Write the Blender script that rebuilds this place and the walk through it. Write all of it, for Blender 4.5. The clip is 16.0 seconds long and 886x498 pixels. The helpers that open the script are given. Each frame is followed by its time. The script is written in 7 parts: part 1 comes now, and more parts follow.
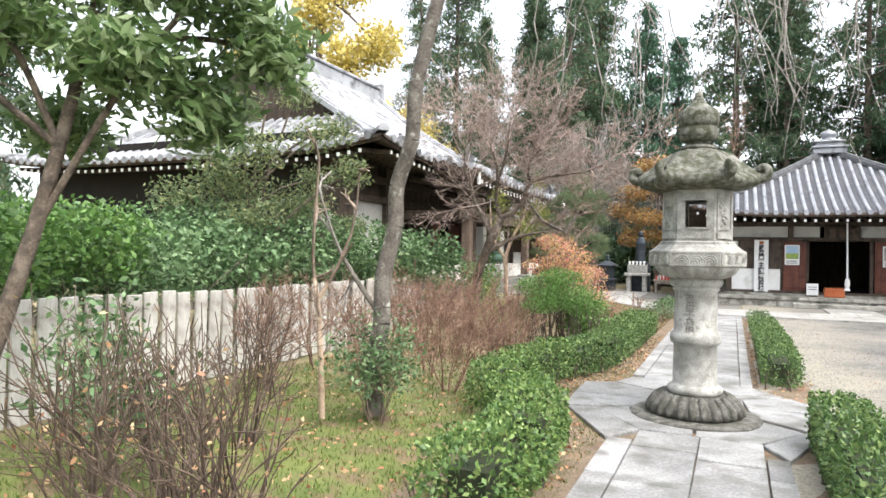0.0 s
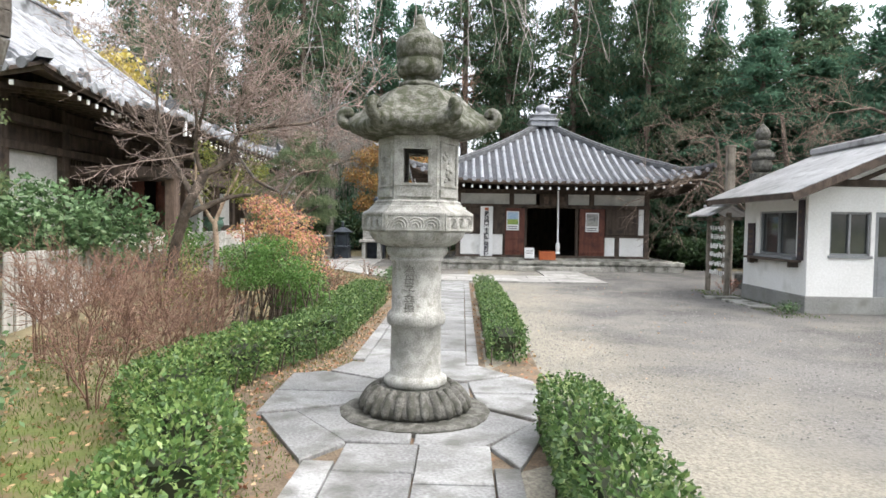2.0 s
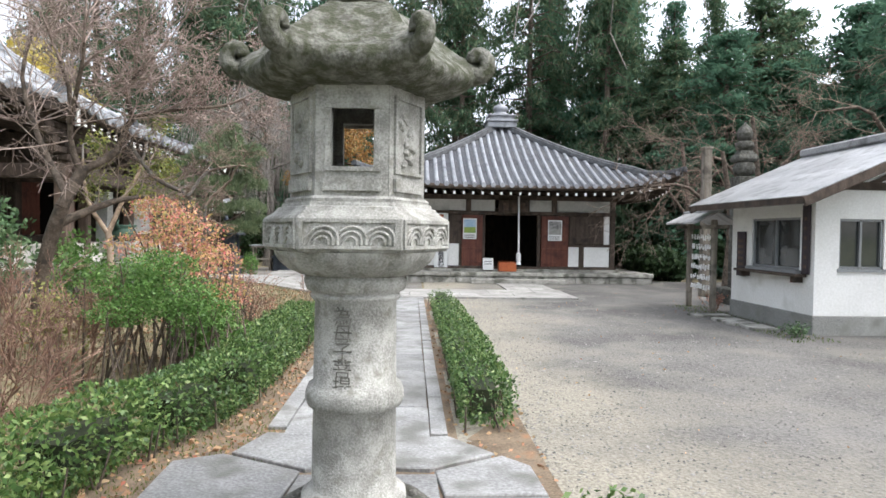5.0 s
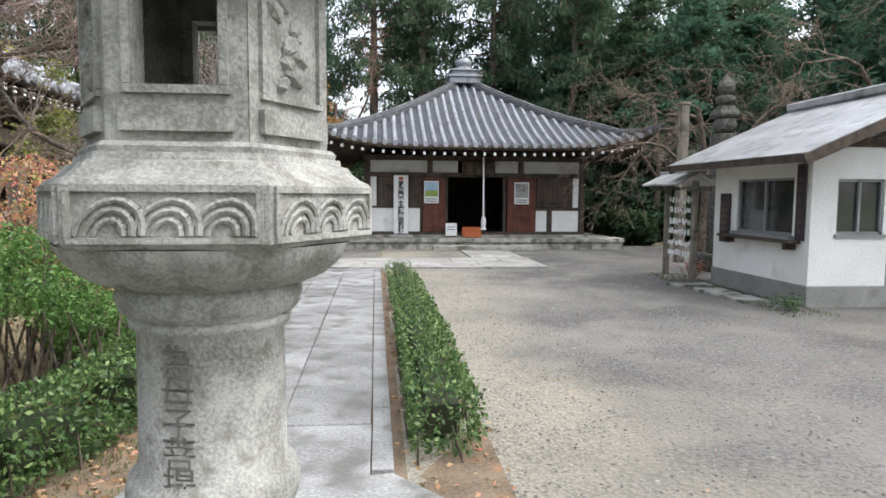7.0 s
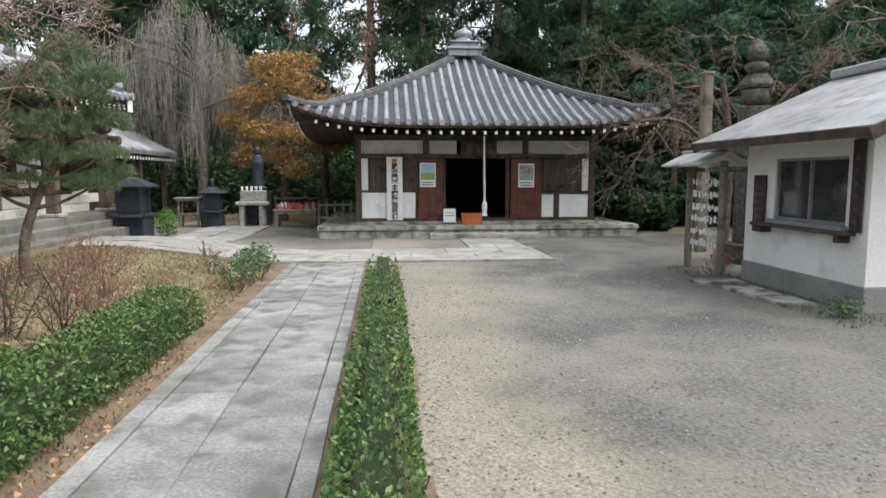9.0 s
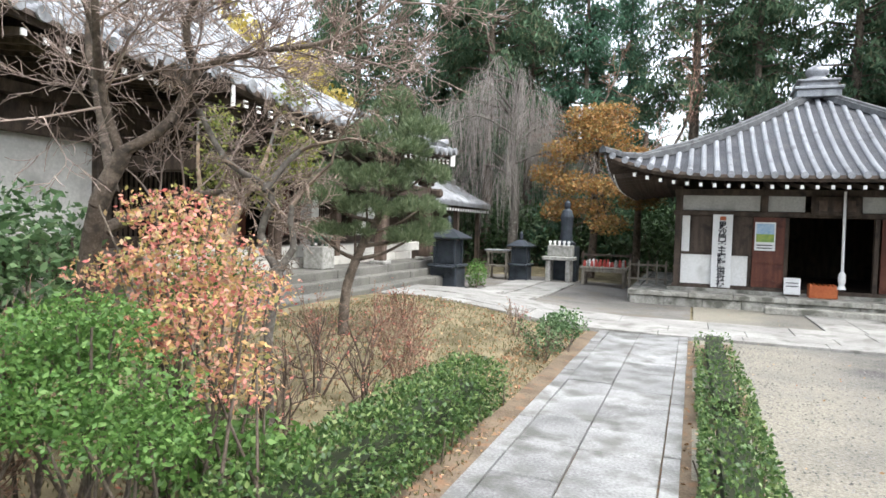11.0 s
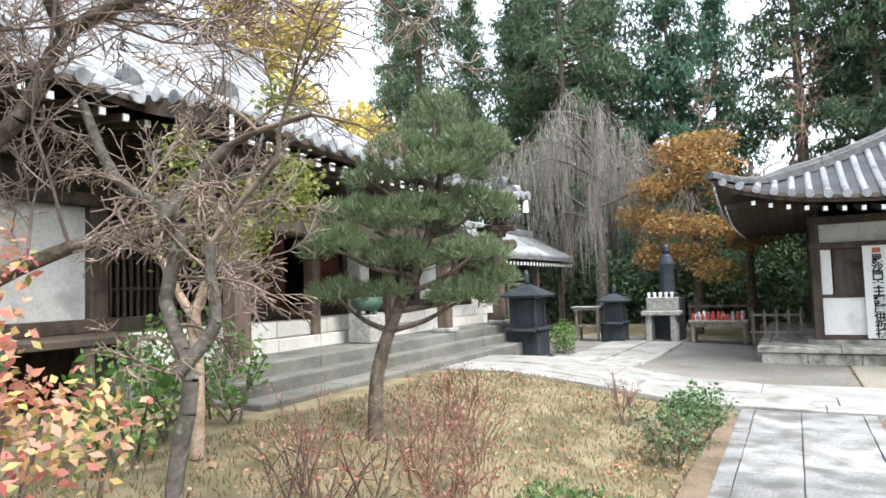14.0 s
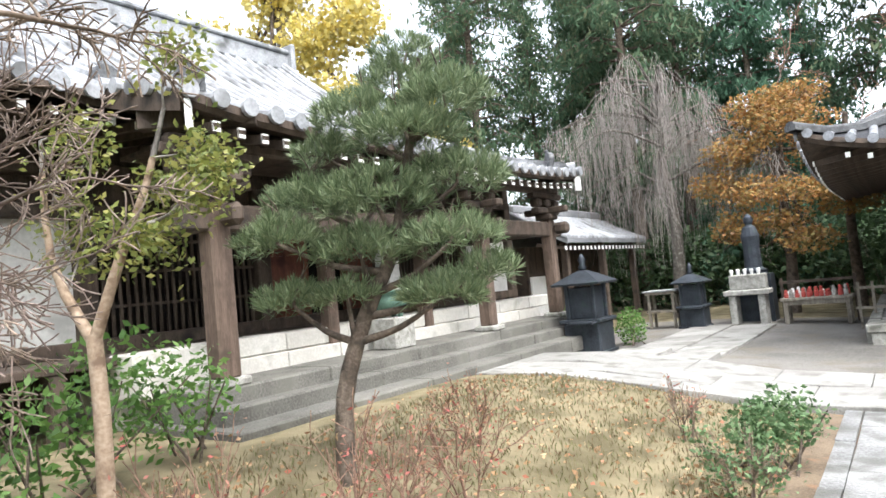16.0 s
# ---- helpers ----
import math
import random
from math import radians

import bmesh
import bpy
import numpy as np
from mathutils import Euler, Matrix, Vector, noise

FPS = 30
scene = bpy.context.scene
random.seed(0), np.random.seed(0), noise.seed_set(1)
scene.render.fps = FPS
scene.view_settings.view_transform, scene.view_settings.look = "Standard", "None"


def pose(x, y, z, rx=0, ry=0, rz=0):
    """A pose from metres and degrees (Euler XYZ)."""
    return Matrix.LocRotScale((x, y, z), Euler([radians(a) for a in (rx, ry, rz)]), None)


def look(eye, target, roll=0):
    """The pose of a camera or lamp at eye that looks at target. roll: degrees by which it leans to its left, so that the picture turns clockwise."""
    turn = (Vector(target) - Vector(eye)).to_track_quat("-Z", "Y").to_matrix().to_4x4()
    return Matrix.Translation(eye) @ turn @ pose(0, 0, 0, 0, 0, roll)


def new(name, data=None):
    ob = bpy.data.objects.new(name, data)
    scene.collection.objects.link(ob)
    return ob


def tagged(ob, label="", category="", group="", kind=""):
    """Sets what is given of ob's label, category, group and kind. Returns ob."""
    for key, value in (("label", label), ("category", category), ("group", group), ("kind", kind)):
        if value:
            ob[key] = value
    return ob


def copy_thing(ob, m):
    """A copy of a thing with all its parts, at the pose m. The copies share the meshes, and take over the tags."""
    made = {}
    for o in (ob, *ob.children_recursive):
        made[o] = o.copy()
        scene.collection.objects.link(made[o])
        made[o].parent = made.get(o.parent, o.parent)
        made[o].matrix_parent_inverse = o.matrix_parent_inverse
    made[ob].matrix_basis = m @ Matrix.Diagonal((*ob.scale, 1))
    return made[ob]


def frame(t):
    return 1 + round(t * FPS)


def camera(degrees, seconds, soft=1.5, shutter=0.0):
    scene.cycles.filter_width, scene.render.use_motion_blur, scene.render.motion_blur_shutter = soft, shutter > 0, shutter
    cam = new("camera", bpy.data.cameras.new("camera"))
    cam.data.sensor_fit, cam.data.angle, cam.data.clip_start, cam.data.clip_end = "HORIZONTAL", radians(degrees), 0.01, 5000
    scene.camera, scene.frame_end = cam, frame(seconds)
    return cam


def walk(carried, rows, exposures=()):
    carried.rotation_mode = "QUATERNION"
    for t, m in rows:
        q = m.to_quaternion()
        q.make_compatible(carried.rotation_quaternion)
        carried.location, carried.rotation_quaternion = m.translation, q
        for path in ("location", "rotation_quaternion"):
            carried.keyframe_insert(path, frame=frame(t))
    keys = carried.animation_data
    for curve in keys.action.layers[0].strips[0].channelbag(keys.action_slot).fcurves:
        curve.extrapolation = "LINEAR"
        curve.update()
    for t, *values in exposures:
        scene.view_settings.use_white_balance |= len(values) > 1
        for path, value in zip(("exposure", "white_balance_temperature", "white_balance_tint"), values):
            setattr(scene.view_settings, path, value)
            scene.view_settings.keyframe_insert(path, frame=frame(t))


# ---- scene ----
cam = camera(68.6, 16.0, 1.6)
PATH = [
    (0, (0.335, -0.130, 1.650), (-0.480, 1.697, 1.661), 1.0),
    (0.5, (0.350, 0.240, 1.632), (-0.303, 2.130, 1.646), -0.1),
    (1, (0.362, 0.606, 1.604), (-0.062, 2.559, 1.543), 0.0),
    (1.5, (0.311, 1.103, 1.61), (0.169, 3.096, 1.53), 0.4),
    (2, (0.373, 1.539, 1.619), (0.315, 3.537, 1.542), 0.9),
    (2.5, (0.296, 1.958, 1.628), (0.312, 3.957, 1.559), 1.9),
    (3, (0.347, 2.34, 1.632), (0.387, 4.339, 1.633), 2.5),
    (3.5, (0.326, 2.715, 1.605), (0.415, 4.713, 1.624), 2.5),
    (4, (0.27, 3.094, 1.596), (0.418, 5.088, 1.57), 2.3),
    (4.2, (0.279, 3.22, 1.603), (0.414, 5.215, 1.566), 1.8),
    (6.3, (0.271, 4.466, 1.690), (0.351, 6.462, 1.588), 0.7),
    (6.5, (0.323, 4.617, 1.684), (0.439, 6.608, 1.538), 0.4),
    (7, (0.474, 5.018, 1.682), (0.680, 7.000, 1.517), 0.4),
    (7.5, (0.550, 5.402, 1.657), (0.811, 7.374, 1.460), 0.7),
    (8, (0.710, 5.774, 1.667), (1.010, 7.732, 1.405), -0.1),
    (8.5, (0.899, 6.176, 1.710), (1.090, 8.152, 1.474), -0.4),
    (9, (0.987, 6.613, 1.745), (1.163, 8.593, 1.522), -0.1),
    (9.5, (1.088, 6.893, 1.769), (0.831, 8.869, 1.592), -0.5),
    (10, (0.924, 7.217, 1.825), (0.486, 9.162, 1.666), 0.7),
    (10.2, (0.873, 7.347, 1.833), (0.383, 9.279, 1.671), 1.2),
    (12.3, (-0.035, 8.88, 1.78), (-0.951, 10.655, 1.879), 1.4),
    (12.5, (-0.104, 9.073, 1.768), (-0.896, 10.909, 1.824), 1.6),
    (13, (-0.109, 9.481, 1.762), (-0.868, 11.330, 1.820), 1.5),
    (13.5, (-0.196, 9.884, 1.731), (-1.060, 11.685, 1.813), 0.5),
    (14, (-0.19, 10.284, 1.719), (-1.135, 12.042, 1.839), -1.8),
    (14.5, (-0.163, 10.683, 1.725), (-1.193, 12.388, 1.893), -3.4),
    (15, (-0.221, 11.052, 1.731), (-1.310, 12.720, 1.905), -4.2),
    (15.5, (-0.133, 11.457, 1.709), (-1.248, 13.107, 1.875), -5.3),
    (16, (-0.173, 11.84, 1.683), (-1.331, 13.465, 1.800), -5.6),
]
EXPOSURE = [(0, 2.1, 6600, 10), (1, 1.95, 6600, 10), (3.5, 1.83, 6380, 10), (6.5, 1.62, 6350, 10), (9, 1.40, 6500, 9), (10, 1.68, 6450, 9), (12.5, 1.98, 6250, 8), (16, 2.2, 6400, 9)]
walk(cam, [(t, look(eye, target, roll)) for t, eye, target, roll in PATH], EXPOSURE)

# ---- world and sun ----
W = bpy.data.worlds.new("sky")
scene.world = W
W.use_nodes = True
wn = W.node_tree
sky = wn.nodes.new("ShaderNodeTexSky")
sky.sky_type = 'NISHITA'
sky.sun_disc = False
sky.sun_elevation = radians(60)
sky.sun_rotation = radians(112)
sky.air_density, sky.dust_density, sky.ozone_density = 1.0, 4.0, 1.2
wn.nodes["Background"].inputs["Strength"].default_value = 0.15
cloud = wn.nodes.new("ShaderNodeHueSaturation")   # an overcast sky is nearly white
cloud.inputs["Saturation"].default_value = 0.35
wn.links.new(sky.outputs[0], cloud.inputs["Color"])
wn.links.new(cloud.outputs[0], wn.nodes["Background"].inputs["Color"])
sun = new("sun", bpy.data.lights.new("sun", 'SUN'))
sun.data.energy, sun.data.angle, sun.data.color = 0.5, radians(60), (1.0, 0.98, 0.96)
sun.matrix_world = look((3.0, -1.2, 6.0), (0, 0, 0))


# ---- materials ----
def mat(name, c1, c2, scale=3.0, fine=40.0, rough=0.85, bump=0.3, stain=None, amount=0.45, metal=0.0, piece=0.0, stretch=(1, 1, 1), island=0.0, spec=0.35, dist=0.01):
    m = bpy.data.materials.new(name)
    m.use_nodes = True
    n, l = m.node_tree.nodes, m.node_tree.links
    b = n["Principled BSDF"]
    b.inputs["Roughness"].default_value = rough
    b.inputs["Metallic"].default_value = metal
    b.inputs["Specular IOR Level"].default_value = spec
    tc = n.new("ShaderNodeTexCoord")
    mp = n.new("ShaderNodeMapping")
    mp.inputs["Scale"].default_value = stretch
    l.new(tc.outputs["Object"], mp.inputs["Vector"])
    big, small = n.new("ShaderNodeTexNoise"), n.new("ShaderNodeTexNoise")
    big.inputs["Scale"].default_value, big.inputs["Detail"].default_value = scale, 6
    small.inputs["Scale"].default_value, small.inputs["Detail"].default_value = fine, 4
    l.new(mp.outputs[0], big.inputs["Vector"])
    l.new(mp.outputs[0], small.inputs["Vector"])
    r = n.new("ShaderNodeValToRGB")
    r.color_ramp.elements[0].color, r.color_ramp.elements[1].color = (*c1, 1), (*c2, 1)
    r.color_ramp.elements[0].position, r.color_ramp.elements[1].position = 0.40, 0.60
    mixf = n.new("ShaderNodeMath")
    mixf.operation = 'MULTIPLY_ADD'
    mixf.inputs[1].default_value, mixf.inputs[2].default_value = 0.45, 0.0
    l.new(small.outputs["Fac"], mixf.inputs[0])
    add = n.new("ShaderNodeMath")
    add.operation = 'MULTIPLY_ADD'
    add.inputs[1].default_value = 0.55
    l.new(big.outputs["Fac"], add.inputs[0])
    l.new(mixf.outputs[0], add.inputs[2])
    l.new(add.outputs[0], r.inputs["Fac"])
    col = r.outputs["Color"]
    if stain:
        st = n.new("ShaderNodeTexNoise")
        st.inputs["Scale"].default_value, st.inputs["Detail"].default_value = scale * 1.7 + 0.4, 8
        l.new(tc.outputs["Object"], st.inputs["Vector"])
        sr = n.new("ShaderNodeValToRGB")
        sr.color_ramp.elements[0].position, sr.color_ramp.elements[1].position = 1.0 - amount - 0.08, 1.0 - amount + 0.1
        l.new(st.outputs["Fac"], sr.inputs["Fac"])
        mx = n.new("ShaderNodeMix")
        mx.data_type = 'RGBA'
        mx.inputs["B"].default_value = (*stain, 1)
        l.new(sr.outputs["Color"], mx.inputs["Factor"])
        l.new(col, mx.inputs["A"])
        col = mx.outputs["Result"]
    if piece or island:
        src = n.new("ShaderNodeObjectInfo").outputs["Random"] if piece else n.new("ShaderNodeNewGeometry").outputs["Random Per Island"]
        k = piece or island
        mr = n.new("ShaderNodeMapRange")
        mr.inputs["To Min"].default_value, mr.inputs["To Max"].default_value = 1 - k, 1 + k
        l.new(src, mr.inputs["Value"])
        hs = n.new("ShaderNodeHueSaturation")
        l.new(mr.outputs[0], hs.inputs["Value"])
        l.new(col, hs.inputs["Color"])
        col = hs.outputs["Color"]
    l.new(col, b.inputs["Base Color"])
    if bump:
        bp = n.new("ShaderNodeBump")
        bp.inputs["Strength"].default_value, bp.inputs["Distance"].default_value = bump, dist
        l.new(add.outputs[0], bp.inputs["Height"])
        l.new(bp.outputs[0], b.inputs["Normal"])
    return m


def leafmat(name, cols, rough=0.5, back=0.3, spec=0.4):
    m = bpy.data.materials.new(name)
    m.use_nodes = True
    n, l = m.node_tree.nodes, m.node_tree.links
    b = n["Principled BSDF"]
    b.inputs["Roughness"].default_value = rough
    b.inputs["Specular IOR Level"].default_value = spec
    g = n.new("ShaderNodeNewGeometry")
    r = n.new("ShaderNodeValToRGB")
    r.color_ramp.interpolation = 'LINEAR'
    e = r.color_ramp.elements
    while len(e) < len(cols):
        e.new(0.5)
    for i, c in enumerate(cols):
        e[i].position, e[i].color = i / max(1, len(cols) - 1), (*c, 1)
    l.new(g.outputs["Random Per Island"], r.inputs["Fac"])
    l.new(r.outputs["Color"], b.inputs["Base Color"])
    t = n.new("ShaderNodeBsdfTranslucent")
    l.new(r.outputs["Color"], t.inputs["Color"])
    mx = n.new("ShaderNodeMixShader")
    mx.inputs["Fac"].default_value = back
    l.new(b.outputs[0], mx.inputs[1])
    l.new(t.outputs[0], mx.inputs[2])
    l.new(mx.outputs[0], n["Material Output"].inputs["Surface"])
    return m


M = {}
M["granite"] = mat("granite", (0.215, 0.212, 0.193), (0.42, 0.415, 0.385), 9.0, 95, 0.9, 1.0, (0.19, 0.187, 0.155), 0.36, dist=0.010)
M["granite_cap"] = mat("mossy granite", (0.085, 0.085, 0.07), (0.21, 0.208, 0.18), 9.0, 60, 0.92, 1.0, (0.055, 0.06, 0.035), 0.50, dist=0.02)
M["granite_base"] = mat("dark weathered granite", (0.07, 0.068, 0.06), (0.17, 0.165, 0.148), 8.0, 60, 0.9, 0.9, (0.06, 0.06, 0.048), 0.5, dist=0.02)
M["slab"] = mat("paving granite", (0.155, 0.156, 0.155), (0.32, 0.322, 0.318), 1.6, 42, 0.6, 1.0, (0.12, 0.12, 0.11), 0.45, piece=0.16, dist=0.014)
M["pave"] = mat("pale paving stone", (0.20, 0.195, 0.182), (0.36, 0.355, 0.335), 1.4, 60, 0.7, 0.6, (0.15, 0.146, 0.132), 0.42, piece=0.10)
M["podium"] = mat("podium stone", (0.24, 0.235, 0.21), (0.42, 0.41, 0.37), 2.0, 40, 0.9, 0.6, (0.12, 0.12, 0.10), 0.46, piece=0.12)
M["white_stone"] = mat("pale foundation stone", (0.48, 0.465, 0.42), (0.62, 0.605, 0.56), 1.4, 40, 0.8, 0.3, (0.31, 0.30, 0.26), 0.38, piece=0.06)
M["step"] = mat("grey step stone", (0.085, 0.083, 0.073), (0.18, 0.175, 0.158), 1.6, 40, 0.85, 0.5, (0.14, 0.138, 0.12), 0.42, piece=0.1)
M["concrete"] = mat("concrete", (0.20, 0.20, 0.19), (0.32, 0.32, 0.30), 1.5, 50, 0.9, 0.3, (0.22, 0.22, 0.20), 0.4)
M["plaster"] = mat("white plaster", (0.72, 0.72, 0.69), (0.84, 0.84, 0.82), 0.9, 25, 0.9, 0.08, (0.62, 0.62, 0.58), 0.34)
M["plaster_grey"] = mat("weathered plaster", (0.44, 0.44, 0.42), (0.60, 0.60, 0.57), 0.9, 20, 0.9, 0.1, (0.36, 0.36, 0.34), 0.4)
M["wood_dark"] = mat("dark aged timber", (0.045, 0.032, 0.024), (0.10, 0.075, 0.058), 2.0, 30, 0.75, 0.4, (0.03, 0.024, 0.02), 0.4, stretch=(4, 4, 0.6))
M["wood_red"] = mat("red-brown door timber", (0.085, 0.026, 0.016), (0.15, 0.052, 0.032), 2.0, 30, 0.55, 0.3, (0.06, 0.02, 0.014), 0.4, stretch=(6, 6, 0.5))
M["wood_grey"] = mat("weathered grey timber", (0.15, 0.13, 0.105), (0.29, 0.26, 0.215), 2.5, 30, 0.85, 0.5, (0.09, 0.08, 0.065), 0.42, stretch=(5, 5, 0.5), piece=0.12)
M["wood_brown"] = mat("brown timber post", (0.075, 0.052, 0.04), (0.16, 0.115, 0.088), 2.5, 30, 0.8, 0.5, (0.07, 0.05, 0.038), 0.42, stretch=(6, 6, 0.4))
M["white_end"] = mat("white painted rafter end", (0.78, 0.78, 0.76), (0.85, 0.85, 0.83), 3, 30, 0.7, 0.05)
M["tile"] = mat("grey roof tile", (0.19, 0.20, 0.22), (0.33, 0.345, 0.37), 1.2, 30, 0.34, 0.25, (0.10, 0.105, 0.11), 0.40, spec=0.6, piece=0.10)
M["tile_pale"] = mat("silver roof tile", (0.19, 0.198, 0.21), (0.34, 0.35, 0.365), 1.0, 25, 0.42, 0.25, (0.09, 0.092, 0.092), 0.42, spec=0.5, piece=0.10)
# much darker copy of the grey tile: shade between the ribs is in the colour
M["tile_pan"] = mat("shaded roof tile courses", (0.024, 0.026, 0.031), (0.06, 0.064, 0.074), 1.0, 20, 0.5, 0.6, (0.07, 0.07, 0.072), 0.4, stretch=(1, 1, 6), dist=0.03)
M["tile_pan_pale"] = mat("silver tile courses", (0.14, 0.146, 0.156), (0.26, 0.268, 0.28), 1.0, 20, 0.5, 0.5, (0.07, 0.07, 0.07), 0.4, stretch=(1, 1, 6), spec=0.5, dist=0.03)
M["tile_dark"] = mat("dark ridge end tile", (0.06, 0.063, 0.068), (0.13, 0.135, 0.14), 4.0, 30, 0.5, 0.4, (0.05, 0.05, 0.05), 0.4)
M["slate"] = mat("grey slate roofing", (0.24, 0.242, 0.245), (0.42, 0.422, 0.425), 1.8, 35, 0.32, 0.3, (0.12, 0.12, 0.115), 0.42, piece=0.14, spec=0.6)
M["bronze"] = mat("blackened bronze", (0.028, 0.034, 0.042), (0.06, 0.07, 0.085), 4, 40, 0.5, 0.3, (0.05, 0.075, 0.07), 0.35, metal=0.5)
# near-black: paints the shade inside the large hall, also a door handle
M["dark"] = mat("near-black shade and handle", (0.012, 0.010, 0.009), (0.02, 0.017, 0.015), 2, 20, 0.9, 0.1)
M["glass"] = mat("window glass", (0.03, 0.035, 0.035), (0.05, 0.055, 0.055), 1, 3, 0.06, 0.02, spec=0.8)
M["steel"] = mat("grey painted metal", (0.22, 0.23, 0.235), (0.28, 0.29, 0.295), 2, 20, 0.5, 0.05)
M["paper"] = mat("white paper", (0.72, 0.73, 0.72), (0.82, 0.82, 0.81), 3, 30, 0.8, 0.05)
M["ink"] = mat("black ink", (0.02, 0.02, 0.025), (0.035, 0.035, 0.04), 3, 30, 0.8, 0.0)
M["engraved"] = mat("engraved stroke shade", (0.12, 0.115, 0.10), (0.19, 0.185, 0.165), 8, 60, 0.95, 0.4)
M["bark"] = mat("brown bark", (0.085, 0.065, 0.05), (0.18, 0.145, 0.115), 6, 50, 0.95, 0.9, (0.055, 0.045, 0.036), 0.45, dist=0.02)
M["bark_lichen"] = mat("lichened bark", (0.075, 0.065, 0.055), (0.15, 0.135, 0.115), 7, 40, 0.95, 1.0, (0.34, 0.345, 0.30), 0.34, dist=0.02)
M["bark_tan"] = mat("smooth tan bark", (0.30, 0.215, 0.15), (0.46, 0.36, 0.27), 5, 40, 0.8, 0.4, (0.19, 0.13, 0.09), 0.42)
M["twig_brown"] = mat("brown twigs", (0.15, 0.112, 0.085), (0.27, 0.21, 0.165), 6, 40, 0.9, 0.0, island=0.3)
M["twig_red"] = mat("reddish twigs", (0.16, 0.092, 0.066), (0.29, 0.185, 0.135), 6, 40, 0.9, 0.0, island=0.3)
M["twig_dark"] = mat("dark brown stems", (0.07, 0.05, 0.037), (0.15, 0.11, 0.085), 6, 40, 0.9, 0.0, island=0.3)
M["twig_plum"] = mat("greyish plum twigs", (0.21, 0.16, 0.135), (0.36, 0.285, 0.245), 6, 40, 0.9, 0.0, island=0.3)
M["twig_grey"] = mat("silver grey twigs", (0.19, 0.172, 0.155), (0.31, 0.285, 0.262), 6, 40, 0.9, 0.0, island=0.3)
M["soil"] = mat("earth", (0.10, 0.075, 0.05), (0.19, 0.145, 0.10), 3, 50, 0.95, 0.7, (0.24, 0.13, 0.07), 0.36, dist=0.02)
M["cedar"] = leafmat("cedar foliage", [(0.06, 0.105, 0.062), (0.08, 0.135, 0.08), (0.105, 0.165, 0.098), (0.14, 0.155, 0.09)], 0.9, 0.4, 0.08)
M["cedar_blue"] = leafmat("bluish cedar foliage", [(0.06, 0.125, 0.082), (0.08, 0.155, 0.10), (0.11, 0.195, 0.125)], 0.9, 0.4, 0.08)
M["under"] = leafmat("dark understory leaves", [(0.02, 0.04, 0.016), (0.04, 0.075, 0.03), (0.065, 0.11, 0.045)], 0.6, 0.2, 0.3)
M["hedge"] = leafmat("glossy hedge leaves", [(0.045, 0.09, 0.026), (0.075, 0.15, 0.04), (0.14, 0.23, 0.065), (0.27, 0.36, 0.12)], 0.42, 0.3, 0.4)
M["hedge_dark"] = leafmat("dark hedge leaves", [(0.035, 0.07, 0.022), (0.06, 0.12, 0.035), (0.105, 0.185, 0.055), (0.21, 0.28, 0.10)], 0.42, 0.3, 0.4)
M["camellia"] = leafmat("dark evergreen leaves", [(0.04, 0.085, 0.03), (0.08, 0.15, 0.06), (0.13, 0.22, 0.095), (0.22, 0.31, 0.16)], 0.5, 0.25, 0.35)
M["bush_green"] = leafmat("fresh green bush leaves", [(0.055, 0.12, 0.028), (0.10, 0.21, 0.045), (0.18, 0.30, 0.085)], 0.5, 0.35)
M["yellow_green"] = leafmat("yellow green leaves", [(0.12, 0.16, 0.045), (0.22, 0.25, 0.065), (0.34, 0.32, 0.10)], 0.5, 0.4)
M["oak"] = leafmat("broad evergreen leaves", [(0.07, 0.13, 0.045), (0.13, 0.21, 0.075), (0.21, 0.30, 0.13), (0.32, 0.40, 0.22)], 0.4, 0.45)
M["loose_leaf"] = leafmat("grey green evergreen leaves", [(0.075, 0.115, 0.05), (0.13, 0.175, 0.085), (0.20, 0.25, 0.12), (0.28, 0.29, 0.12)], 0.5, 0.45)
M["nandina"] = leafmat("autumn leaves", [(0.50, 0.13, 0.12), (0.58, 0.27, 0.21), (0.60, 0.40, 0.16), (0.27, 0.29, 0.09), (0.58, 0.29, 0.25)], 0.5, 0.35)
M["maple"] = leafmat("orange maple leaves", [(0.25, 0.115, 0.045), (0.36, 0.185, 0.06), (0.42, 0.26, 0.085), (0.24, 0.20, 0.07), (0.30, 0.18, 0.09)], 0.6, 0.35)
M["ginkgo"] = leafmat("yellow ginkgo leaves", [(0.50, 0.40, 0.09), (0.62, 0.52, 0.16), (0.56, 0.50, 0.22)], 0.6, 0.45)
M["pine"] = leafmat("pine needles", [(0.085, 0.125, 0.06), (0.14, 0.19, 0.095), (0.23, 0.28, 0.16)], 0.5, 0.25)
M["weed"] = leafmat("red seedling leaves", [(0.35, 0.09, 0.08), (0.42, 0.20, 0.15), (0.30, 0.22, 0.12)], 0.6, 0.3)
M["litter"] = leafmat("fallen leaves", [(0.26, 0.14, 0.07), (0.38, 0.24, 0.13), (0.46, 0.34, 0.2), (0.34, 0.11, 0.07)], 0.8, 0.1)
M["grass"] = leafmat("moss and grass blades", [(0.04, 0.075, 0.016), (0.08, 0.14, 0.026), (0.13, 0.18, 0.04), (0.14, 0.115, 0.055)], 0.8, 0.3, 0.1)
M["grass_dry"] = leafmat("dry grass blades", [(0.12, 0.10, 0.055), (0.20, 0.17, 0.10), (0.12, 0.135, 0.055), (0.16, 0.10, 0.06)], 0.8, 0.3, 0.2)


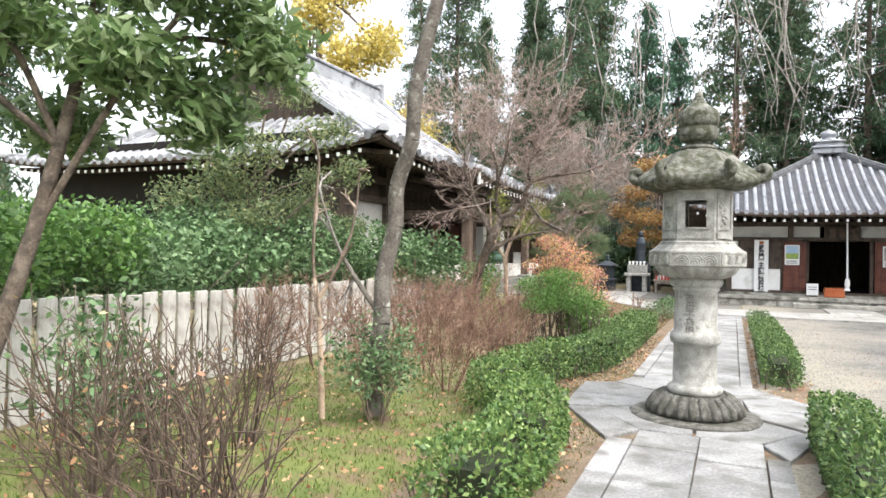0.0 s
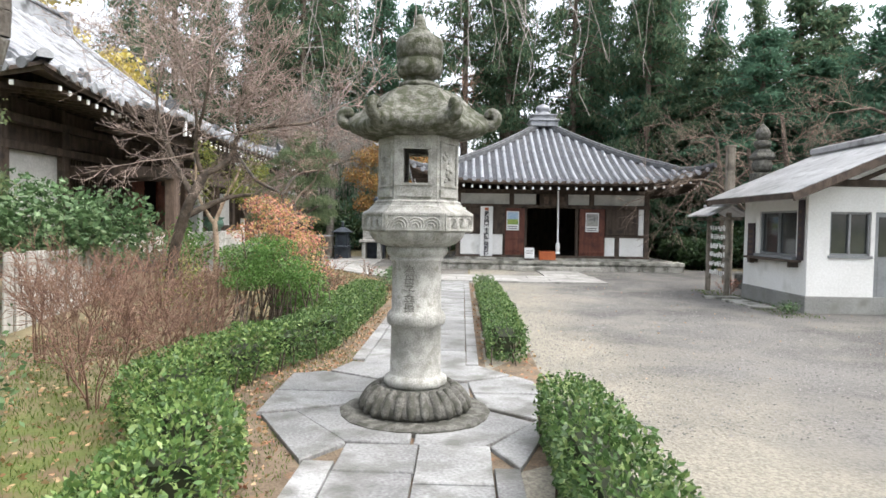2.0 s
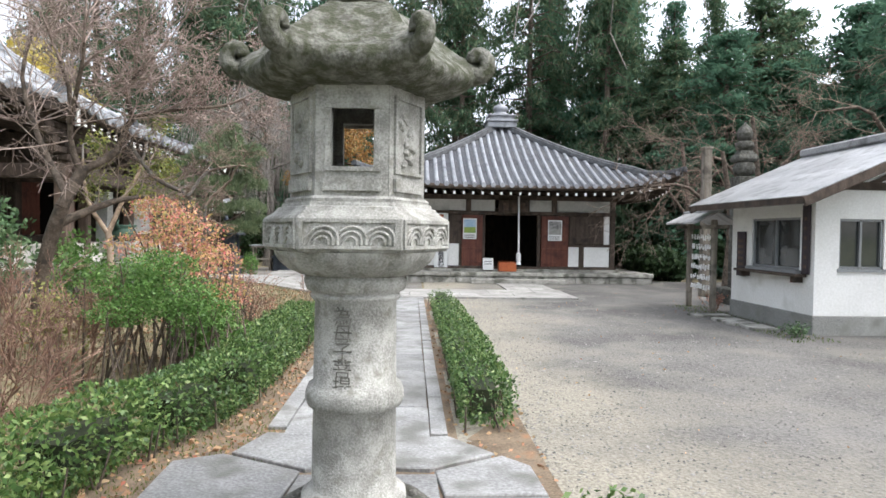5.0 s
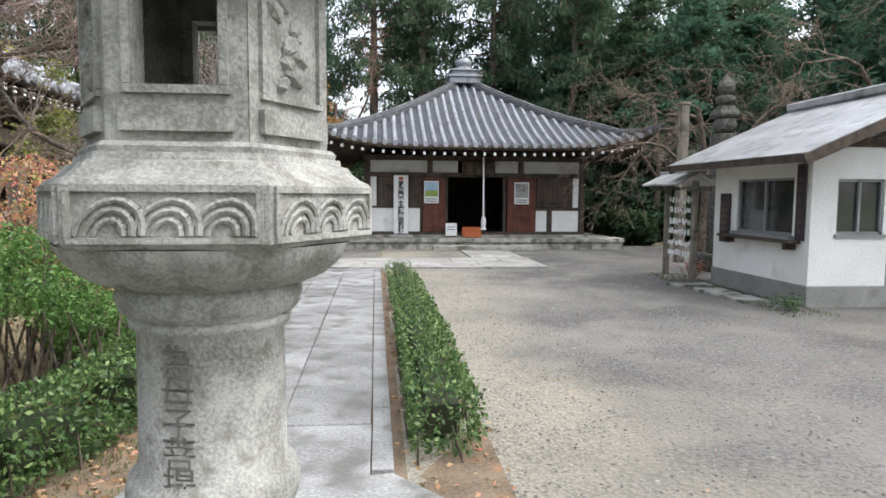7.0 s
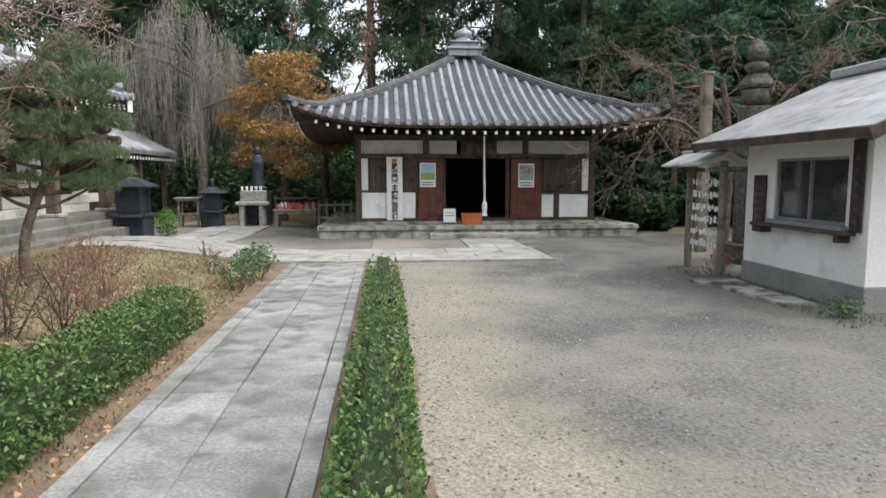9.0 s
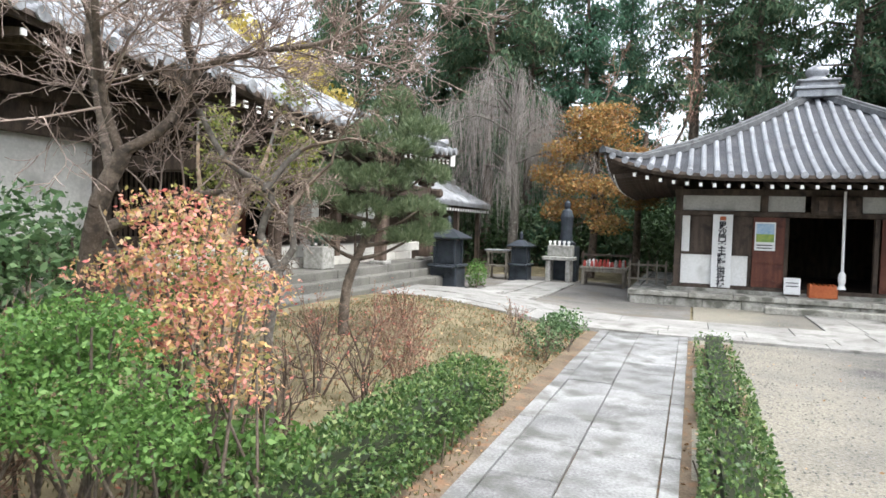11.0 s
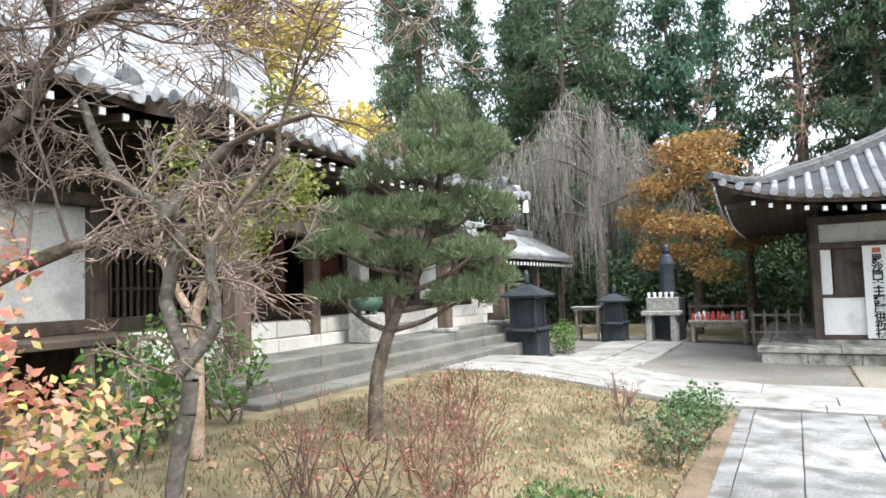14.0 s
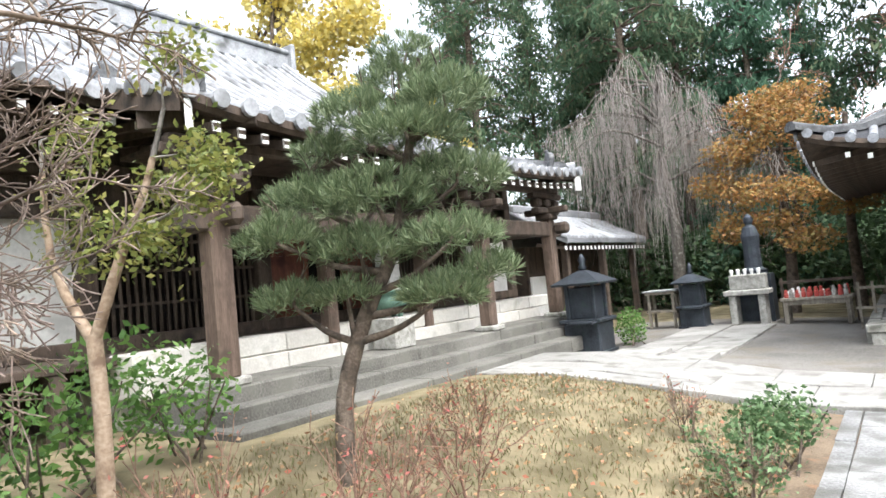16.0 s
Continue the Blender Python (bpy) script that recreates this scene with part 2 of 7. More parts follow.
def ground_material():
    """Moss near the walk's start, straw-coloured lawn further on, earth in between."""
    m = mat("garden ground", (0.08, 0.11, 0.03), (0.15, 0.17, 0.05), 1.6, 45, 0.95, 0.8, (0.15, 0.11, 0.065), 0.46, dist=0.03)
    n, l = m.node_tree.nodes, m.node_tree.links
    b = n["Principled BSDF"]
    moss = b.inputs["Base Color"].links[0].from_socket
    tc = n.new("ShaderNodeTexCoord")
    no = n.new("ShaderNodeTexNoise")
    no.inputs["Scale"].default_value, no.inputs["Detail"].default_value = 2.4, 8
    l.new(tc.outputs["Object"], no.inputs["Vector"])
    r = n.new("ShaderNodeValToRGB")
    r.color_ramp.elements[0].color, r.color_ramp.elements[1].color = (0.10, 0.085, 0.045, 1), (0.225, 0.19, 0.115, 1)
    r.color_ramp.elements[0].position, r.color_ramp.elements[1].position = 0.35, 0.62
    l.new(no.outputs["Fac"], r.inputs["Fac"])
    sep = n.new("ShaderNodeSeparateXYZ")
    l.new(tc.outputs["Object"], sep.inputs[0])
    a = n.new("ShaderNodeMath")
    a.operation = 'MULTIPLY_ADD'
    a.inputs[1].default_value = 3.5
    l.new(no.outputs["Fac"], a.inputs[0])
    l.new(sep.outputs["Y"], a.inputs[2])
    mr = n.new("ShaderNodeMapRange")
    mr.inputs["From Min"].default_value, mr.inputs["From Max"].default_value = 7.8, 10.5
    l.new(a.outputs[0], mr.inputs["Value"])
    mx = n.new("ShaderNodeMix")
    mx.data_type = 'RGBA'
    l.new(mr.outputs[0], mx.inputs["Factor"])
    l.new(moss, mx.inputs["A"])
    l.new(r.outputs["Color"], mx.inputs["B"])
    l.new(mx.outputs["Result"], b.inputs["Base Color"])
    return m


def yard_material():
    """Dark grey gravel, trodden to pale sand in a wandering strip beside the path."""
    m = mat("grey gravel", (0.07, 0.068, 0.064), (0.17, 0.164, 0.152), 0.35, 30, 0.95, 1.0, (0.17, 0.162, 0.142), 0.42, dist=0.05)
    n, l = m.node_tree.nodes, m.node_tree.links
    b = n["Principled BSDF"]
    grey = b.inputs["Base Color"].links[0].from_socket
    tc = n.new("ShaderNodeTexCoord")
    no, gr = n.new("ShaderNodeTexNoise"), n.new("ShaderNodeTexNoise")
    no.inputs["Scale"].default_value, no.inputs["Detail"].default_value = 0.55, 7
    gr.inputs["Scale"].default_value, gr.inputs["Detail"].default_value = 45, 4
    l.new(tc.outputs["Object"], no.inputs["Vector"])
    l.new(tc.outputs["Object"], gr.inputs["Vector"])
    r = n.new("ShaderNodeValToRGB")
    r.color_ramp.elements[0].color, r.color_ramp.elements[1].color = (0.17, 0.158, 0.128, 1), (0.285, 0.265, 0.215, 1)
    r.color_ramp.elements[0].position, r.color_ramp.elements[1].position = 0.35, 0.62
    l.new(gr.outputs["Fac"], r.inputs["Fac"])
    sep = n.new("ShaderNodeSeparateXYZ")
    l.new(tc.outputs["Object"], sep.inputs[0])
    a = n.new("ShaderNodeMath")
    a.operation = 'MULTIPLY_ADD'
    a.inputs[1].default_value = -6.5
    l.new(no.outputs["Fac"], a.inputs[0])
    l.new(sep.outputs["X"], a.inputs[2])
    mr = n.new("ShaderNodeMapRange")
    mr.inputs["From Min"].default_value, mr.inputs["From Max"].default_value = 0.4, -1.8
    l.new(a.outputs[0], mr.inputs["Value"])
    mx = n.new("ShaderNodeMix")
    mx.data_type = 'RGBA'
    l.new(mr.outputs[0], mx.inputs["Factor"])
    l.new(grey, mx.inputs["A"])
    l.new(r.outputs["Color"], mx.inputs["B"])
    l.new(mx.outputs["Result"], b.inputs["Base Color"])
    return m


M["gravel"] = yard_material()
M["gravel_plain"] = mat("grey brown gravel", (0.10, 0.096, 0.088), (0.20, 0.192, 0.175), 0.6, 30, 0.95, 0.9, (0.15, 0.135, 0.11), 0.42, dist=0.05)
M["ground"] = ground_material()
M["shade_core"] = mat("painted hedge shade", (0.012, 0.02, 0.008), (0.03, 0.035, 0.016), 6, 30, 0.95, 0.2)


# ---- helpers for meshes ----
def sstep(v):
    v = max(0.0, min(1.0, v))
    return v * v * (3 - 2 * v)


def gz(x, y):
    """Height of the garden ground, which rises towards the large hall."""
    return 0.46 * sstep((-x - 0.9) / 3.4) * sstep((y - 8.5) / 5.0) * (1 - 0.75 * sstep((y - 18.0) / 7.0)) + 0.10 * sstep((-x - 2.0) / 3.0) * (1 - sstep((y - 8.0) / 5.0))


def place(ob):
    v = Vector((0, 0, 0))
    while ob:
        v += ob.location
        ob = ob.parent
    return v


def thing(name, at, label, category, group="", kind=""):
    ob = new(name)
    ob.location = at
    ob.empty_display_size = 0.2
    return tagged(ob, label, category, group, kind)


def mesh_of(name, bm, materials):
    me = bpy.data.meshes.new(name)
    bm.normal_update()
    bm.to_mesh(me)
    bm.free()
    for m in (materials if isinstance(materials, (list, tuple)) else [materials]):
        me.materials.append(m)
    return me


def part(name, bm, material, parent, label="", smooth=False):
    """Link a bmesh, built in world places, as one mesh under a thing or part."""
    off = place(parent) if parent else Vector((0, 0, 0))
    bmesh.ops.translate(bm, verts=bm.verts, vec=-off)
    me = mesh_of(name, bm, material)
    if smooth:
        me.shade_smooth()
    ob = new(name, me)
    ob.parent = parent
    if label:
        ob["label"] = label
    return ob


def piece(name, me, parent, m):
    ob = new(name, me)
    ob.parent = parent
    ob.matrix_basis = Matrix.Translation(-place(parent)) @ m
    return ob


def raw_mesh(name, verts, faces, material, parent=None, label="", smooth=False):
    """A mesh object out of arrays of verts (n,3) and equal-sided faces (m,k)."""
    off = place(parent) if parent else Vector((0, 0, 0))
    v = np.asarray(verts, dtype=np.float32) - np.array(off, dtype=np.float32)
    f = np.asarray(faces, dtype=np.int32)
    me = bpy.data.meshes.new(name)
    me.vertices.add(len(v))
    me.vertices.foreach_set("co", v.ravel())
    me.loops.add(f.size)
    me.loops.foreach_set("vertex_index", f.ravel())
    me.polygons.add(len(f))
    me.polygons.foreach_set("loop_start", np.arange(0, f.size, f.shape[1], dtype=np.int32))
    me.materials.append(material)
    me.update(calc_edges=True)
    if smooth:
        me.shade_smooth()
    ob = new(name, me)
    ob.parent = parent
    if label:
        ob["label"] = label
    return ob


def box(bm, c, s, rz=0.0, bevel=0.0, mi=0, rx=0.0, ry=0.0):
    r = bmesh.ops.create_cube(bm, size=1.0, matrix=pose(*c, rx, ry, rz) @ Matrix.Diagonal((*s, 1)))
    vs = r["verts"]
    fs = {f for v in vs for f in v.link_faces}
    for f in fs:
        f.material_index = mi
    if bevel:
        es = list({e for v in vs for e in v.link_edges})
        bmesh.ops.bevel(bm, geom=es, offset=bevel, segments=1, affect='EDGES', profile=0.5)
    return vs


def boxed(c, s, rz=0.0, bevel=0.0, rx=0.0, ry=0.0):
    bm = bmesh.new()
    box(bm, c, s, rz, bevel, 0, rx, ry)
    return bm


def span(a, b, bevel=0.0):
    """A box between two corners."""
    c = [(p + q) / 2 for p, q in zip(a, b)]
    return boxed(c, [abs(q - p) for p, q in zip(a, b)], 0, bevel)


def lathe(bm, rings, n, c=(0, 0, 0), turn=0.0, squash=None):
    """Rings (radius, z) round c, n-sided, closed at both ends."""
    rows = []
    for r, z in rings:
        row = []
        for i in range(n):
            a = radians(turn) + 2 * math.pi * i / n
            row.append(bm.verts.new((c[0] + r * math.cos(a), c[1] + r * math.sin(a), c[2] + z)))
        rows.append(row)
    for p, q in zip(rows, rows[1:]):
        for i in range(n):
            bm.faces.new((p[i], p[(i + 1) % n], q[(i + 1) % n], q[i]))
    bm.faces.new(rows[0][::-1])
    bm.faces.new(rows[-1])
    return rows


def prism(bm, pts, z0, z1, inset=0.0):
    """An upright prism over a polygon (anticlockwise), its top edge drawn in by inset."""
    cx, cy = sum(p[0] for p in pts) / len(pts), sum(p[1] for p in pts) / len(pts)
    lo = [bm.verts.new((x, y, z0)) for x, y in pts]
    mid = [bm.verts.new((x, y, z1 - inset)) for x, y in pts]
    top = []
    for x, y in pts:
        d = math.hypot(x - cx, y - cy) or 1
        top.append(bm.verts.new((x - (x - cx) / d * inset * 1.3, y - (y - cy) / d * inset * 1.3, z1)))
    n = len(pts)
    for a, b in ((lo, mid), (mid, top)):
        for i in range(n):
            bm.faces.new((a[i], a[(i + 1) % n], b[(i + 1) % n], b[i]))
    bm.faces.new(top)
    bm.faces.new(lo[::-1])


def rows_mesh(bm, rows, closed=False):
    vs = [[bm.verts.new(p) for p in row] for row in rows]
    for p, q in zip(vs, vs[1:]):
        k = len(p)
        for i in range(k if closed else k - 1):
            bm.faces.new((p[i], p[(i + 1) % k], q[(i + 1) % k], q[i]))
    return vs


def tubes(segs, sides=5):
    """Arrays for open tapering tubes: segs are (p0, p1, r0, r1)."""
    p0 = np.array([s[0] for s in segs], float)
    p1 = np.array([s[1] for s in segs], float)
    r0 = np.array([s[2] for s in segs], float)[:, None, None]
    r1 = np.array([s[3] for s in segs], float)[:, None, None]
    d = p1 - p0
    d /= np.linalg.norm(d, axis=1, keepdims=True) + 1e-9
    ref = np.where(np.abs(d[:, 2:3]) < 0.9, np.array([[0, 0, 1.0]]), np.array([[1.0, 0, 0]]))
    u = np.cross(d, ref)
    u /= np.linalg.norm(u, axis=1, keepdims=True) + 1e-9
    w = np.cross(d, u)
    a = np.arange(sides) * 2 * np.pi / sides
    ring = np.cos(a)[None, :, None] * u[:, None, :] + np.sin(a)[None, :, None] * w[:, None, :]
    v = np.concatenate([p0[:, None, :] + ring * r0, p1[:, None, :] + ring * r1], axis=1).reshape(-1, 3)
    i = np.arange(sides)
    f = np.stack([i, (i + 1) % sides, (i + 1) % sides + sides, i + sides], axis=1)
    faces = (f[None] + (np.arange(len(segs)) * 2 * sides)[:, None, None]).reshape(-1, 4)
    return v, faces


def leaf_arrays(centres, size, rng, flat=0.0, slim=0.5, up=None):
    """Diamond leaves, folded along the middle, at the given centres."""
    c = np.asarray(centres, float)
    n = len(c)
    d = rng.normal(size=(n, 3))
    if up is not None:
        d = d * (1 - flat) + np.asarray(up, float) * flat * 2
    else:
        d[:, 2] *= (1 - flat)
    d /= np.linalg.norm(d, axis=1, keepdims=True)
    o = rng.normal(size=(n, 3))
    s = np.cross(d, o)
    s /= np.linalg.norm(s, axis=1, keepdims=True)
    k = np.cross(d, s)
    L = (size * rng.uniform(0.6, 1.3, size=(n, 1)))
    w = L * slim
    v = np.stack([c - d * L * 0.5, c + s * w * 0.5 + k * w * 0.15, c + d * L * 0.5, c - s * w * 0.5 + k * w * 0.15], axis=1).reshape(-1, 3)
    f = np.arange(n * 4).reshape(-1, 4)
    return v, f


def grow(rng, base, way, length, radius, levels, spread=0.7, kids=4, shrink=0.62, lift=0.1, bend=0.25, steps=4, thin=0.003):
    """Segments and tip points of a branching limb."""
    segs, tips = [], []

    def limb(p, d, L, r, lev):
        pts = [p]
        for i in range(steps):
            d = d + rng.normal(size=3) * bend * 0.5 + np.array([0, 0, lift * 0.3])
            d = d / np.linalg.norm(d)
            q = pts[-1] + d * L / steps
            k0, k1 = i / steps, (i + 1) / steps
            end = max(thin, r * 0.55)
            segs.append((pts[-1], q, max(thin, r + (end - r) * k0), max(thin, r + (end - r) * k1)))
            pts.append(q)
            if lev > 0 and i >= 1 or (lev > 0 and i >= 0 and lev < levels):
                for _ in range(max(1, round(kids / steps))):
                    nd = d + rng.normal(size=3) * spread
                    nd = nd / np.linalg.norm(nd)
                    limb(q, nd, L * shrink * rng.uniform(0.7, 1.15), max(thin, r * 0.5), lev - 1)
        tips.append(pts[-1])
        if lev > 0:
            limb(pts[-1], d + rng.normal(size=3) * 0.15, L * shrink, max(thin, r * 0.55), lev - 1)

    w = np.array(way, float)
    limb(np.array(base, float), w / np.linalg.norm(w), length, radius, levels)
    return segs, tips


def path_segs(points, r0, r1, rng=None, sub=3):
    """A smooth limb through points."""
    P = [np.array(p, float) for p in points]
    out, pts = [], []
    for i in range(len(P) - 1):
        a, b, c, d = P[max(i - 1, 0)], P[i], P[i + 1], P[min(i + 2, len(P) - 1)]
        for k in range(sub):
            t = k / sub
            pts.append(0.5 * (2 * b + (c - a) * t + (2 * a - 5 * b + 4 * c - d) * t * t + (3 * b - a - 3 * c + d) * t ** 3))
    pts.append(P[-1])
    n = len(pts) - 1
    for i in range(n):
        wob = 1.0 if rng is None else rng.uniform(0.92, 1.08)
        out.append((pts[i], pts[i + 1], (r0 + (r1 - r0) * i / n) * 1.0, (r0 + (r1 - r0) * (i + 1) / n)))
    return out, pts


def split(segs, limit):
    """Thick segments (wood) and thin ones (twigs)."""
    return [s for s in segs if s[2] >= limit], [s for s in segs if s[2] < limit]


def wood_parts(owner, segs, limit, bark, twigs, sides=7):
    thick, thin = split(segs, limit)
    if thick:
        raw_mesh("trunk", *tubes(thick, sides), bark, owner, smooth=True)
    if thin:
        tagged(raw_mesh("twig_spray", *tubes(thin, 3), twigs, owner), kind="stuff")


# ---- ground, yard, paths ----
def build_ground():
    xs = list(np.arange(-24, 16.1, 0.5))
    ys = list(np.arange(-8, 36.1, 0.5))
    xs = [-900, -300, -80, -40] + xs + [30, 80, 300, 900]
    ys = [-900, -300, -60, -20] + ys + [50, 90, 300, 900]
    bm = bmesh.new()
    rows_mesh(bm, [[(x, y, gz(x, y) - 0.02 + 0.02 * noise.noise((x * 0.9, y * 0.9, 0))) for x in xs] for y in ys])
    ob = part("ground", bm, M["ground"], None, smooth=True)
    tagged(ob, "mossy and straw-coloured garden ground with fallen leaves", "ground", kind="structure")
    bm = bmesh.new()
    rng = np.random.default_rng(3)
    rows = []
    for y in np.arange(-6, 26.2, 0.7):
        x0 = 0.66
        rows.append([(x0 if i == 0 else x0 + (13.5 - x0) * i / 14, y, 0.012 + 0.008 * noise.noise((i * 1.1, y * 0.7, 2))) for i in range(15)])
    rows_mesh(bm, rows)
    tagged(part("yard", bm, M["gravel"], None, smooth=True), "pale grey gravel yard with sandy patches", "yard", kind="structure")
    bm = bmesh.new()
    rows_mesh(bm, [[(x, y, 0.016 + gz(x, y)) for x in np.arange(-6.6, 0.61, 0.6)] for y in np.arange(21.7, 30.1, 0.6)])
    tagged(part("yard", bm, M["gravel_plain"], None, smooth=True), "grey gravel ground between the two temple halls", "yard", kind="structure")
    bm = bmesh.new()
    rows_mesh(bm, [[(x * (1 if y < 13 else (0.62 if y > 14 else 0.8)) if x < -0.9 else x, y, 0.012 + gz(x, y) * (1 if y < 13 else 0.6)) for x in (-1.75, -1.2, -0.6, 0.0, 0.66, 1.25)] for y in np.arange(-4, 19.6, 0.6)])
    tagged(part("soil_bed", bm, M["soil"], None, smooth=True), "brown leaf-strewn earth under the hedges beside the path", "soil", kind="structure")


build_ground()


# ---- hall roofs ----
def roof_height(s, d, L, D, ze, H, lift, sag=0.28):
    q = max(0.0, min(1.0, d / D))
    return ze + H * q * (1 - sag + sag * q) + lift * abs(2 * s / L - 1) ** 4.5 * (1 - q) ** 2


def hip_roof(owner, x0, x1, y0, y1, ze, H, lift, rib, radius, tile, pan, sides="SNWE", over=1.6, rafter=0.32, wood=None, ribbed="SWE", ends=True, gable=None, sag=0.28):
    """A hipped, upswept tiled roof over a rectangle, with gables above the hips if asked; sides named by where they face."""
    D = min(x1 - x0, y1 - y0) / 2
    frames = {"S": ((x0, y0), (1, 0), (0, 1), x1 - x0), "N": ((x1, y1), (-1, 0), (0, -1), x1 - x0),
              "W": ((x0, y1), (0, -1), (1, 0), y1 - y0), "E": ((x1, y0), (0, 1), (-1, 0), y1 - y0)}
    roof = part("roof", boxed(((x0 + x1) / 2, (y0 + y1) / 2, ze + H * 0.5), (0.3, 0.3, H * 0.9)), wood or M["wood_dark"], owner, "tiled roof with upswept eaves")
    raft_bm = bmesh.new()
    box(raft_bm, (0, over / 2, 0.10), (0.075, over, 0.10), rx=7)
    vs = box(raft_bm, (0, -0.012, 0.002), (0.072, 0.028, 0.085), mi=1)
    raft_me = mesh_of("rafter", raft_bm, [wood or M["wood_dark"], M["white_end"]])
    for key in sides:
        (ax, ay), (ux, uy), (vx, vy), L = frames[key]

        def P(s, d, dz=0.0):
            return (ax + ux * s + vx * d, ay + uy * s + vy * d, roof_height(s, d, L, D, ze, H, lift, sag) + dz)

        def deep(s):
            q = min(s, L - s)
            if gable is None:
                return min(q, D)
            if key in "SN":
                return min(q, gable)
            return D if q >= gable else q
        bm = bmesh.new()
        ns, nd = 40, 8
        cols = [L * i / ns for i in range(ns + 1)]
        if gable is not None:
            cols = sorted(cols + [gable - 0.002, gable, L - gable, L - gable + 0.002])
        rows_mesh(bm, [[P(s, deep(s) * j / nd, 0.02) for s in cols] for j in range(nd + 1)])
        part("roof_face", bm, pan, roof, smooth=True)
        bm = bmesh.new()
        rows_mesh(bm, [[P(L * i / ns, 0, 0.03) for i in range(ns + 1)], [P(L * i / ns, -0.02, -0.05) for i in range(ns + 1)], [P(L * i / ns, 0.03, -0.055) for i in range(ns + 1)],
                       [P(L * i / ns, 0.05, -0.13) for i in range(ns + 1)], [P(L * i / ns, min(over, L * i / ns, L - L * i / ns), -0.13) for i in range(ns + 1)]])
        part("eave", bm, wood or M["wood_dark"], roof, "dark timber eave boards")
        if key in ribbed:
            n = int(L / rib)
            for i in range(n + 1):
                s = (L - n * rib) / 2 + i * rib
                dm = deep(s)
                if dm < 0.12:
                    continue
                bm = bmesh.new()
                rows = []
                k = max(3, int(dm / 0.7))
                for j in range(k + 1):
                    d = -0.05 + (dm + 0.03) * j / k
                    bx, by, bz = P(s, max(d, 0.0), 0.02)
                    bx, by = ax + ux * s + vx * d, ay + uy * s + vy * d
                    rows.append([(bx + ux * radius * math.cos(t), by + uy * radius * math.cos(t), bz + radius * 1.05 * math.sin(t)) for t in [math.pi * h / 5 for h in range(6)]])
                rows_mesh(bm, rows)
                if ends:
                    bx, by, bz = P(s, 0.0, 0.02)
                    c = Matrix.Translation((bx - vx * 0.06, by - vy * 0.06, bz + 0.01)) @ Matrix(((ux, 0, vx, 0), (uy, 0, vy, 0), (0, 1, 0, 0), (0, 0, 0, 1)))
                    bmesh.ops.create_cone(bm, cap_ends=True, segments=10, radius1=radius * 1.2, radius2=radius * 1.2, depth=0.04, matrix=c)
                part("roof_rib", bm, tile, roof, smooth=False)
        n = int((L - 0.5) / rafter)
        for i in range(n + 1):
            s = (L - n * rafter) / 2 + i * rafter
            if min(s, L - s) < 0.45:
                continue
            x, y, z = P(s, 0.12, -0.27)
            piece("rafter", raft_me, roof, Matrix.Translation((x, y, z)) @ Matrix(((ux, vx, 0, 0), (uy, vy, 0, 0), (0, 0, 1, 0), (0, 0, 0, 1))))
    for cx, cy, sx, sy in ((x0, y0, 1, 1), (x1, y0, -1, 1), (x0, y1, 1, -1), (x1, y1, -1, -1)):
        L = x1 - x0
        bm = bmesh.new()
        rows = []
        top = gable or D
        for j in range(13):
            d = -0.10 + (top + 0.10) * j / 12
            z = roof_height(max(d, 0), max(d, 0), L if L < 2.01 * D else y1 - y0, D, ze, H, lift, sag) + (0.05 if d < 0 else 0.0)
            w, h = 0.13, 0.26 if d > D * 0.16 else 0.16
            px, py = cx + sx * d, cy + sy * d
            nx, ny = -sy * 0.7071, sx * 0.7071
            rows.append([(px + nx * w * a, py + ny * w * a, z + h * b) for a, b in ((1, 0), (1, 0.62), (0.72, 0.66), (0.62, 0.9), (0, 1), (-0.62, 0.9), (-0.72, 0.66), (-1, 0.62), (-1, 0))])
        vs = rows_mesh(bm, rows)
        bm.faces.new(vs[0][::-1])
        part("hip_ridge", bm, M["tile_dark"] if ze < 3.5 else M["tile_pale"], roof, "tiled hip ridge")
    return roof, D


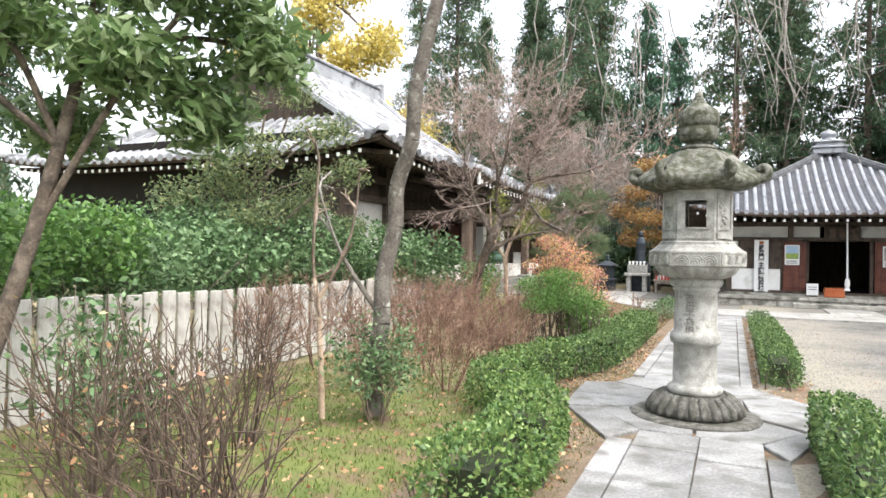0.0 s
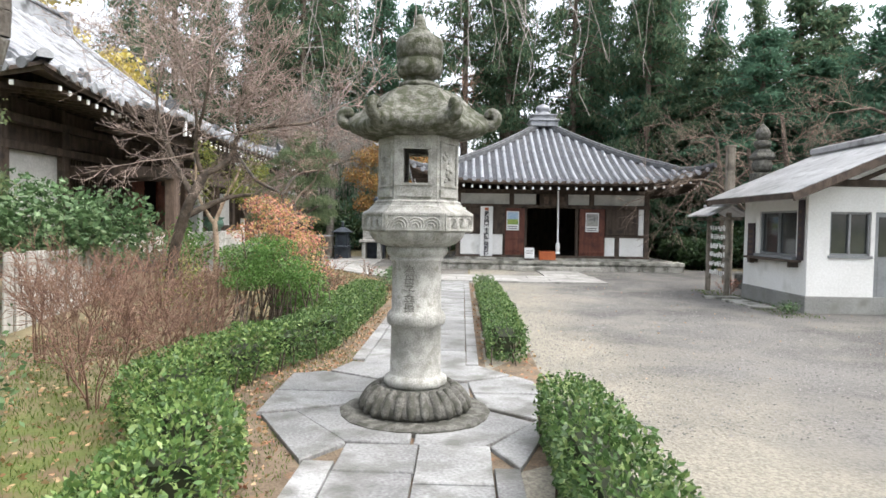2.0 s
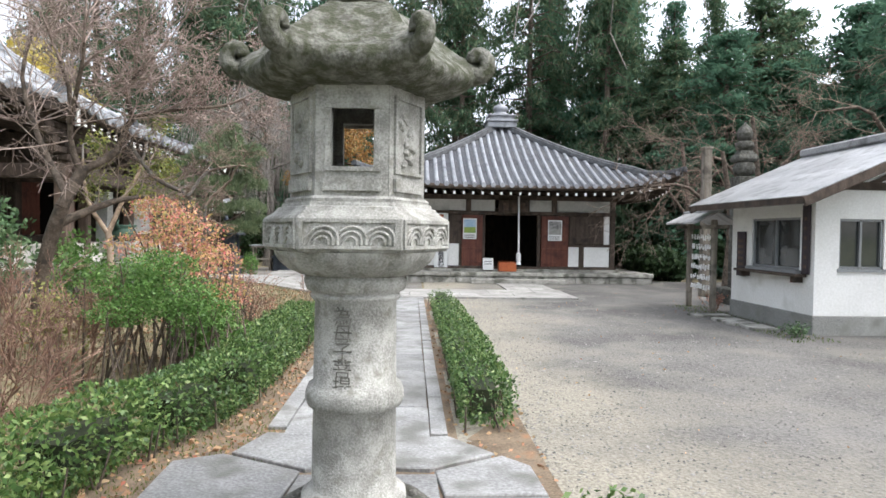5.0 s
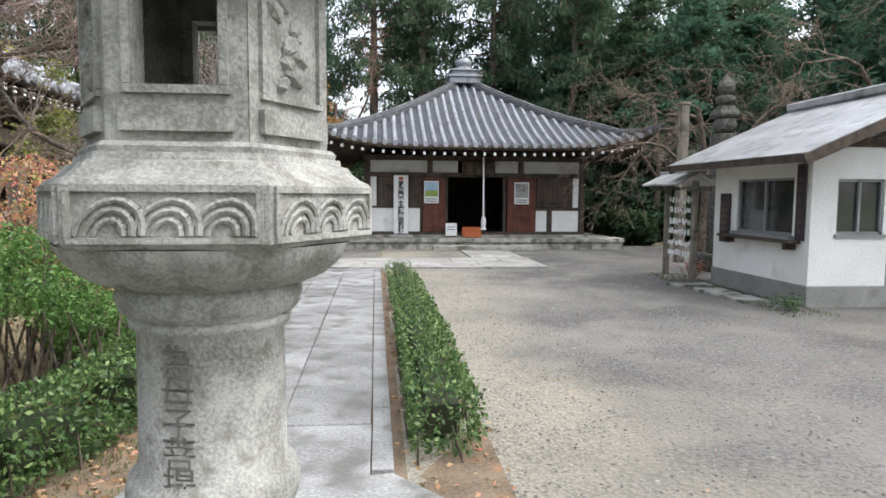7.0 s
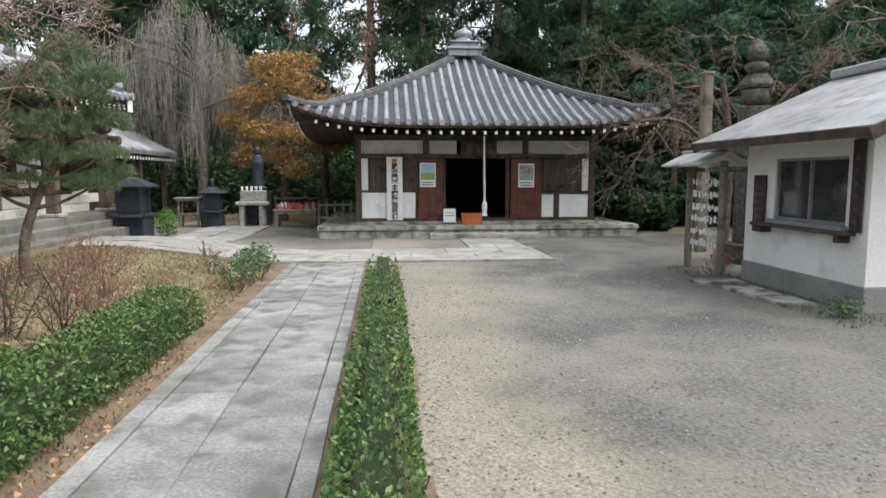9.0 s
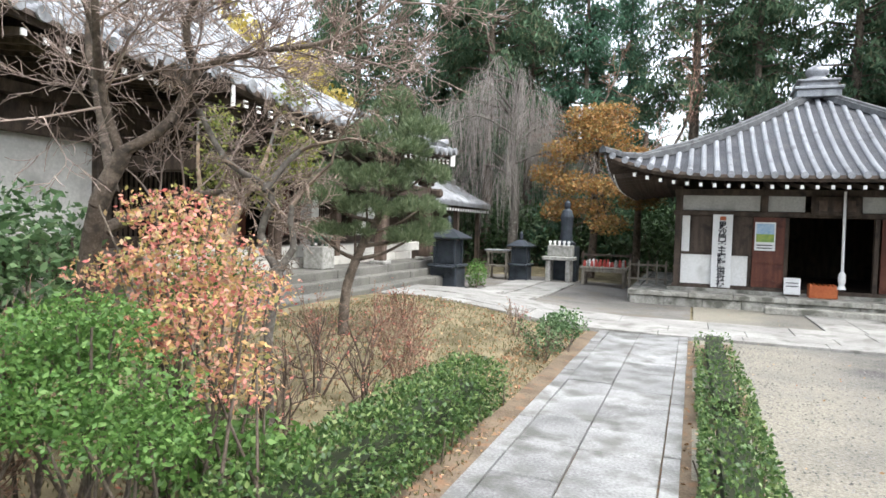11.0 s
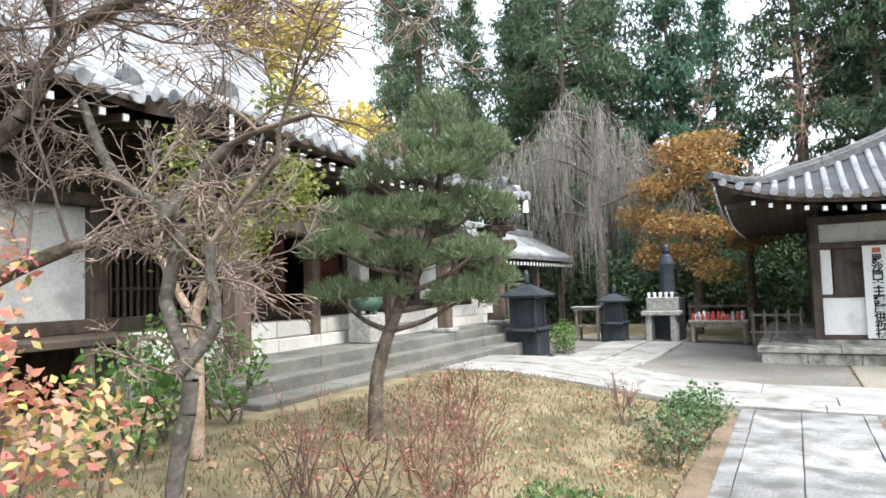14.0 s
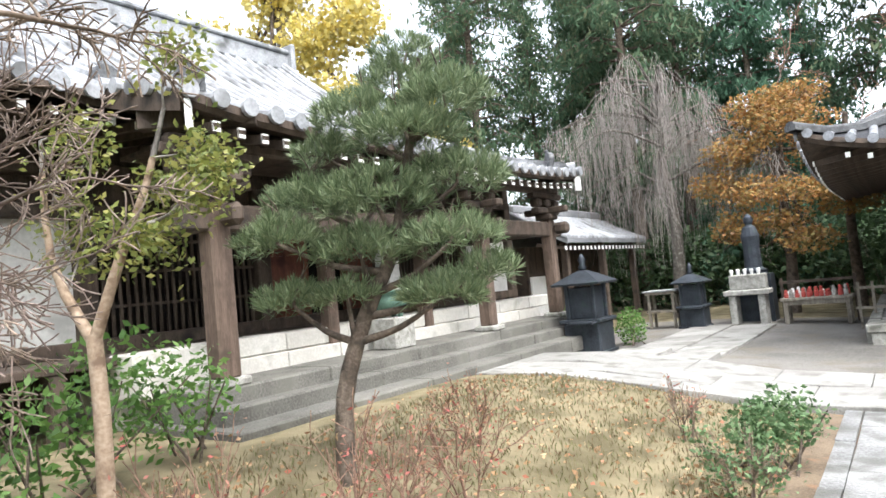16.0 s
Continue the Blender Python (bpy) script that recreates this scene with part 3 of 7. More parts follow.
# ---- small square hall with a pyramid roof ----
def build_small_hall():
    hall = thing("temple_hall", (3.7, 25.8, 0.0), "small square temple hall with grey tiled pyramid roof and open doors", "temple")
    x0, x1, y0, y1 = 0.2, 7.2, 25.8, 32.8
    zb = 0.42
    # body: side and back walls, then the front in bays
    for nm, a, b in (("wall", (x0, y0 + 0.1, zb), (x0 + 0.14, y1, 3.2)), ("wall", (x1 - 0.14, y0 + 0.1, zb), (x1, y1, 3.2)), ("wall", (x0, y1 - 0.14, zb), (x1, y1, 3.2))):
        part(nm, span(a, b), M["wood_dark"], hall, "dark timber wall")
    part("interior_floor", span((x0 + 0.14, y0 + 0.1, zb - 0.05), (x1 - 0.14, y1 - 0.14, zb + 0.02)), M["wood_dark"], hall)
    part("interior_ceiling", span((x0 + 0.14, y0 + 0.1, 2.78), (x1 - 0.14, y1 - 0.14, 2.84)), M["wood_dark"], hall)
    for x in (x0 + 0.02, 2.2, 5.15, x1 - 0.02):
        bm = bmesh.new()
        box(bm, (x, y0, (zb + 3.0) / 2), (0.17, 0.17, 3.0 - zb), bevel=0.02)
        part("post", bm, M["wood_dark"], hall)
    for z, h, d in ((2.33, 0.13, 0.16), (2.86, 0.16, 0.2), (zb + 0.04, 0.1, 0.2)):
        part("beam", span((x0 - 0.1, y0 - d / 2 - 0.012, z - h / 2), (x1 + 0.1, y0 + d / 2 - 0.012, z + h / 2), 0.012), M["wood_dark"], hall)
    for a, b in ((x0 + 0.11, 2.11), (2.29, 3.1), (4.3, 5.06), (5.24, x1 - 0.11)):
        part("plaster_panel", span((a, y0 + 0.0, 2.4), (b, y0 + 0.08, 2.78)), M["plaster_grey"], hall, "grey white plaster panel")
    # left bay
    part("plaster_panel", span((x0 + 0.11, y0 - 0.02, zb + 0.1), (1.88, y0 + 0.07, 1.27)), M["plaster"], hall, "white plaster panel")
    part("plaster_panel", span((0.31, y0 - 0.01, 1.34), (0.5, y0 + 0.07, 2.26)), M["plaster"], hall)
    part("shutter", span((0.53, y0, 1.34), (1.95, y0 + 0.08, 2.26)), M["wood_dark"], hall, "dark timber shutter")
    part("rail", span((x0 + 0.1, y0 - 0.04, 1.27), (2.1, y0 + 0.06, 1.34)), M["wood_dark"], hall)
    part("rail", span((1.88, y0 - 0.03, zb + 0.1), (1.96, y0 + 0.08, 2.26)), M["wood_dark"], hall)
    # right bay
    part("plaster_panel", span((5.66, y0 - 0.02, zb + 0.1), (6.02, y0 + 0.07, 1.2)), M["plaster"], hall)
    part("plaster_panel", span((6.2, y0 - 0.02, zb + 0.1), (x1 - 0.12, y0 + 0.07, 1.2)), M["plaster"], hall)
    part("plaster_panel", span((6.9, y0 - 0.01, 1.3), (x1 - 0.12, y0 + 0.07, 2.26)), M["plaster"], hall)
    part("shutter", span((5.68, y0, 1.3), (6.88, y0 + 0.08, 2.26)), M["wood_dark"], hall, "dark timber shutter")
    part("rail", span((5.6, y0 - 0.04, 1.2), (x1 - 0.1, y0 + 0.06, 1.28)), M["wood_dark"], hall)
    part("rail", span((6.02, y0 - 0.03, zb + 0.1), (6.2, y0 + 0.06, 1.2)), M["wood_dark"], hall)
    # doors: folded open against the bays
    for a, b in ((1.97, 2.68), (4.7, 5.64)):
        d = part("door", span((a, y0 - 0.10, zb + 0.1), (b, y0 - 0.055, 2.25), 0.006), M["wood_red"], hall, "open red-brown timber door")
        for k in range(4):
            z = zb + 0.2 + k * 0.46
            part("door_rail", span((a + 0.02, y0 - 0.125, z), (b - 0.02, y0 - 0.1, z + 0.06), 0.004), M["wood_red"], d)
    for x in (2.72, 4.62):
        part("door_frame", span((x - 0.05, y0 - 0.06, zb + 0.08), (x + 0.05, y0 + 0.1, 2.28), 0.008), M["wood_dark"], hall)
    # name board and bell rope
    pl = part("name_board", boxed((3.72, y0 - 0.24, 2.55), (1.05, 0.07, 0.46), 0, 0.02, -12), M["wood_dark"], hall, "dark carved name board")
    for a in (-0.28, 0.02, 0.3):
        part("board_character", boxed((3.72 + a, y0 - 0.285, 2.55), (0.17, 0.02, 0.26), 0, 0.0, -12), M["wood_brown"], pl)
    segs, _ = path_segs([(3.84, y0 - 0.5, 2.88), (3.85, y0 - 0.5, 2.0), (3.86, y0 - 0.5, 0.95)], 0.03, 0.032)
    part_rope = raw_mesh("bell_rope", *tubes(segs, 8), M["paper"], hall, "white braided bell rope", smooth=True)
    bm = bmesh.new()
    lathe(bm, [(0.03, 0.42), (0.075, 0.36), (0.085, 0.2), (0.06, 0.1), (0.10, 0.0)], 10, (3.86, y0 - 0.5, 0.6))
    part("rope_tassel", bm, M["paper"], part_rope)
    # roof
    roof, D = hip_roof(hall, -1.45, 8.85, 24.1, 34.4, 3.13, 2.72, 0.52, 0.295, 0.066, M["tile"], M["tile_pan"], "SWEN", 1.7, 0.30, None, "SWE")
    c = (3.7, 29.25, 0)
    bm = bmesh.new()
    for z, w, h in ((5.84, 1.12, 0.2), (5.99, 1.24, 0.08), (6.1, 0.95, 0.16), (6.21, 1.08, 0.06)):
        box(bm, (c[0], c[1], z), (w, w, h), bevel=0.015)
    dew = part("roof_finial_base", bm, M["tile"], roof, "square tiled base of the roof finial")
    bm = bmesh.new()
    lathe(bm, [(0.34, 6.23), (0.36, 6.29), (0.26, 6.36), (0.2, 6.39), (0.28, 6.45), (0.31, 6.53), (0.26, 6.62), (0.13, 6.69), (0.02, 6.75)], 16, c)
    part("roof_finial", bm, M["tile"], roof, "rounded jewel finial", True)
    # podium of stone blocks
    pod = thing("stone_podium", (3.7, 24.85, 0.0), "low weathered stone block podium under the small temple hall", "podium")
    part("core", span((-0.78, 24.9, 0.0), (8.18, 33.6, 0.30)), M["podium"], pod)
    rng = random.Random(5)
    x = -0.85
    while x < 8.2:
        w = min(rng.uniform(0.5, 1.0), 8.25 - x)
        part("stone_block", span((x + 0.006, 24.83 + rng.uniform(-0.01, 0.01), 0.0), (x + w - 0.006, 25.1, 0.22), 0.012), M["podium"], pod)
        x += w
    x = -0.9
    while x < 8.25:
        w = min(rng.uniform(1.0, 1.7), 8.3 - x)
        part("coping_stone", span((x + 0.004, 24.79, 0.23), (x + w - 0.004, 25.75, 0.35 + rng.uniform(-0.006, 0.006)), 0.014), M["podium"], pod)
        x += w
    for xs in (-0.85, 8.25):
        y = 25.1
        while y < 33:
            w = rng.uniform(0.8, 1.4)
            part("stone_block", span((xs - 0.08, y + 0.006, 0.0), (xs + 0.12, y + w - 0.006, 0.33), 0.012), M["podium"], pod)
            y += w
    part("sill_stone", span((0.0, 25.6, 0.34), (7.4, 26.0, 0.425), 0.01), M["podium"], pod)
    st = tagged(part("stone_step", span((2.2, 24.42, 0.0), (5.3, 24.78, 0.16), 0.02), M["podium"], None), "long worn stone step before the podium", "step", kind="structure")
    # things at the door
    ob = thing("offering_box", (3.5, 25.45, 0.35), "orange red lacquered offering box on the podium", "box")
    red = mat("vermilion lacquer", (0.36, 0.09, 0.03), (0.48, 0.14, 0.05), 3, 30, 0.45, 0.1)
    part("body", span((3.2, 25.3, 0.36), (3.8, 25.6, 0.66), 0.012), red, ob)
    for k in range(6):
        part("slat", span((3.22 + k * 0.1, 25.32, 0.66), (3.26 + k * 0.1, 25.58, 0.69)), red, ob)
    ob = thing("notice_panel", (2.86, 25.5, 0.35), "small white notice panel standing beside the doorway", "sign")
    part("panel", boxed((2.86, 25.5, 0.6), (0.36, 0.03, 0.40), 0, 0.005, -8), M["paper"], ob)
    for k in range(3):
        part("text_line", boxed((2.86, 25.478 + k * 0.0, 0.68 - k * 0.08), (0.26, 0.008, 0.018), 0, 0, -8), M["ink"], ob)
    part("foot", boxed((2.86, 25.52, 0.375), (0.3, 0.16, 0.03)), M["wood_dark"], ob)
    # posters on the doors
    def poster(x0, x1, z0, z1, label, top, low):
        p = thing("poster", ((x0 + x1) / 2, y0 - 0.13, z0), label, "poster")
        part("sheet", span((x0, y0 - 0.137, z0), (x1, y0 - 0.128, z1)), M["paper"], p)
        part("picture", span((x0 + 0.03, y0 - 0.141, z0 + (z1 - z0) * 0.3), (x1 - 0.03, y0 - 0.1375, z1 - 0.04)), top, p)
        part("picture", span((x0 + 0.03, y0 - 0.145, z0 + (z1 - z0) * 0.3), (x1 - 0.03, y0 - 0.1415, z0 + (z1 - z0) * 0.58)), low, p)
        for k in range(2):
            part("text_line", span((x0 + 0.05, y0 - 0.141, z0 + 0.05 + k * 0.07), (x1 - 0.07, y0 - 0.1375, z0 + 0.075 + k * 0.07)), M["ink"], p)
    sky_ink = mat("printed sky", (0.25, 0.42, 0.62), (0.45, 0.58, 0.70), 4, 20, 0.6, 0)
    field_ink = mat("printed field", (0.16, 0.30, 0.08), (0.35, 0.42, 0.10), 6, 20, 0.6, 0)
    grey_ink = mat("printed photograph", (0.12, 0.12, 0.12), (0.40, 0.39, 0.37), 9, 30, 0.6, 0)
    grey_low = mat("printed stone", (0.25, 0.25, 0.23), (0.42, 0.41, 0.38), 9, 30, 0.6, 0)
    poster(2.01, 2.47, 1.43, 2.13, "landscape poster with blue sky and green field on the door", sky_ink, field_ink)
    poster(4.92, 5.4, 1.41, 2.11, "black and white photograph poster on the door", grey_ink, grey_low)
    # banner
    b = thing("banner_sign", (1.26, y0 - 0.12, 0.45), "tall white vertical sign board with black Japanese writing", "sign")
    part("board", span((1.04, y0 - 0.15, 0.46), (1.5, y0 - 0.11, 2.3), 0.006), M["paper"], b)
    text_column("毘沙門天王護摩供祈祷", (1.27, y0 - 0.156, 2.02), 0.2, 0.163, b, M["ink"], "character")
    part("crest", boxed((1.27, y0 - 0.154, 2.2), (0.14, 0.008, 0.1)), red, b)
    for x in (1.08, 1.46):
        part("leg", span((x - 0.02, y0 - 0.12, 0.36), (x + 0.02, y0 - 0.08, 0.48)), M["wood_grey"], b)


def text_column(chars, top, size, step, owner, material, name, depth=0.004, bend=None):
    """Upright writing, one character under the other, facing -y."""
    for i, ch in enumerate(chars):
        cu = bpy.data.curves.new(name, 'FONT')
        cu.body, cu.size, cu.align_x, cu.align_y, cu.extrude = ch, size, 'CENTER', 'CENTER', depth
        cu.offset = 0.006 if size > 0.15 else 0.0
        cu.materials.append(material)
        ob = new(name, cu)
        ob.parent = owner
        x, y, z = top[0], top[1], top[2] - i * step
        if bend:   # wrapped round a pillar of this radius
            me = bpy.data.meshes.new_from_object(ob)
            bpy.data.objects.remove(ob)
            for v in me.vertices:
                v.co.z += math.sqrt(max(0.0, bend * bend - (v.co.x + x) ** 2)) - bend
            ob = new(name, me)
            ob.parent = owner
        ob.matrix_basis = Matrix.Translation(-place(owner)) @ pose(x, y, z, 90, 0, 0)


# ---- stone lantern ----
def build_lantern():
    c = (0.0, 6.95, 0.05)
    lan = thing("stone_lantern", c, "tall hexagonal granite lantern with mossy cap and lotus base", "lantern")
    hexa = 0.0

    def ringpart(name, rings, n, m, label="", smooth=False, turn=0.0):
        bm = bmesh.new()
        lathe(bm, rings, n, c, turn)
        return part(name, bm, m, lan, label, smooth)
    bm = bmesh.new()
    lathe(bm, [(0.62, -0.06), (0.63, 0.006), (0.6, 0.02), (0.4, 0.024)], 18, c)
    for v in bm.verts:
        k = 1 + 0.05 * noise.noise(v.co * 3)
        v.co.x, v.co.y = v.co.x * k, c[1] + (v.co.y - c[1]) * k
    part("plinth", bm, M["granite_base"], lan, "rough dark plinth stone")
    lotus = ringpart("lotus_base", [(0.42, 0.02), (0.45, 0.05), (0.43, 0.13), (0.35, 0.2), (0.26, 0.222)], 32, M["granite_base"], "weathered lotus petal base", True)
    for i in range(26):
        a = 2 * math.pi * (i + 0.5) / 26
        bm = bmesh.new()
        bmesh.ops.create_icosphere(bm, subdivisions=2, radius=1.0, matrix=Matrix.Translation((c[0] + 0.385 * math.cos(a), c[1] + 0.385 * math.sin(a), c[2] + 0.135)) @ Matrix.Rotation(a, 4, 'Z') @ Matrix.Rotation(radians(50), 4, 'Y') @ Matrix.Diagonal((0.135, 0.044, 0.055, 1)))
        part("petal", bm, M["granite_base"], lotus, "", True)
    pole = ringpart("pillar", [(0.245, 0.222), (0.265, 0.25), (0.262, 0.29), (0.225, 0.315), (0.212, 0.33), (0.208, 0.72), (0.236, 0.735), (0.246, 0.765), (0.246, 0.80), (0.234, 0.835), (0.208, 0.85), (0.203, 1.25),
                               (0.222, 1.265), (0.226, 1.285), (0.212, 1.29), (0.245, 1.31), (0.258, 1.35), (0.25, 1.385)], 40, M["granite"], "round granite pillar with raised rings", True)
    # platform under the light box
    r6 = 2 / math.sqrt(3)
    mid = ringpart("middle_platform", [(0.36 * r6, 1.498), (0.39 * r6, 1.502), (0.40 * r6, 1.515), (0.40 * r6, 1.652), (0.39 * r6, 1.663), (0.372 * r6, 1.672), (0.352 * r6, 1.69), (0.34 * r6, 1.708), (0.325 * r6, 1.712), (0.32 * r6, 1.73), (0.2, 1.732)], 6, M["granite"], "hexagonal platform with wave relief", False, 0)
    # bowl under the platform, carved with broad shallow petals
    bm = bmesh.new()
    rows = []
    for rr, z, k in ((0.245, 1.378, 0), (0.275, 1.386, 0.3), (0.325, 1.41, 1), (0.365, 1.445, 1), (0.39, 1.48, 0.8), (0.40, 1.50, 0.3)):
        rows.append([(c[0] + rr * (1 - 0.06 * k + 0.09 * k * abs(math.sin(6 * t)) ** 0.6) * math.cos(t), c[1] + rr * (1 - 0.06 * k + 0.09 * k * abs(math.sin(6 * t)) ** 0.6) * math.sin(t), c[2] + z) for t in [2 * math.pi * h / 96 for h in range(96)]])
    rows_mesh(bm, rows, True)
    part("petal_bowl", bm, M["granite"], mid, "bowl carved with broad lotus petals", True)
    for i in range(6):
        a = math.pi / 6 + i * math.pi / 3
        mtx = Matrix.Translation((c[0] + 0.403 * math.cos(a), c[1] + 0.403 * math.sin(a), c[2] + 1.583)) @ Matrix.Rotation(a + math.pi / 2, 4, 'Z')
        bm = bmesh.new()
        for dx, dz, sx, sz in ((0, 0.059, 0.432, 0.014), (0, -0.059, 0.432, 0.014), (-0.21, 0, 0.014, 0.102), (0.21, 0, 0.014, 0.102)):
            r = bmesh.ops.create_cube(bm, size=1, matrix=mtx @ Matrix.Translation((dx, 0, dz)) @ Matrix.Diagonal((sx, 0.014, sz, 1)))
        part("panel_frame", bm, M["granite"], mid)
        for k in range(3):
            bm = bmesh.new()
            for q in range(3):
                pts = []
                for h in range(9):
                    t = math.pi * h / 8
                    rr = 0.074 - q * 0.021
                    pts.append(mtx @ Vector((-0.125 + k * 0.125 + rr * math.cos(t) + 0.25 * rr * math.sin(t), 0, -0.047 + rr * 1.1 * math.sin(t))))
                v, f = tubes([(pts[h], pts[h + 1], 0.010 - 0.0006 * h, 0.010 - 0.0006 * h) for h in range(8)], 6)
                vs = [bm.verts.new(p) for p in v]
                for fc in f:
                    bm.faces.new([vs[z] for z in fc])
            part("wave_relief", bm, M["granite"], mid)
    # light box, open at front and back
    box_part = ringpart("light_box", [(0.355, 1.728), (0.36, 1.745), (0.345, 1.757), (0.2, 1.76)], 6, M["granite"], "hexagonal light chamber with open windows", False, 0)
    R, zl, zh = 0.285, c[2] + 1.756, c[2] + 2.27
    side = R * 2 / math.sqrt(3)
    for i in range(6):
        a = -math.pi / 2 + i * math.pi / 3
        mtx = Matrix.Translation((c[0] + R * math.cos(a), c[1] + R * math.sin(a), 0)) @ Matrix.Rotation(a + math.pi / 2, 4, 'Z')

        def slab(bm, dx, dy, z0, z1, w, t=0.07):
            bmesh.ops.create_cube(bm, size=1, matrix=mtx @ Matrix.Translation((dx, dy, (z0 + z1) / 2)) @ Matrix.Diagonal((w, t, z1 - z0, 1)))
        bm = bmesh.new()
        if i in (0, 3):
            slab(bm, 0, 0.03, zl, zl + 0.13, side)
            slab(bm, 0, 0.03, zh - 0.10, zh, side)
            slab(bm, -side / 2 + 0.034, 0.03, zl + 0.13, zh - 0.10, 0.068)
            slab(bm, side / 2 - 0.034, 0.03, zl + 0.13, zh - 0.10, 0.068)
            for dx, z0, z1, w in ((0, zl + 0.115, zl + 0.135, 0.25), (0, zh - 0.115, zh - 0.095, 0.25), (-0.112, zl + 0.137, zh - 0.117, 0.02), (0.112, zl + 0.137, zh - 0.117, 0.02)):
                slab(bm, dx, -0.008, z0, z1, w, 0.02)
        else:
            slab(bm, 0, 0.03, zl, zh, side)
            for dx, z0, z1, w in ((0, zl + 0.11, zl + 0.125, 0.256), (0, zh - 0.06, zh - 0.045, 0.256), (-0.12, zl + 0.127, zh - 0.062, 0.016), (0.12, zl + 0.127, zh - 0.062, 0.016)):
                slab(bm, dx, -0.008, z0, z1, w, 0.02)
            rng = random.Random(40 + i)
            for k in range(9):
                s = rng.uniform(0.022, 0.05)
                bmesh.ops.create_icosphere(bm, subdivisions=1, radius=1, matrix=mtx @ Matrix.Translation((rng.uniform(-0.07, 0.07), -0.006, zl + 0.16 + 0.026 * k)) @ Matrix.Rotation(rng.uniform(-1, 1), 4, 'Y') @ Matrix.Diagonal((s, 0.02, s * 0.55, 1)))
        part("chamber_side", bm, M["granite"], box_part)
        b2 = bmesh.new()
        bmesh.ops.create_cube(b2, size=1, matrix=mtx @ Matrix.Translation((0, -0.014, zl + 0.055)) @ Matrix.Diagonal((side * 0.8, 0.02, 0.06, 1)))
        part("chamber_panel", b2, M["granite"], box_part)
    # cap with upturned corners
    bm = bmesh.new()
    n = 48
    prof = [(0.30, 2.262, 0.0), (0.42, 2.266, 0.1), (0.52, 2.288, 0.5), (0.56, 2.325, 1.0), (0.565, 2.36, 1.0), (0.535, 2.40, 0.9), (0.47, 2.445, 0.6), (0.42, 2.50, 0.4), (0.37, 2.56, 0.25), (0.31, 2.615, 0.15), (0.24, 2.66, 0.05), (0.17, 2.685, 0.0)]
    rows = []
    for r, z, k in prof:
        row = []
        for i in range(n):
            a = 2 * math.pi * i / n
            q = (a % (math.pi / 3)) - math.pi / 6
            hexr = math.cos(math.pi / 6) / math.cos(q) * 1.03
            corner = abs(q) / (math.pi / 6)
            rr = r * (hexr * (1 + 0.07 * k * corner ** 6)) * (1 + 0.045 * noise.noise((math.cos(a) * 5, math.sin(a) * 5, z * 11)))
            row.append((c[0] + rr * math.cos(a), c[1] + rr * math.sin(a), c[2] + z + 0.06 * k * corner ** 4 + 0.012 * noise.noise((math.cos(a) * 7, math.sin(a) * 7, z * 9))))
        rows.append(row)
    vs = rows_mesh(bm, rows, True)
    bm.faces.new(vs[0][::-1])
    bm.faces.new(vs[-1])
    cap = part("cap", bm, M["granite_cap"], lan, "mossy cap with curled corners", True)
    for i in range(6):
        a = i * math.pi / 3
        m0 = Matrix.Translation((c[0] + 0.575 * math.cos(a), c[1] + 0.575 * math.sin(a), c[2] + 2.42)) @ Matrix.Rotation(a + math.pi / 2, 4, 'Z')
        bm = bmesh.new()
        pts = [Vector((0, 0.10 - 0.02 * h, -0.045)) for h in range(3)]
        for h in range(11):
            t = -math.pi / 2 - 0.2 + h * 0.5
            rr = 0.07 - 0.0045 * h
            pts.append(Vector((0, -0.02 - rr * math.cos(t) * 0.9, 0.03 + rr * math.sin(t))))
        side_way = m0.to_3x3() @ Vector((1, 0, 0))
        rows = []
        for h, p in enumerate(pts):
            way = (m0.to_3x3() @ (pts[min(h + 1, len(pts) - 1)] - pts[max(h - 1, 0)])).normalized()
            out = way.cross(side_way)
            k = 0.052 - 0.0012 * h
            rows.append([m0 @ p + side_way * k * math.cos(t) + out * k * math.sin(t) for t in [2 * math.pi * g / 8 for g in range(8)]])
        vs = rows_mesh(bm, rows, True)
        bm.faces.new(vs[0][::-1])
        bm.faces.new(vs[-1])
        part("curl", bm, M["granite_cap"], cap, "", True)
    ringpart("jewel_seat", [(0.15, 2.675), (0.175, 2.69), (0.17, 2.715), (0.125, 2.73), (0.11, 2.75), (0.13, 2.77)], 24, M["granite_cap"], "", True)
    ringpart("jewel", [(0.13, 2.765), (0.175, 2.785), (0.192, 2.83), (0.19, 2.89), (0.178, 2.905), (0.172, 2.912), (0.188, 2.925), (0.197, 2.98), (0.196, 3.05), (0.18, 3.085), (0.15, 3.10), (0.125, 3.115), (0.085, 3.15), (0.055, 3.19), (0.042, 3.23), (0.034, 3.27), (0.010, 3.29)], 24, M["granite_cap"], "bud-shaped jewel on top", True)
    # raised strokes, coloured darker than the pillar as the shade of carved grooves
    text_column("為母子菩提", (-0.045, 6.95 - 0.2075, 1.235), 0.098, 0.083, lan, M["engraved"], "carved_character", 0.002, 0.2075)


# ---- paving ----
def slab_mesh(w, d, h, seed):
    r = random.Random(seed)
    bm = bmesh.new()
    k = 0.005
    j = lambda: r.uniform(-0.004, 0.004)
    prism(bm, [(-w / 2 + k + j(), -d / 2 + k + j()), (w / 2 - k + j(), -d / 2 + k + j()), (w / 2 - k + j(), d / 2 - k + j()), (-w / 2 + k + j(), d / 2 - k + j())], -h, 0, 0.008)
    return bm


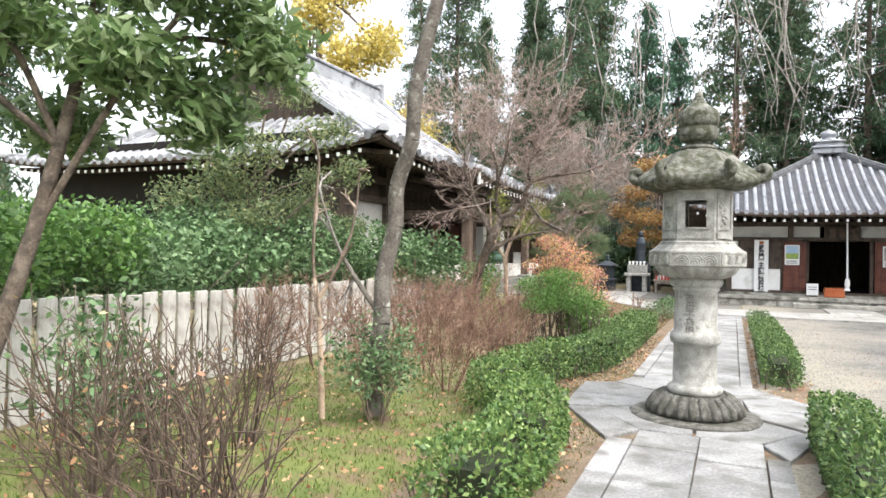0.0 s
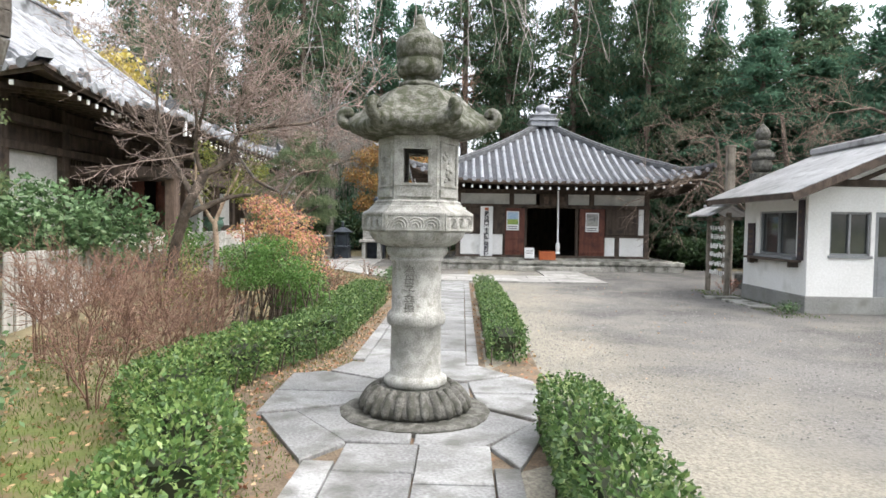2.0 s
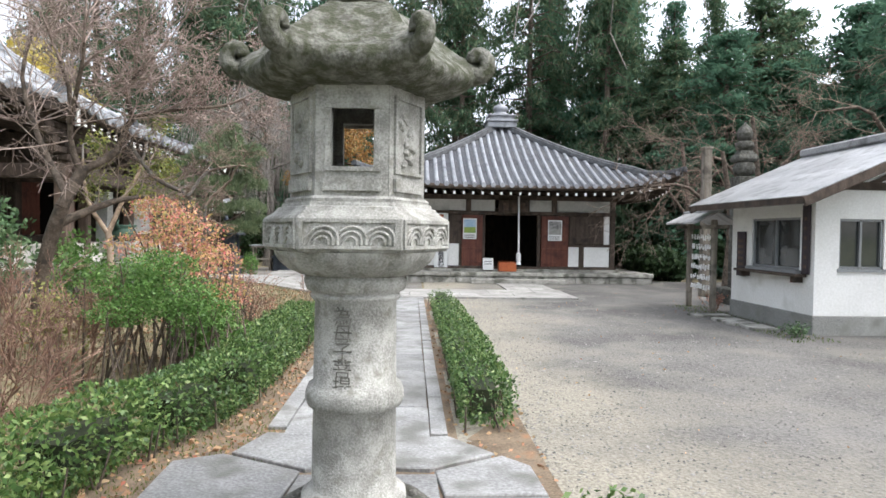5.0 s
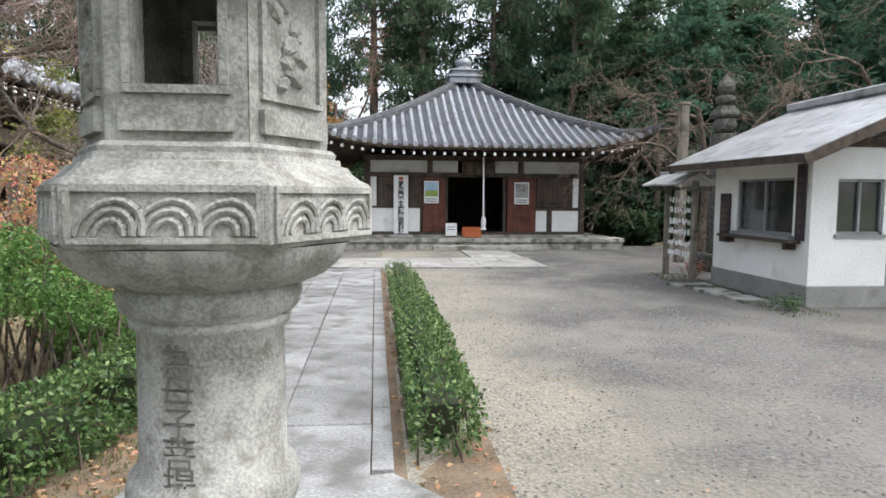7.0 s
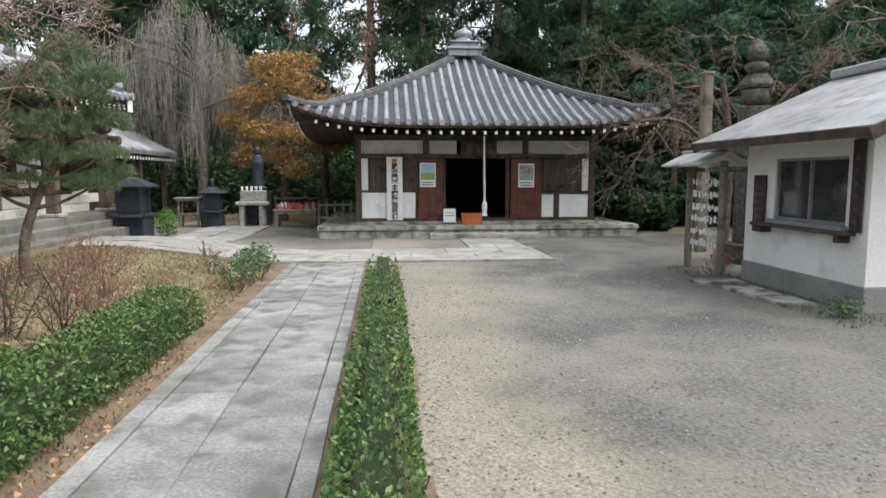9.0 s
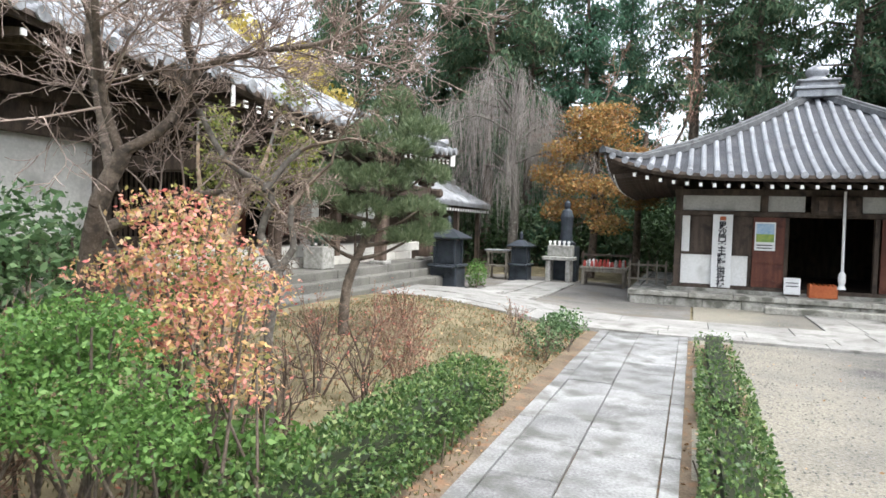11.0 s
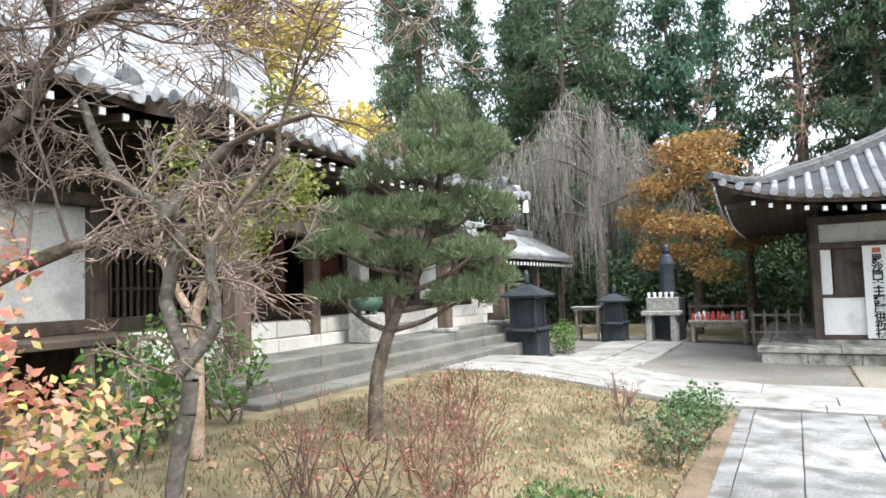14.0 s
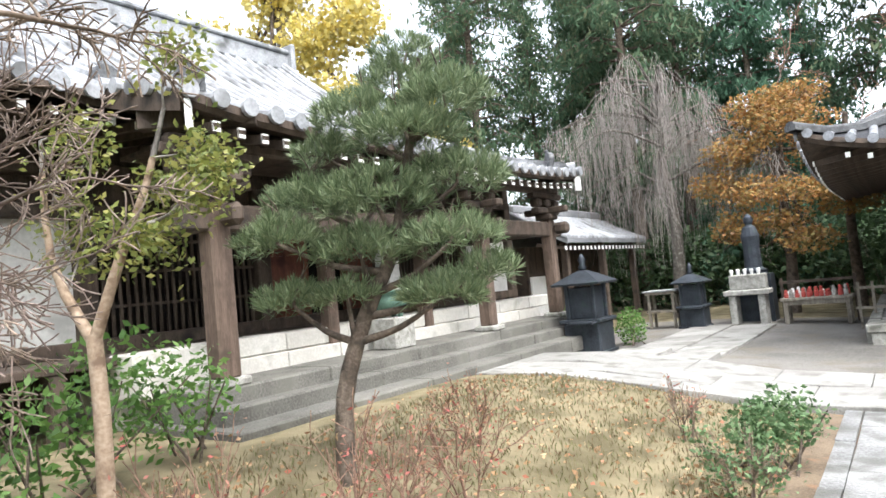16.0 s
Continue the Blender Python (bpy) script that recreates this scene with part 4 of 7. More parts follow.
def build_paving():
    r = random.Random(11)
    path = thing("stone_path", (-0.15, 9.0, 0.0), "worn granite slab path with narrow kerb stones leading to the hall", "path", kind="structure")

    def lay(x0, x1, y0, y1, lo, hi, z=0.045, m="slab", owner=path, seed=0, name="paving_slab"):
        y = y0
        i = 0
        while y < y1 - 0.05:
            d = min(r.uniform(lo, hi), y1 - y)
            if y1 - (y + d) < lo * 0.5:
                d = y1 - y
            bm = slab_mesh(x1 - x0, d, 0.1, seed + i)
            cx, cy = (x0 + x1) / 2, y + d / 2
            bmesh.ops.translate(bm, verts=bm.verts, vec=(cx, cy, z + gz(cx, cy) + r.uniform(-0.006, 0.006)))
            part(name, bm, M[m], owner)
            y += d
            i += 1
    # beyond the lantern
    lay(-0.88, -0.72, 9.0, 19.55, 0.9, 1.5, seed=10, name="kerb_stone")
    lay(-0.72, -0.205, 8.75, 19.55, 0.6, 1.0, seed=40)
    lay(-0.205, 0.445, 8.65, 19.55, 0.6, 1.0, seed=70)
    lay(0.445, 0.585, 8.8, 19.55, 1.0, 1.7, seed=100, name="kerb_stone")
    # before the lantern
    lay(-0.66, -0.44, -4, 5.75, 1.0, 1.6, seed=130, name="kerb_stone")
    lay(-0.44, 0.09, -4, 6.1, 0.7, 1.1, seed=160)
    lay(0.09, 0.6, -4, 6.1, 0.6, 1.0, seed=190)
    lay(0.6, 0.78, -4, 5.7, 0.9, 1.4, seed=220, name="kerb_stone")
    # the widened place round the lantern
    quads = [[(-0.68, 5.75), (-0.44, 6.12), (-0.98, 6.85), (-1.25, 6.75)], [(-1.0, 6.88), (-0.46, 6.16), (0.02, 6.13), (0.02, 6.6), (-0.5, 7.1)], [(0.05, 6.13), (0.56, 6.13), (0.98, 6.7), (0.5, 7.1), (0.05, 6.6)],
             [(0.6, 6.1), (0.78, 5.7), (1.1, 6.65), (1.02, 6.78)], [(-1.3, 6.8), (-1.02, 6.92), (-0.55, 7.15), (-0.5, 7.5), (-1.34, 7.5)], [(-1.34, 7.54), (-0.5, 7.54), (-0.45, 8.0), (-1.05, 8.35), (-1.36, 8.2)],
             [(0.55, 7.12), (1.0, 6.8), (1.12, 7.0), (1.14, 7.55), (0.5, 7.55)], [(0.5, 7.6), (1.14, 7.6), (1.12, 8.1), (0.95, 8.3), (0.45, 8.0)], [(-1.0, 8.38), (-0.42, 8.04), (-0.22, 8.1), (-0.22, 8.72), (-0.85, 8.85)],
             [(-0.19, 8.1), (0.42, 8.04), (0.9, 8.34), (0.58, 8.75), (-0.19, 8.62)], [(-0.5, 7.12), (0.48, 7.12), (0.46, 7.95), (-0.45, 7.95)], [(-0.48, 7.08), (0.02, 6.63), (0.05, 6.63), (0.48, 7.08)]]
    for q in quads:
        bm = bmesh.new()
        cx, cy = sum(p[0] for p in q) / len(q), sum(p[1] for p in q) / len(q)
        prism(bm, q, -0.05, 0.044 + r.uniform(-0.005, 0.005), 0.008)
        part("paving_slab", bm, M["slab"], path)
    cross = thing("stone_pavement", (-1.0, 20.5, 0.0), "broad pale stone pavement strip crossing before the halls", "pavement", kind="structure")
    for k, (y0, y1) in enumerate(((19.6, 20.05), (20.05, 20.75), (20.75, 21.75))):
        x = -7.4
        while x < 4.4:
            w = min(r.uniform(0.9, 1.7), 4.45 - x)
            bm = slab_mesh(w, y1 - y0, 0.12, int(x * 10) + k * 300)
            cx = x + w / 2
            for v in bm.verts:
                v.co.x += cx
                v.co.y += (y0 + y1) / 2
                v.co.z += 0.06 + gz(v.co.x, 20.5)
            part("paving_slab", bm, M["pave"], cross)
            x += w
    for x0, x1, y0, y1 in ((3.0, 3.7, 21.8, 24.4), (3.7, 4.4, 21.8, 24.4), (-4.6, -3.7, 21.8, 28.2), (-3.7, -2.8, 21.8, 28.2)):
        y = y0
        while y < y1 - 0.05:
            d = min(r.uniform(1.0, 1.6), y1 - y)
            bm = slab_mesh(x1 - x0, d, 0.1, int(x0 * 7 + y * 10))
            cx, cy = (x0 + x1) / 2, y + d / 2
            bmesh.ops.translate(bm, verts=bm.verts, vec=(cx, cy, 0.045 + gz(cx, cy)))
            part("paving_slab", bm, M["pave"], cross)
            y += d


# ---- large hall with porch ----
def ridge_end(x, y, z, r, owner, turn=0.0):
    """A heavy end tile of a ridge: round face, shoulders and a raised horn, facing east."""
    bm = bmesh.new()
    bmesh.ops.create_cone(bm, cap_ends=True, segments=16, radius1=r, radius2=r * 0.92, depth=r * 0.7, matrix=Matrix.Translation((x, y, z)) @ Matrix.Rotation(radians(turn), 4, 'Z') @ Matrix.Rotation(math.pi / 2, 4, 'Y'))
    box(bm, (x - r * 0.2, y, z - r * 0.7), (r * 0.6, r * 2.3, r * 0.8), turn, r * 0.12)
    box(bm, (x - r * 0.3, y, z + r * 1.05), (r * 0.45, r * 0.5, r * 0.6), turn, r * 0.1, 0, 0, -18)
    part("ridge_end_tile", bm, M["tile_dark"], owner, "dark ornamental ridge end tile")


def build_large_hall():
    hall = thing("main_hall", (-8.0, 20.0, 0.4), "large dark timber temple hall with silver tiled hip-and-gable roof and porch", "temple")
    zb = 1.25
    X0, X1, Y0, Y1, ZE, H, G, SAG = -20.6, -7.0, 12.8, 27.3, 4.05, 4.15, 3.3, 0.42
    roof, D = hip_roof(hall, X0, X1, Y0, Y1, ZE, H, 0.3, 0.34, 0.085, M["tile_pale"], M["tile_pan_pale"], "SE", 1.6, 0.30, None, "SE", True, G, SAG)
    xr, ya, yb = (X0 + X1) / 2, Y0 + G, Y1 - G
    bm = bmesh.new()
    box(bm, (xr, (ya + yb) / 2, ZE + H + 0.12), (0.42, yb - ya + 0.5, 0.5), bevel=0.05)
    box(bm, (xr, (ya + yb) / 2, ZE + H + 0.42), (0.56, yb - ya + 0.6, 0.12), bevel=0.03)
    for y in (ya - 0.2, yb + 0.2):
        box(bm, (xr, y, ZE + H + 0.2), (0.8, 0.16, 0.9), bevel=0.05)
    part("ridge", bm, M["tile_pale"], roof, "heavy tiled main ridge")
    for y in (ya, yb):
        # gable triangle between the hip and the ridge, then the ridge that runs down beside it
        bm = bmesh.new()
        zg = roof_height(5, G, 20, D, ZE, H, 0, SAG)
        vs = [bm.verts.new((x, y + (0.25 if y == ya else -0.25), z)) for x, z in ((X0 + G, zg), (X1 - G, zg), (xr, ZE + H))]
        bm.faces.new(vs)
        part("gable_wall", bm, M["wood_dark"], roof, "dark timber gable")
        bm = bmesh.new()
        rows = []
        for k in range(12):
            d = 1.25 + (D - 1.25) * k / 11
            z = roof_height(5, d, 20, D, ZE, H, 0, SAG)
            rows.append([(X1 - d, y + 0.15 * a, z + 0.28 * b) for a, b in ((1, 0), (1, 0.6), (0.7, 0.66), (0.6, 0.9), (0, 1), (-0.6, 0.9), (-0.7, 0.66), (-1, 0.6), (-1, 0))])
        vs = rows_mesh(bm, rows)
        bm.faces.new(vs[0])
        part("descending_ridge", bm, M["tile_pale"], roof, "tiled ridge running down the roof")
        ridge_end(X1 - 1.22, y, roof_height(5, 1.25, 20, D, ZE, H, 0, SAG) + 0.2, 0.19, roof)
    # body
    # solid block, the darkness inside the hall is put into its colour
    part("wall", span((-20.3, 13.8, 0.3), (-9.6, 26.6, 4.75)), M["dark"], hall, "near-black block painting the hall's inner shade behind the open front")
    part("side_wall", span((-9.6, 13.8, 0.3), (-8.72, 15.9, 4.75)), M["wood_dark"], hall)
    part("side_wall", span((-9.6, 24.4, 0.3), (-8.72, 26.6, 4.75)), M["wood_dark"], hall)
    for y0, y1 in ((13.8, 15.75), (24.5, 26.6)):
        part("plaster_panel", span((-8.72, y0, 1.42), (-8.62, y1, 3.0)), M["plaster_grey"], hall, "grey white plaster wall panel")
    for y in (13.9, 15.85, 18.6, 21.4, 24.3, 26.5):
        part("post", span((-8.74, y - 0.13, 0.4), (-8.48, y + 0.13, 4.6), 0.02), M["wood_dark"], hall)
    for z in (1.36, 3.06, 3.6, 4.25):
        part("beam", span((-8.7, 13.8, z - 0.09), (-8.46, 26.6, z + 0.09), 0.01), M["wood_dark"], hall)
    part("hanging_wall", span((-8.68, 15.98, 3.15), (-8.6, 24.2, 4.7)), M["wood_dark"], hall)
    for y in np.arange(16.1, 18.45, 0.11):
        part("lattice_bar", span((-8.66, y - 0.018, 1.45), (-8.62, y + 0.018, 2.97)), M["wood_dark"], hall)
    for z in (1.85, 2.3, 2.7):
        part("lattice_rail", span((-8.67, 16.0, z - 0.02), (-8.61, 18.47, z + 0.02)), M["wood_dark"], hall)
    for y0, y1 in ((18.75, 19.6), (20.4, 21.25)):
        d = part("door", span((-8.64, y0, 1.45), (-8.58, y1, 2.97), 0.006), M["wood_red"], hall, "red-brown panelled door")
        for z in (1.5, 1.95, 2.45, 2.88):
            part("door_rail", span((-8.58, y0 + 0.02, z), (-8.555, y1 - 0.02, z + 0.07)), M["wood_red"], d)
    for y in np.arange(21.6, 24.15, 0.11):
        part("lattice_bar", span((-8.66, y - 0.018, 1.45), (-8.62, y + 0.018, 2.97)), M["wood_dark"], hall)
    part("veranda", span((-9.6, 13.8, 1.18), (-7.25, 25.0, zb + 0.02), 0.01), M["wood_dark"], hall)
    for y in (13.95, 14.9):
        part("veranda_post", boxed((-7.35, y, 0.75), (0.16, 0.16, 0.86), 0, 0.015), M["wood_dark"], hall)
    # pale foundation in blocks
    base = part("foundation", span((-9.4, 15.6, 0.3), (-7.45, 24.9, 0.9)), M["white_stone"], hall, "pale cut stone foundation")
    r = random.Random(8)
    for z0, z1, x in ((0.80, 1.05, -6.86), (1.06, 1.29, -6.94)):
        y = 15.5
        while y < 24.6:
            w = r.uniform(0.9, 1.6)
            part("stone_block", span((x - 0.5, y + 0.006, z0), (x, y + w - 0.006, z1 + r.uniform(-0.006, 0.006)), 0.014), M["white_stone"], base)
            y += w
    # porch: posts, brackets, beams
    for x, y, w, z1 in ((-6.2, 16.1, 0.26, 2.86), (-6.2, 21.46, 0.24, 2.86), (-6.2, 24.1, 0.24, 2.86)):
        p = part("porch_post", boxed((x, y, (0.94 + z1) / 2), (w, w, z1 - 0.94), 0, 0.028), M["wood_brown"], hall, "square weathered porch post")
        part("post_base", boxed((x, y, 0.905), (0.40, 0.40, 0.09), 0, 0.02), M["granite"], p)
        for dz, sx, sy, sz in ((0.06, 0.36, 0.36, 0.12), (0.19, 0.20, 0.95, 0.13), (0.19, 0.95, 0.18, 0.13), (0.50, 0.18, 1.25, 0.12)):
            part("bracket", boxed((x, y, z1 + dz), (sx, sy, sz), 0, 0.025), M["wood_dark"], p)
        for dy in (-0.4, 0, 0.4):
            part("bearing_block", boxed((x, y + dy, z1 + 0.35), (0.2, 0.2, 0.16), 0, 0.03), M["wood_dark"], p)
        part("tie_beam", boxed((-7.4, y, 2.68), (2.3, 0.17, 0.26), 0, 0.03), M["wood_dark"], p)
        part("beam_nose", boxed((-6.2 + 0.32, y, 2.66), (0.34, 0.15, 0.24), 0, 0.06), M["wood_dark"], p, "carved beam end")
    for y in (18.45, 20.7):
        part("veranda_post", boxed((-6.98, y, 1.75), (0.2, 0.2, 1.9), 0, 0.02), M["wood_brown"], hall)
        part("tie_beam", boxed((-7.8, y, 2.72), (1.7, 0.15, 0.2), 0, 0.02), M["wood_dark"], hall)
    part("porch_beam", boxed((-6.2, 20.1, 2.66), (0.2, 8.9, 0.3), 0, 0.03), M["wood_dark"], hall)
    part("porch_beam", boxed((-6.2, 20.1, 3.47), (0.18, 9.0, 0.14), 0, 0.03), M["wood_dark"], hall)
    porch = part("porch_roof", boxed((-7.3, 20.1, 3.66), (1.4, 8.0, 0.05)), M["wood_dark"], hall, "projecting tiled porch roof with upswept corners")
    YA, YB, YM = 15.44, 24.76, 20.1

    def P(y, d, dz=0.0):
        lift = 0.17 * abs((y - YM) / 4.66) ** 4
        return (-5.65 - d, y, 3.64 + 0.30 * d + 0.03 * d * d + lift * max(0, 1 - d / 2.0) + dz)
    ys = np.linspace(YA, YB, 33)
    bm = bmesh.new()
    rows_mesh(bm, [[P(y, d, 0.02) for y in ys] for d in np.linspace(0, 3.2, 7)])
    part("roof_face", bm, M["tile_pan_pale"], porch, smooth=True)
    bm = bmesh.new()
    rows_mesh(bm, [[P(y, 0, 0.03) for y in ys], [P(y, 0, -0.06) for y in ys], [P(y, 0.06, -0.12) for y in ys], [P(y, 1.2, -0.14) for y in ys], [P(y, 2.2, -0.14) for y in ys]])
    for y in (YA, YB):
        rows_mesh(bm, [[P(y, d, 0.03) for d in np.linspace(0, 2.2, 5)], [P(y, d, -0.2) for d in np.linspace(0, 2.2, 5)]])
    part("eave", bm, M["wood_dark"], porch, "dark timber eave boards")
    n = 26
    for i in range(n + 1):
        y = YA + 0.08 + (YB - YA - 0.16) * i / n
        bm = bmesh.new()
        rows_mesh(bm, [[(P(y, d)[0], y + 0.085 * math.cos(t), P(y, d)[2] + 0.03 + 0.09 * math.sin(t)) for t in [math.pi * h / 5 for h in range(6)]] for d in np.linspace(-0.04, 3.1, 6)])
        x, yy, z = P(y, -0.05, 0.05)
        bmesh.ops.create_cone(bm, cap_ends=True, segments=12, radius1=0.1, radius2=0.1, depth=0.05, matrix=Matrix.Translation((x, yy, z)) @ Matrix.Rotation(math.pi / 2, 4, 'Y'))
        part("roof_rib", bm, [M["tile_pale"]], porch)
    for sgn, y in ((-1, YA), (1, YB)):
        for k in range(5):   # round tiles along the side edge
            x, yy, z = P(y, 0.2 + 0.3 * k, 0.05)
            bm = bmesh.new()
            bmesh.ops.create_cone(bm, cap_ends=True, segments=12, radius1=0.09, radius2=0.09, depth=0.3, matrix=Matrix.Translation((x, y - sgn * 0.1, z)) @ Matrix.Rotation(math.pi / 2, 4, 'X'))
            part("edge_tile", bm, M["tile_pale"], porch)
        bm = bmesh.new()   # hip ridge at the corner
        rows = []
        for k in range(7):
            u = 0.25 + 1.5 * k / 6
            x, yy, z = P(y - sgn * u, u)
            q = 0.11 * 0.7071
            rows.append([(x + q * a, yy + sgn * q * a, z + 0.24 * b) for a, b in ((1, 0), (1, 0.6), (0.6, 0.9), (0, 1), (-0.6, 0.9), (-1, 0.6), (-1, 0))])
        vs = rows_mesh(bm, rows)
        bm.faces.new(vs[0])
        part("hip_ridge", bm, M["tile_pale"], porch, "tiled hip ridge")
        x, yy, z = P(y - sgn * 0.42, 0.5, 0.26)
        ridge_end(x + 0.05, yy, z, 0.16, porch, sgn * 45)
        x, yy, z = P(y - sgn * 0.1, 0.05, -0.2)
        part("hip_rafter", boxed((x - 0.4, yy - sgn * 0.4, z + 0.1), (1.2, 0.16, 0.2), -sgn * 45, 0.01), M["wood_dark"], porch)
        part("rafter_tip", boxed((x + 0.03, yy + sgn * 0.0, z - 0.02), (0.05, 0.13, 0.3), -sgn * 45, 0.004), M["white_end"], porch, "white painted corner rafter end")
    bm = bmesh.new()
    box(bm, (-0.75, 0, 0.17), (1.6, 0.085, 0.10), ry=14)
    box(bm, (0.012, 0, -0.005), (0.03, 0.085, 0.105), mi=1)
    rafter_me = mesh_of("rafter", bm, [M["wood_dark"], M["white_end"]])
    n = 30
    for i in range(1, n):
        y = YA + 0.12 + (YB - YA - 0.24) * i / n
        x, yy, z = P(y, 0.06, -0.24)
        piece("rafter", rafter_me, porch, Matrix.Translation((x, yy, z)))
    # three broad stone steps
    st = thing("stone_steps", (-5.6, 19.4, 0.3), "three broad grey stone steps before the large hall", "steps", kind="structure")
    for k, (x, z0, z1, y0, y1) in enumerate(((-5.35, 0.25, 0.52, 15.6, 23.8), (-5.75, 0.4, 0.69, 15.75, 23.9), (-6.0, 0.55, 0.86, 15.75, 24.5))):
        y = y0
        while y < y1:
            w = min(r.uniform(1.4, 2.4), y1 - y)
            part("step_stone", span((-7.2, y + 0.004, z0), (x, y + w - 0.004, z1), 0.02), M["step"], st)
            y += w + 0.001
    # things under the porch
    ob = thing("incense_bowl", (-6.45, 19.2, 0.86), "green bronze incense bowl on a square stone block", "bowl")
    gb = mat("green bronze", (0.05, 0.10, 0.075), (0.10, 0.17, 0.13), 5, 40, 0.6, 0.3, metal=0.3)
    bx, by = -6.45, 19.2
    bm = bmesh.new()
    lathe(bm, [(0.06, 1.38), (0.2, 1.41), (0.27, 1.5), (0.25, 1.6), (0.22, 1.64), (0.28, 1.68), (0.28, 1.71), (0.18, 1.69)], 20, (bx, by, 0))
    part("bowl", bm, gb, ob, "", True)
    for k in range(3):
        part("foot", boxed((bx + 0.15 * math.cos(k * 2.1), by + 0.15 * math.sin(k * 2.1), 1.37), (0.06, 0.06, 0.12)), gb, ob)
    for sg in (-1, 1):
        sgm, _ = path_segs([(bx, by + sg * 0.24, 1.64), (bx, by + sg * 0.33, 1.72), (bx, by + sg * 0.29, 1.82)], 0.025, 0.02)
        raw_mesh("handle", *tubes(sgm, 6), gb, ob, smooth=True)
    part("pedestal", boxed((bx, by, 1.09), (0.46, 0.46, 0.46), 0, 0.02), M["granite"], ob)
    pm = thing("white_pillar", (-7.4, 20.3, 1.27), "pale square pillar with a notice board beside the hall door", "pillar")
    part("shaft", boxed((-7.4, 20.3, 1.9), (0.3, 0.3, 1.26), 0, 0.015), M["plaster_grey"], pm)


def gable_hut(name, label, x0, x1, y0, y1, ze, zr, wall_z, m_tile, m_pan, ground, over=0.5, axis="x"):
    """A small tiled gable-roofed building; ridge along y."""
    h = thing(name, ((x0 + x1) / 2, (y0 + y1) / 2, ground), label, "building")
    part("plaster_panel", span((x1 - 1.5, y0 + over + 0.1, 0.6), (x1 - 1.46, y0 + over + 1.1, ze - 0.9)), M["plaster"], h, "white plaster panel")
    part("wall", span((x0 + over, y0 + over, ground), (x1 - 1.5, y1 - over, wall_z)), M["wood_dark"], h)
    xm = (x0 + x1) / 2
    roof = part("roof", span((xm - 0.16, y0, zr - 0.04), (xm + 0.16, y1, zr + 0.2), 0.04), m_tile, h, "tiled gable roof")
    for sx in (-1, 1):
        xe = x0 if sx < 0 else x1
        bm = bmesh.new()
        rows_mesh(bm, [[(xe, y, ze), (xe + (xm - xe) * 0.5, y, ze + (zr - ze) * 0.44), (xm, y, zr)] for y in np.linspace(y0, y1, 5)])
        rows_mesh(bm, [[(xe, y, ze - 0.12), (xm, y, zr - 0.15)] for y in (y0, y1)])
        rows_mesh(bm, [[(xe, y, ze), (xe, y, ze - 0.12)] for y in (y0, y1)])
        for y in (y0, y1):
            rows_mesh(bm, [[(xe, y, ze), (xm, y, zr)], [(xe, y, ze - 0.16), (xm, y, zr - 0.16)]])
        part("roof_face", bm, m_pan, roof)
        n = int((y1 - y0) / 0.27)
        for i in range(n + 1):
            y = y0 + 0.04 + (y1 - y0 - 0.08) * i / n
            bm = bmesh.new()
            rows = []
            for q in (0.0, 0.5, 1.0):
                bx, bz = xe + (xm - xe) * q, ze + (zr - ze) * (q * 0.88 if q < 1 else 1)
                rows.append([(bx, y + 0.07 * math.cos(t), bz + 0.075 * math.sin(t)) for t in [math.pi * k / 5 for k in range(6)]])
            vs = rows_mesh(bm, rows)
            bm.faces.new(vs[0])
            part("roof_rib", bm, m_tile, roof)
            piece("rafter", RAFT, roof, Matrix.Translation((xe + (0.1 if sx < 0 else -0.1), y, ze - 0.2)) @ Matrix.Rotation(0 if sx < 0 else math.pi, 4, 'Z'))
    for y in (y0 + over, (y0 + y1) / 2, y1 - over):
        part("post", boxed((x1 - 0.35, y, (ground + ze) / 2), (0.18, 0.18, ze - ground - 0.1), 0, 0.02), M["wood_dark"], h)
    return h


bm = bmesh.new()
box(bm, (0.4, 0, 0.03), (0.8, 0.07, 0.08), ry=-12)
box(bm, (-0.012, 0, -0.05), (0.025, 0.09, 0.10), mi=1)
RAFT = mesh_of("rafter", bm, [M["wood_dark"], M["white_end"]])


